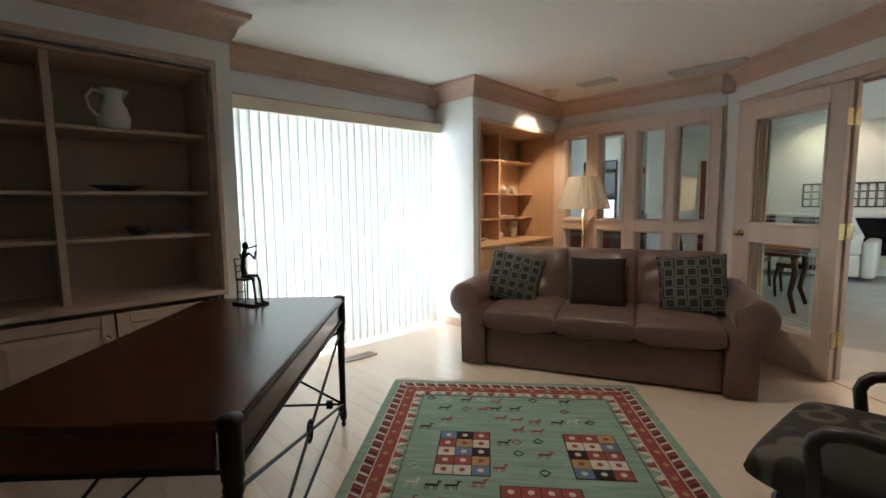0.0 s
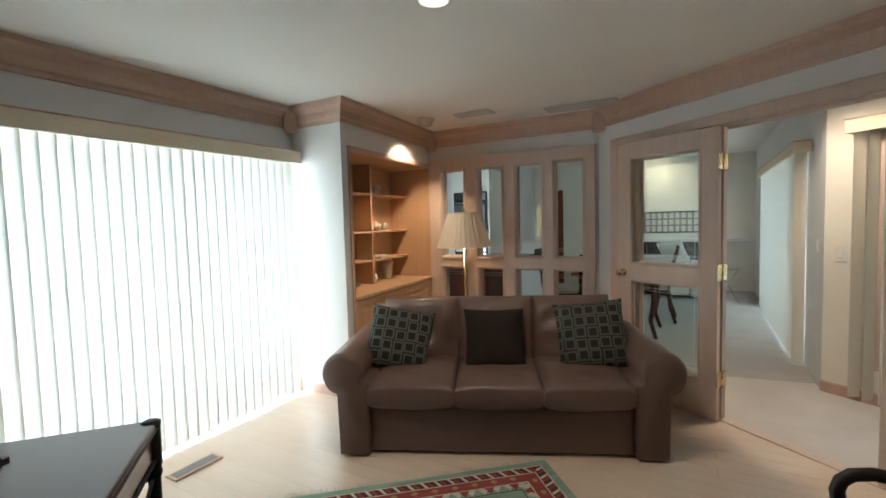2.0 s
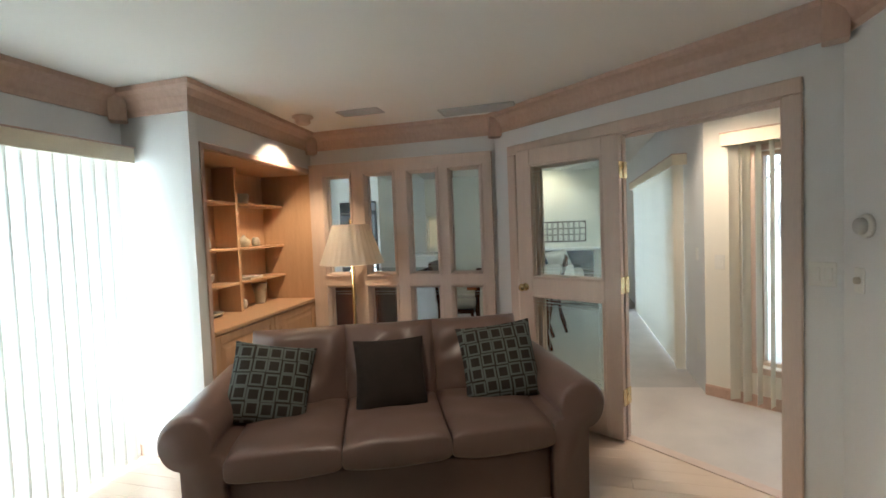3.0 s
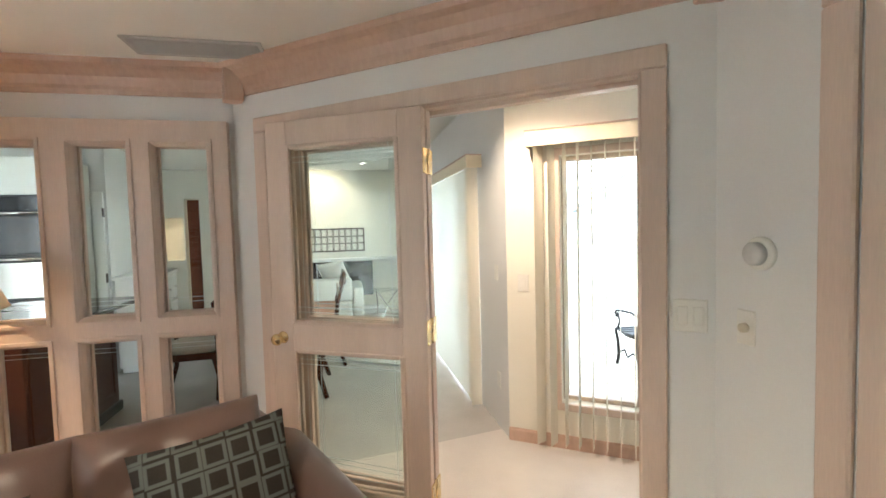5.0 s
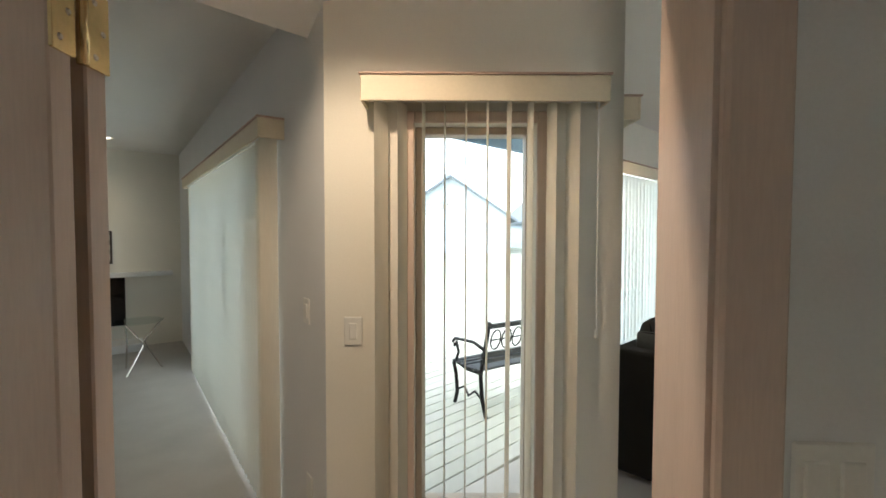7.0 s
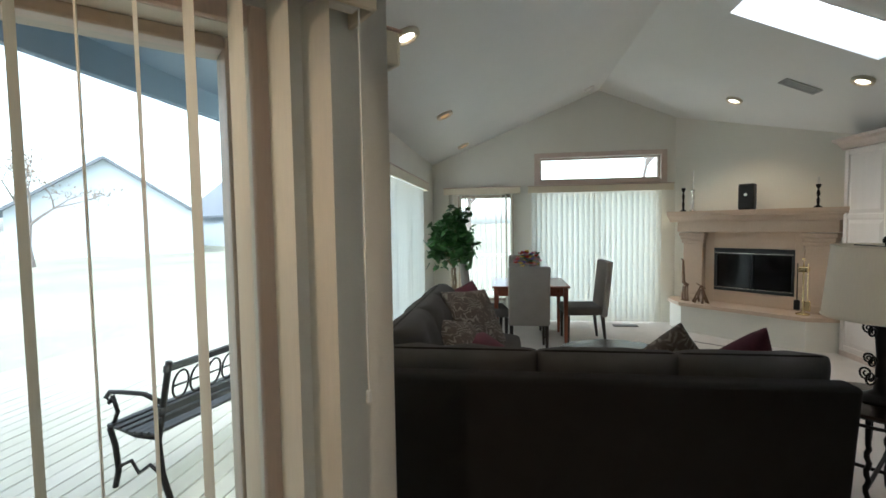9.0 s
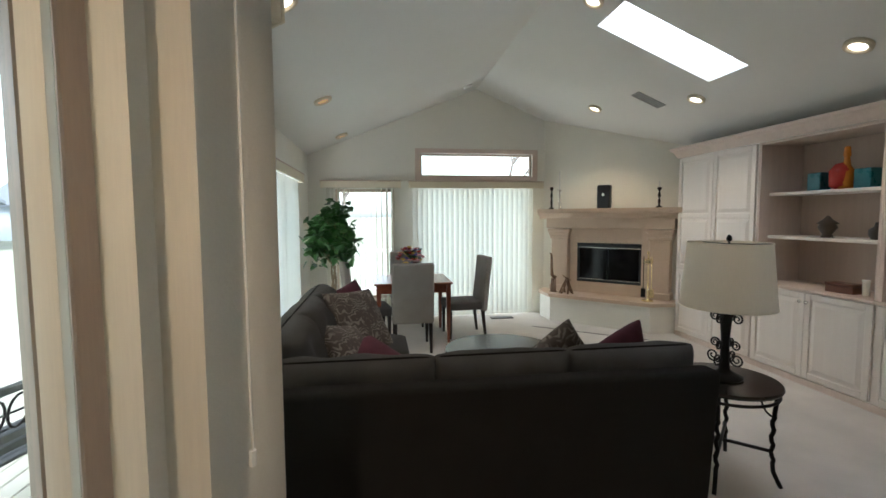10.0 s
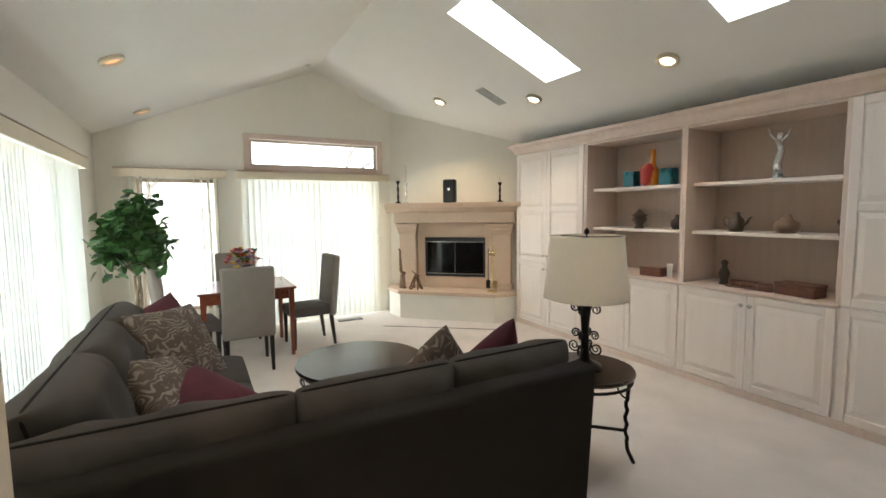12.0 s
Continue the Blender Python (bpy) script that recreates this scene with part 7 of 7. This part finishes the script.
# flowers on the dining table
fl = thing("flower_arrangement", pose(6.62, 3.65, 0.75), "tall glass bowl of red, pink and yellow flowers", "flowers")
bm = B()
lathe(bm, [(0.06, 0), (0.065, 0.01), (0.03, 0.03), (0.04, 0.08), (0.075, 0.16), (0.10, 0.21), (0.095, 0.21), (0.06, 0.15)], 20)
part("bowl", bm, CRYSTAL, fl, smooth=True)
rf = random.Random(5)
for name, mat in (("red_bloom", shader("red_petal", (0.62, 0.06, 0.04), 0.7)), ("pink_bloom", shader("pink_petal", (0.78, 0.33, 0.36), 0.7)), ("yellow_bloom", shader("yellow_petal", (0.78, 0.52, 0.08), 0.7)), ("violet_bloom", shader("violet_petal", (0.20, 0.14, 0.45), 0.7)), ("leaf", LEAF)):
    for k in range(10):
        bm = B()
        a, r = rf.uniform(0, 6.28), rf.uniform(0.02, 0.18)
        c = Vector((r * math.cos(a), r * math.sin(a), 0.24 + rf.uniform(0, 0.16) - r * 0.2))
        for i in range(7):
            t = i * 0.9 + rf.uniform(0, 0.4)
            m = Matrix.Translation(c) @ Euler((rf.uniform(0.2, 0.9), 0, t)).to_matrix().to_4x4()
            bm.faces.new([bm.verts.new(m @ Vector(q)) for q in ((-0.006, 0, 0), (0.006, 0, 0), (0.018, 0.035, 0.006), (0, 0.046, 0.0), (-0.018, 0.035, 0.006))])
        part(name, bm, mat, fl)

# ---- outdoors ----
bm = B()
GRASS = shader("thin_lawn", (0.30, 0.34, 0.23), 0.95, vary=0.3, scale=0.25, grain=9, bump=0.3, second=(0.50, 0.46, 0.39))
prism(bm, [(-1500, -1500), (1500, -1500), (1500, 1500), (-1500, 1500)], -0.9, -0.30)
tagged(part("ground", bm, GRASS), "pale winter lawn", kind="structure")
DECKWOOD = shader("weathered_deck", (0.60, 0.56, 0.51), 0.8, vary=0.3, scale=2, grain=30, bump=0.3, stretch=(0.4, 6, 6), second=(0.46, 0.45, 0.36), island=0.3)
deck = thing("deck", pose(0, 0, 0), "weathered grey timber deck with mossy boards", "deck", kind="structure")
bm = B()
box(bm, 1.35, 9.8, 5.35, 9.8, -0.28, -0.155)
part("deck_joists", bm, DECKWOOD, deck)
bm = B()
box(bm, -4.2, 4.2, -0.068, 0.068, -0.035, 0.0, 0.004)
board = part("board", bm, DECKWOOD, deck)
board.matrix_basis = pose(5.6, 5.45, -0.12)
for k in range(1, 30):
    again(board, pose(5.6, 5.45 + k * 0.145, -0.12 + random.uniform(-0.002, 0.002)), deck)
SIDING = shader("blue_grey_siding", (0.20, 0.27, 0.35), 0.7, vary=0.12, scale=3, grain=60, bump=0.15, stretch=(0.5, 0.5, 6))
sid = thing("siding", along(CORNER, RET_B), "blue-grey lapped siding on the outer wall", "siding", kind="structure")
bm = B()
v = box(bm, 0.21, 0.285, 0.142, 0.165, 0, 0.125)
for q in v:
    if q.co.y > 0.15 and q.co.z > 0.1:
        q.co.y = 0.148
lap = part("siding_board", bm, SIDING, sid)
lap.matrix_basis = pose(0, 0, -0.2)
for k in range(1, 24):
    again(lap, pose(0, 0, -0.2 + k * 0.118), sid)
bm = B()
box(bm, 1.75, 8.3, 5.62, 5.66, 2.16, 2.34, 0.004)
box(bm, 1.95, 8.3, 5.22, 5.62, 2.30, 2.33)
tagged(part("eave", bm, SIDING), "blue-grey painted fascia and soffit", "eave", kind="structure")
bench = thing("garden_bench", pose(3.05, 6.02, -0.12, 0, 0, -12), "black cast-iron garden bench with slatted seat on the deck", "bench")
SLATS = shader("dark_slat", (0.025, 0.025, 0.027), 0.6, vary=0.3, scale=4, grain=60, bump=0.2)
for x in (0.0, 1.20):
    bm = B()
    tube(bm, [(x, 0.42, 0.0), (x, 0.38, 0.12), (x, 0.40, 0.28), (x, 0.44, 0.38), (x, 0.40, 0.42)], 0.018, 8)
    tube(bm, [(x, -0.06, 0.0), (x, 0.0, 0.16), (x, 0.02, 0.36), (x, -0.02, 0.52), (x, -0.10, 0.86)], 0.019, 8)
    tube(bm, [(x, 0.02, 0.38), (x, 0.20, 0.37), (x, 0.42, 0.41)], 0.016, 8)
    tube(bm, [(x, -0.04, 0.60), (x, 0.12, 0.64), (x, 0.30, 0.63), (x, 0.42, 0.62), (x, 0.46, 0.58), (x, 0.43, 0.55), (x, 0.40, 0.58)], 0.015, 8)
    tube(bm, [(x, 0.40, 0.42), (x, 0.36, 0.50), (x, 0.40, 0.60)], 0.013, 8)
    tube(bm, [(x, 0.38, 0.14), (x, 0.26, 0.20), (x, 0.20, 0.13), (x, 0.10, 0.20), (x, 0.0, 0.15)], 0.011, 8)
    part("end_frame", bm, IRON, bench, "scrolled cast-iron end", True)
for k in range(7):
    bm = B()
    box(bm, -0.03, 1.23, -0.024, 0.024, 0, 0.02, 0.004)
    s = part("slat", bm, SLATS, bench)
    s.matrix_basis = pose(0, 0.03 + k * 0.062, 0.385 + 0.006 * abs(k - 3))
for z, y in ((0.50, -0.02), (0.56, -0.035), (0.82, -0.095)):
    bm = B()
    box(bm, -0.03, 1.23, -0.012, 0.012, -0.022, 0.022, 0.004)
    s = part("back_slat", bm, SLATS, bench)
    s.matrix_basis = pose(0, y, z, 12, 0, 0)
bm = B()
for i in range(9):
    cx = 0.10 + i * 0.125
    tube(bm, [(cx + 0.055 * math.cos(t), -0.065 - 0.02 * math.sin(t), 0.69 + 0.09 * math.sin(t)) for t in (2 * math.pi * k / 14 for k in range(14))], 0.007, 6, closed=True)
    tube(bm, [(cx - 0.055, -0.065, 0.69), (cx + 0.055, -0.065, 0.69)], 0.006, 6)
part("back_panel", bm, IRON, bench, "pierced iron back panel", True)

HOUSE_WALL = shader("pale_clapboard", (0.60, 0.66, 0.72), 0.8, vary=0.08, scale=1, grain=8, bump=0.1, stretch=(0.2, 0.2, 6))
HOUSE_ROOF = shader("grey_shingles", (0.22, 0.24, 0.27), 0.9, vary=0.2, scale=2, grain=10, bump=0.2)


def house(x, y, turn, w, d, h, rise, label):
    ob = thing("house", pose(x, y, -0.3, 0, 0, turn), label, "house", "houses across the lawn")
    bm = B()
    box(bm, -w / 2, w / 2, -d / 2, d / 2, 0, h)
    for sx in (-1, 1):
        vs = [bm.verts.new(p) for p in ((sx * w / 2, -d / 2, h), (sx * w / 2, d / 2, h), (sx * w / 2, 0, h + rise))]
        bm.faces.new(vs if sx > 0 else vs[::-1])
    part("wall", bm, HOUSE_WALL, ob)
    bm = B()
    for s in (-1, 1):
        e = 0.5
        k = rise / (d / 2)
        vs = [bm.verts.new(p) for p in ((-w / 2 - e, 0, h + rise), (w / 2 + e, 0, h + rise), (w / 2 + e, s * (d / 2 + e), h - e * k), (-w / 2 - e, s * (d / 2 + e), h - e * k))]
        vt = [bm.verts.new(q.co + Vector((0, 0, 0.2))) for q in vs]
        bm.faces.new(vs)
        bm.faces.new(vt)
        for i in range(4):
            bm.faces.new((vs[i], vs[(i + 1) % 4], vt[(i + 1) % 4], vt[i]))
    roof = part("roof", bm, HOUSE_ROOF, ob)
    bm = B()
    box(bm, -w * 0.2 - 0.4, -w * 0.2 + 0.4, 0.4, 1.2, h + rise * 0.4, h + rise + 0.8)
    part("chimney", bm, HOUSE_WALL, roof)
    for i in range(4):
        bm = B()
        cx = -w / 2 + (i + 0.5) * w / 4
        box(bm, cx - 0.5, cx + 0.5, -d / 2 - 0.06, -d / 2 + 0.02, 0.9, 2.1)
        wn_ = part("window", bm, FRAME_WHITE, ob)
        bm = B()
        box(bm, cx - 0.42, cx + 0.42, -d / 2 - 0.08, -d / 2 - 0.05, 0.98, 2.02)
        part("pane", bm, BLACK_GLASS, wn_)
    return ob


house(33, 35, 42, 15, 10, 3.0, 3.4, "pale blue-grey clapboard house with a gabled roof")
house(46, 30, 60, 13, 9, 3.2, 3.8, "pale grey clapboard house farther off")
house(14, 48, 12, 16, 10, 3.0, 3.6, "long pale clapboard house beyond the lawn")
TWIG = shader("bare_bark", (0.30, 0.26, 0.24), 0.9, vary=0.3)
BUDS = shader("early_leaves", (0.22, 0.20, 0.12), 0.8, vary=0.4, second=(0.30, 0.20, 0.17))


def bare_tree(x, y, h, seed, label):
    ob = thing("tree", pose(x, y, -0.3), label, "tree", "trees across the lawn")
    r = random.Random(seed)
    bm, ends = B(), []

    def grow(p, d, ln, rad, depth):
        q = p + d * ln
        tube(bm, [p, (p + q) / 2 + Vector((r.gauss(0, .04), r.gauss(0, .04), 0)) * ln, q], rad, 5, rad * 0.6)
        if depth == 0:
            ends.append(q)
            return
        for _ in range(3):
            nd = (d + Vector((r.gauss(0, .5), r.gauss(0, .5), r.gauss(0.1, .3)))).normalized()
            grow(q, nd, ln * r.uniform(0.6, 0.8), rad * 0.55, depth - 1)

    grow(Vector((0, 0, 0)), Vector((0, 0, 1)), h * 0.3, h * 0.02, 4)
    part("trunk", bm, TWIG, ob)
    bm = B()
    for e in ends:
        for _ in range(5):
            q = e + Vector((r.gauss(0, .3), r.gauss(0, .3), r.gauss(0, .3)))
            m = Matrix.Translation(q) @ Euler((r.uniform(0, 3), r.uniform(0, 3), r.uniform(0, 6))).to_matrix().to_4x4()
            s = r.uniform(0.05, 0.11)
            bm.faces.new([bm.verts.new(m @ Vector(c)) for c in ((0, 0, 0), (s, s * 0.4, 0.01), (2 * s, 0, 0), (s, -s * 0.4, 0.01))])
    part("crown", bm, BUDS, ob, "sparse early buds")


for i, (x, y, h) in enumerate(((12, 26, 8), (20, 27, 7), (24, 16, 9), (28, 6, 10), (26, -3, 9), (33, 12, 11), (22, 40, 9), (-16, 6, 9), (-18, -2, 10))):
    bare_tree(x, y, h, i + 11, "bare spring tree with thin branches across the lawn")
# deck rail outside the far windows
rail = thing("deck_railing", pose(10.6, 0, -0.12), "white deck railing outside the living room", "railing")
bm = B()
box(bm, -0.03, 0.03, 0.0, 6.0, 0.92, 0.97, 0.004)
box(bm, -0.02, 0.02, 0.0, 6.0, 0.10, 0.14, 0.004)
part("rail", bm, WHITE_PLASTIC, rail)
bm = B()
box(bm, -0.015, 0.015, -0.015, 0.015, 0.12, 0.93)
bal = part("baluster", bm, WHITE_PLASTIC, rail)
bal.matrix_basis = pose(0, 0.06, 0)
for k in range(1, 50):
    again(bal, pose(0, 0.06 + k * 0.12, 0), rail)
bm = B()
box(bm, 7.95, 10.7, -1.0, 6.5, -0.28, -0.12, 0.01)
tagged(part("deck_east", bm, DECKWOOD), "weathered deck outside the far wall", kind="structure")

# ---- floor planks of the study ----
rp = random.Random(2)
plank_meshes = {}
y = SOUTH - 0.05
row = 0
count = 0
while y < 4.98:
    x, east = -3.0, 1.2
    while x < east - 0.01:
        ln = rp.choice((0.4, 0.8, 1.2, 1.6)) if x < -2.99 else rp.choice((1.2, 1.6, 2.0))
        ln = round(min(ln, east - x), 1)
        if count < 300:
            if ln not in plank_meshes:
                bm = B()
                box(bm, 0.0004, ln - 0.0004, 0.0004, 0.1096, -0.011, 0.0, 0.0007)
                first = part("plank", bm, PLANK, floor_study)
                plank_meshes[ln] = first
                ob = first
            else:
                ob = again(plank_meshes[ln], Matrix.Identity(4), floor_study)
            ob.matrix_basis = pose(x, y, -0.0015)
            count += 1
        x += ln
    y += 0.11
    row += 1
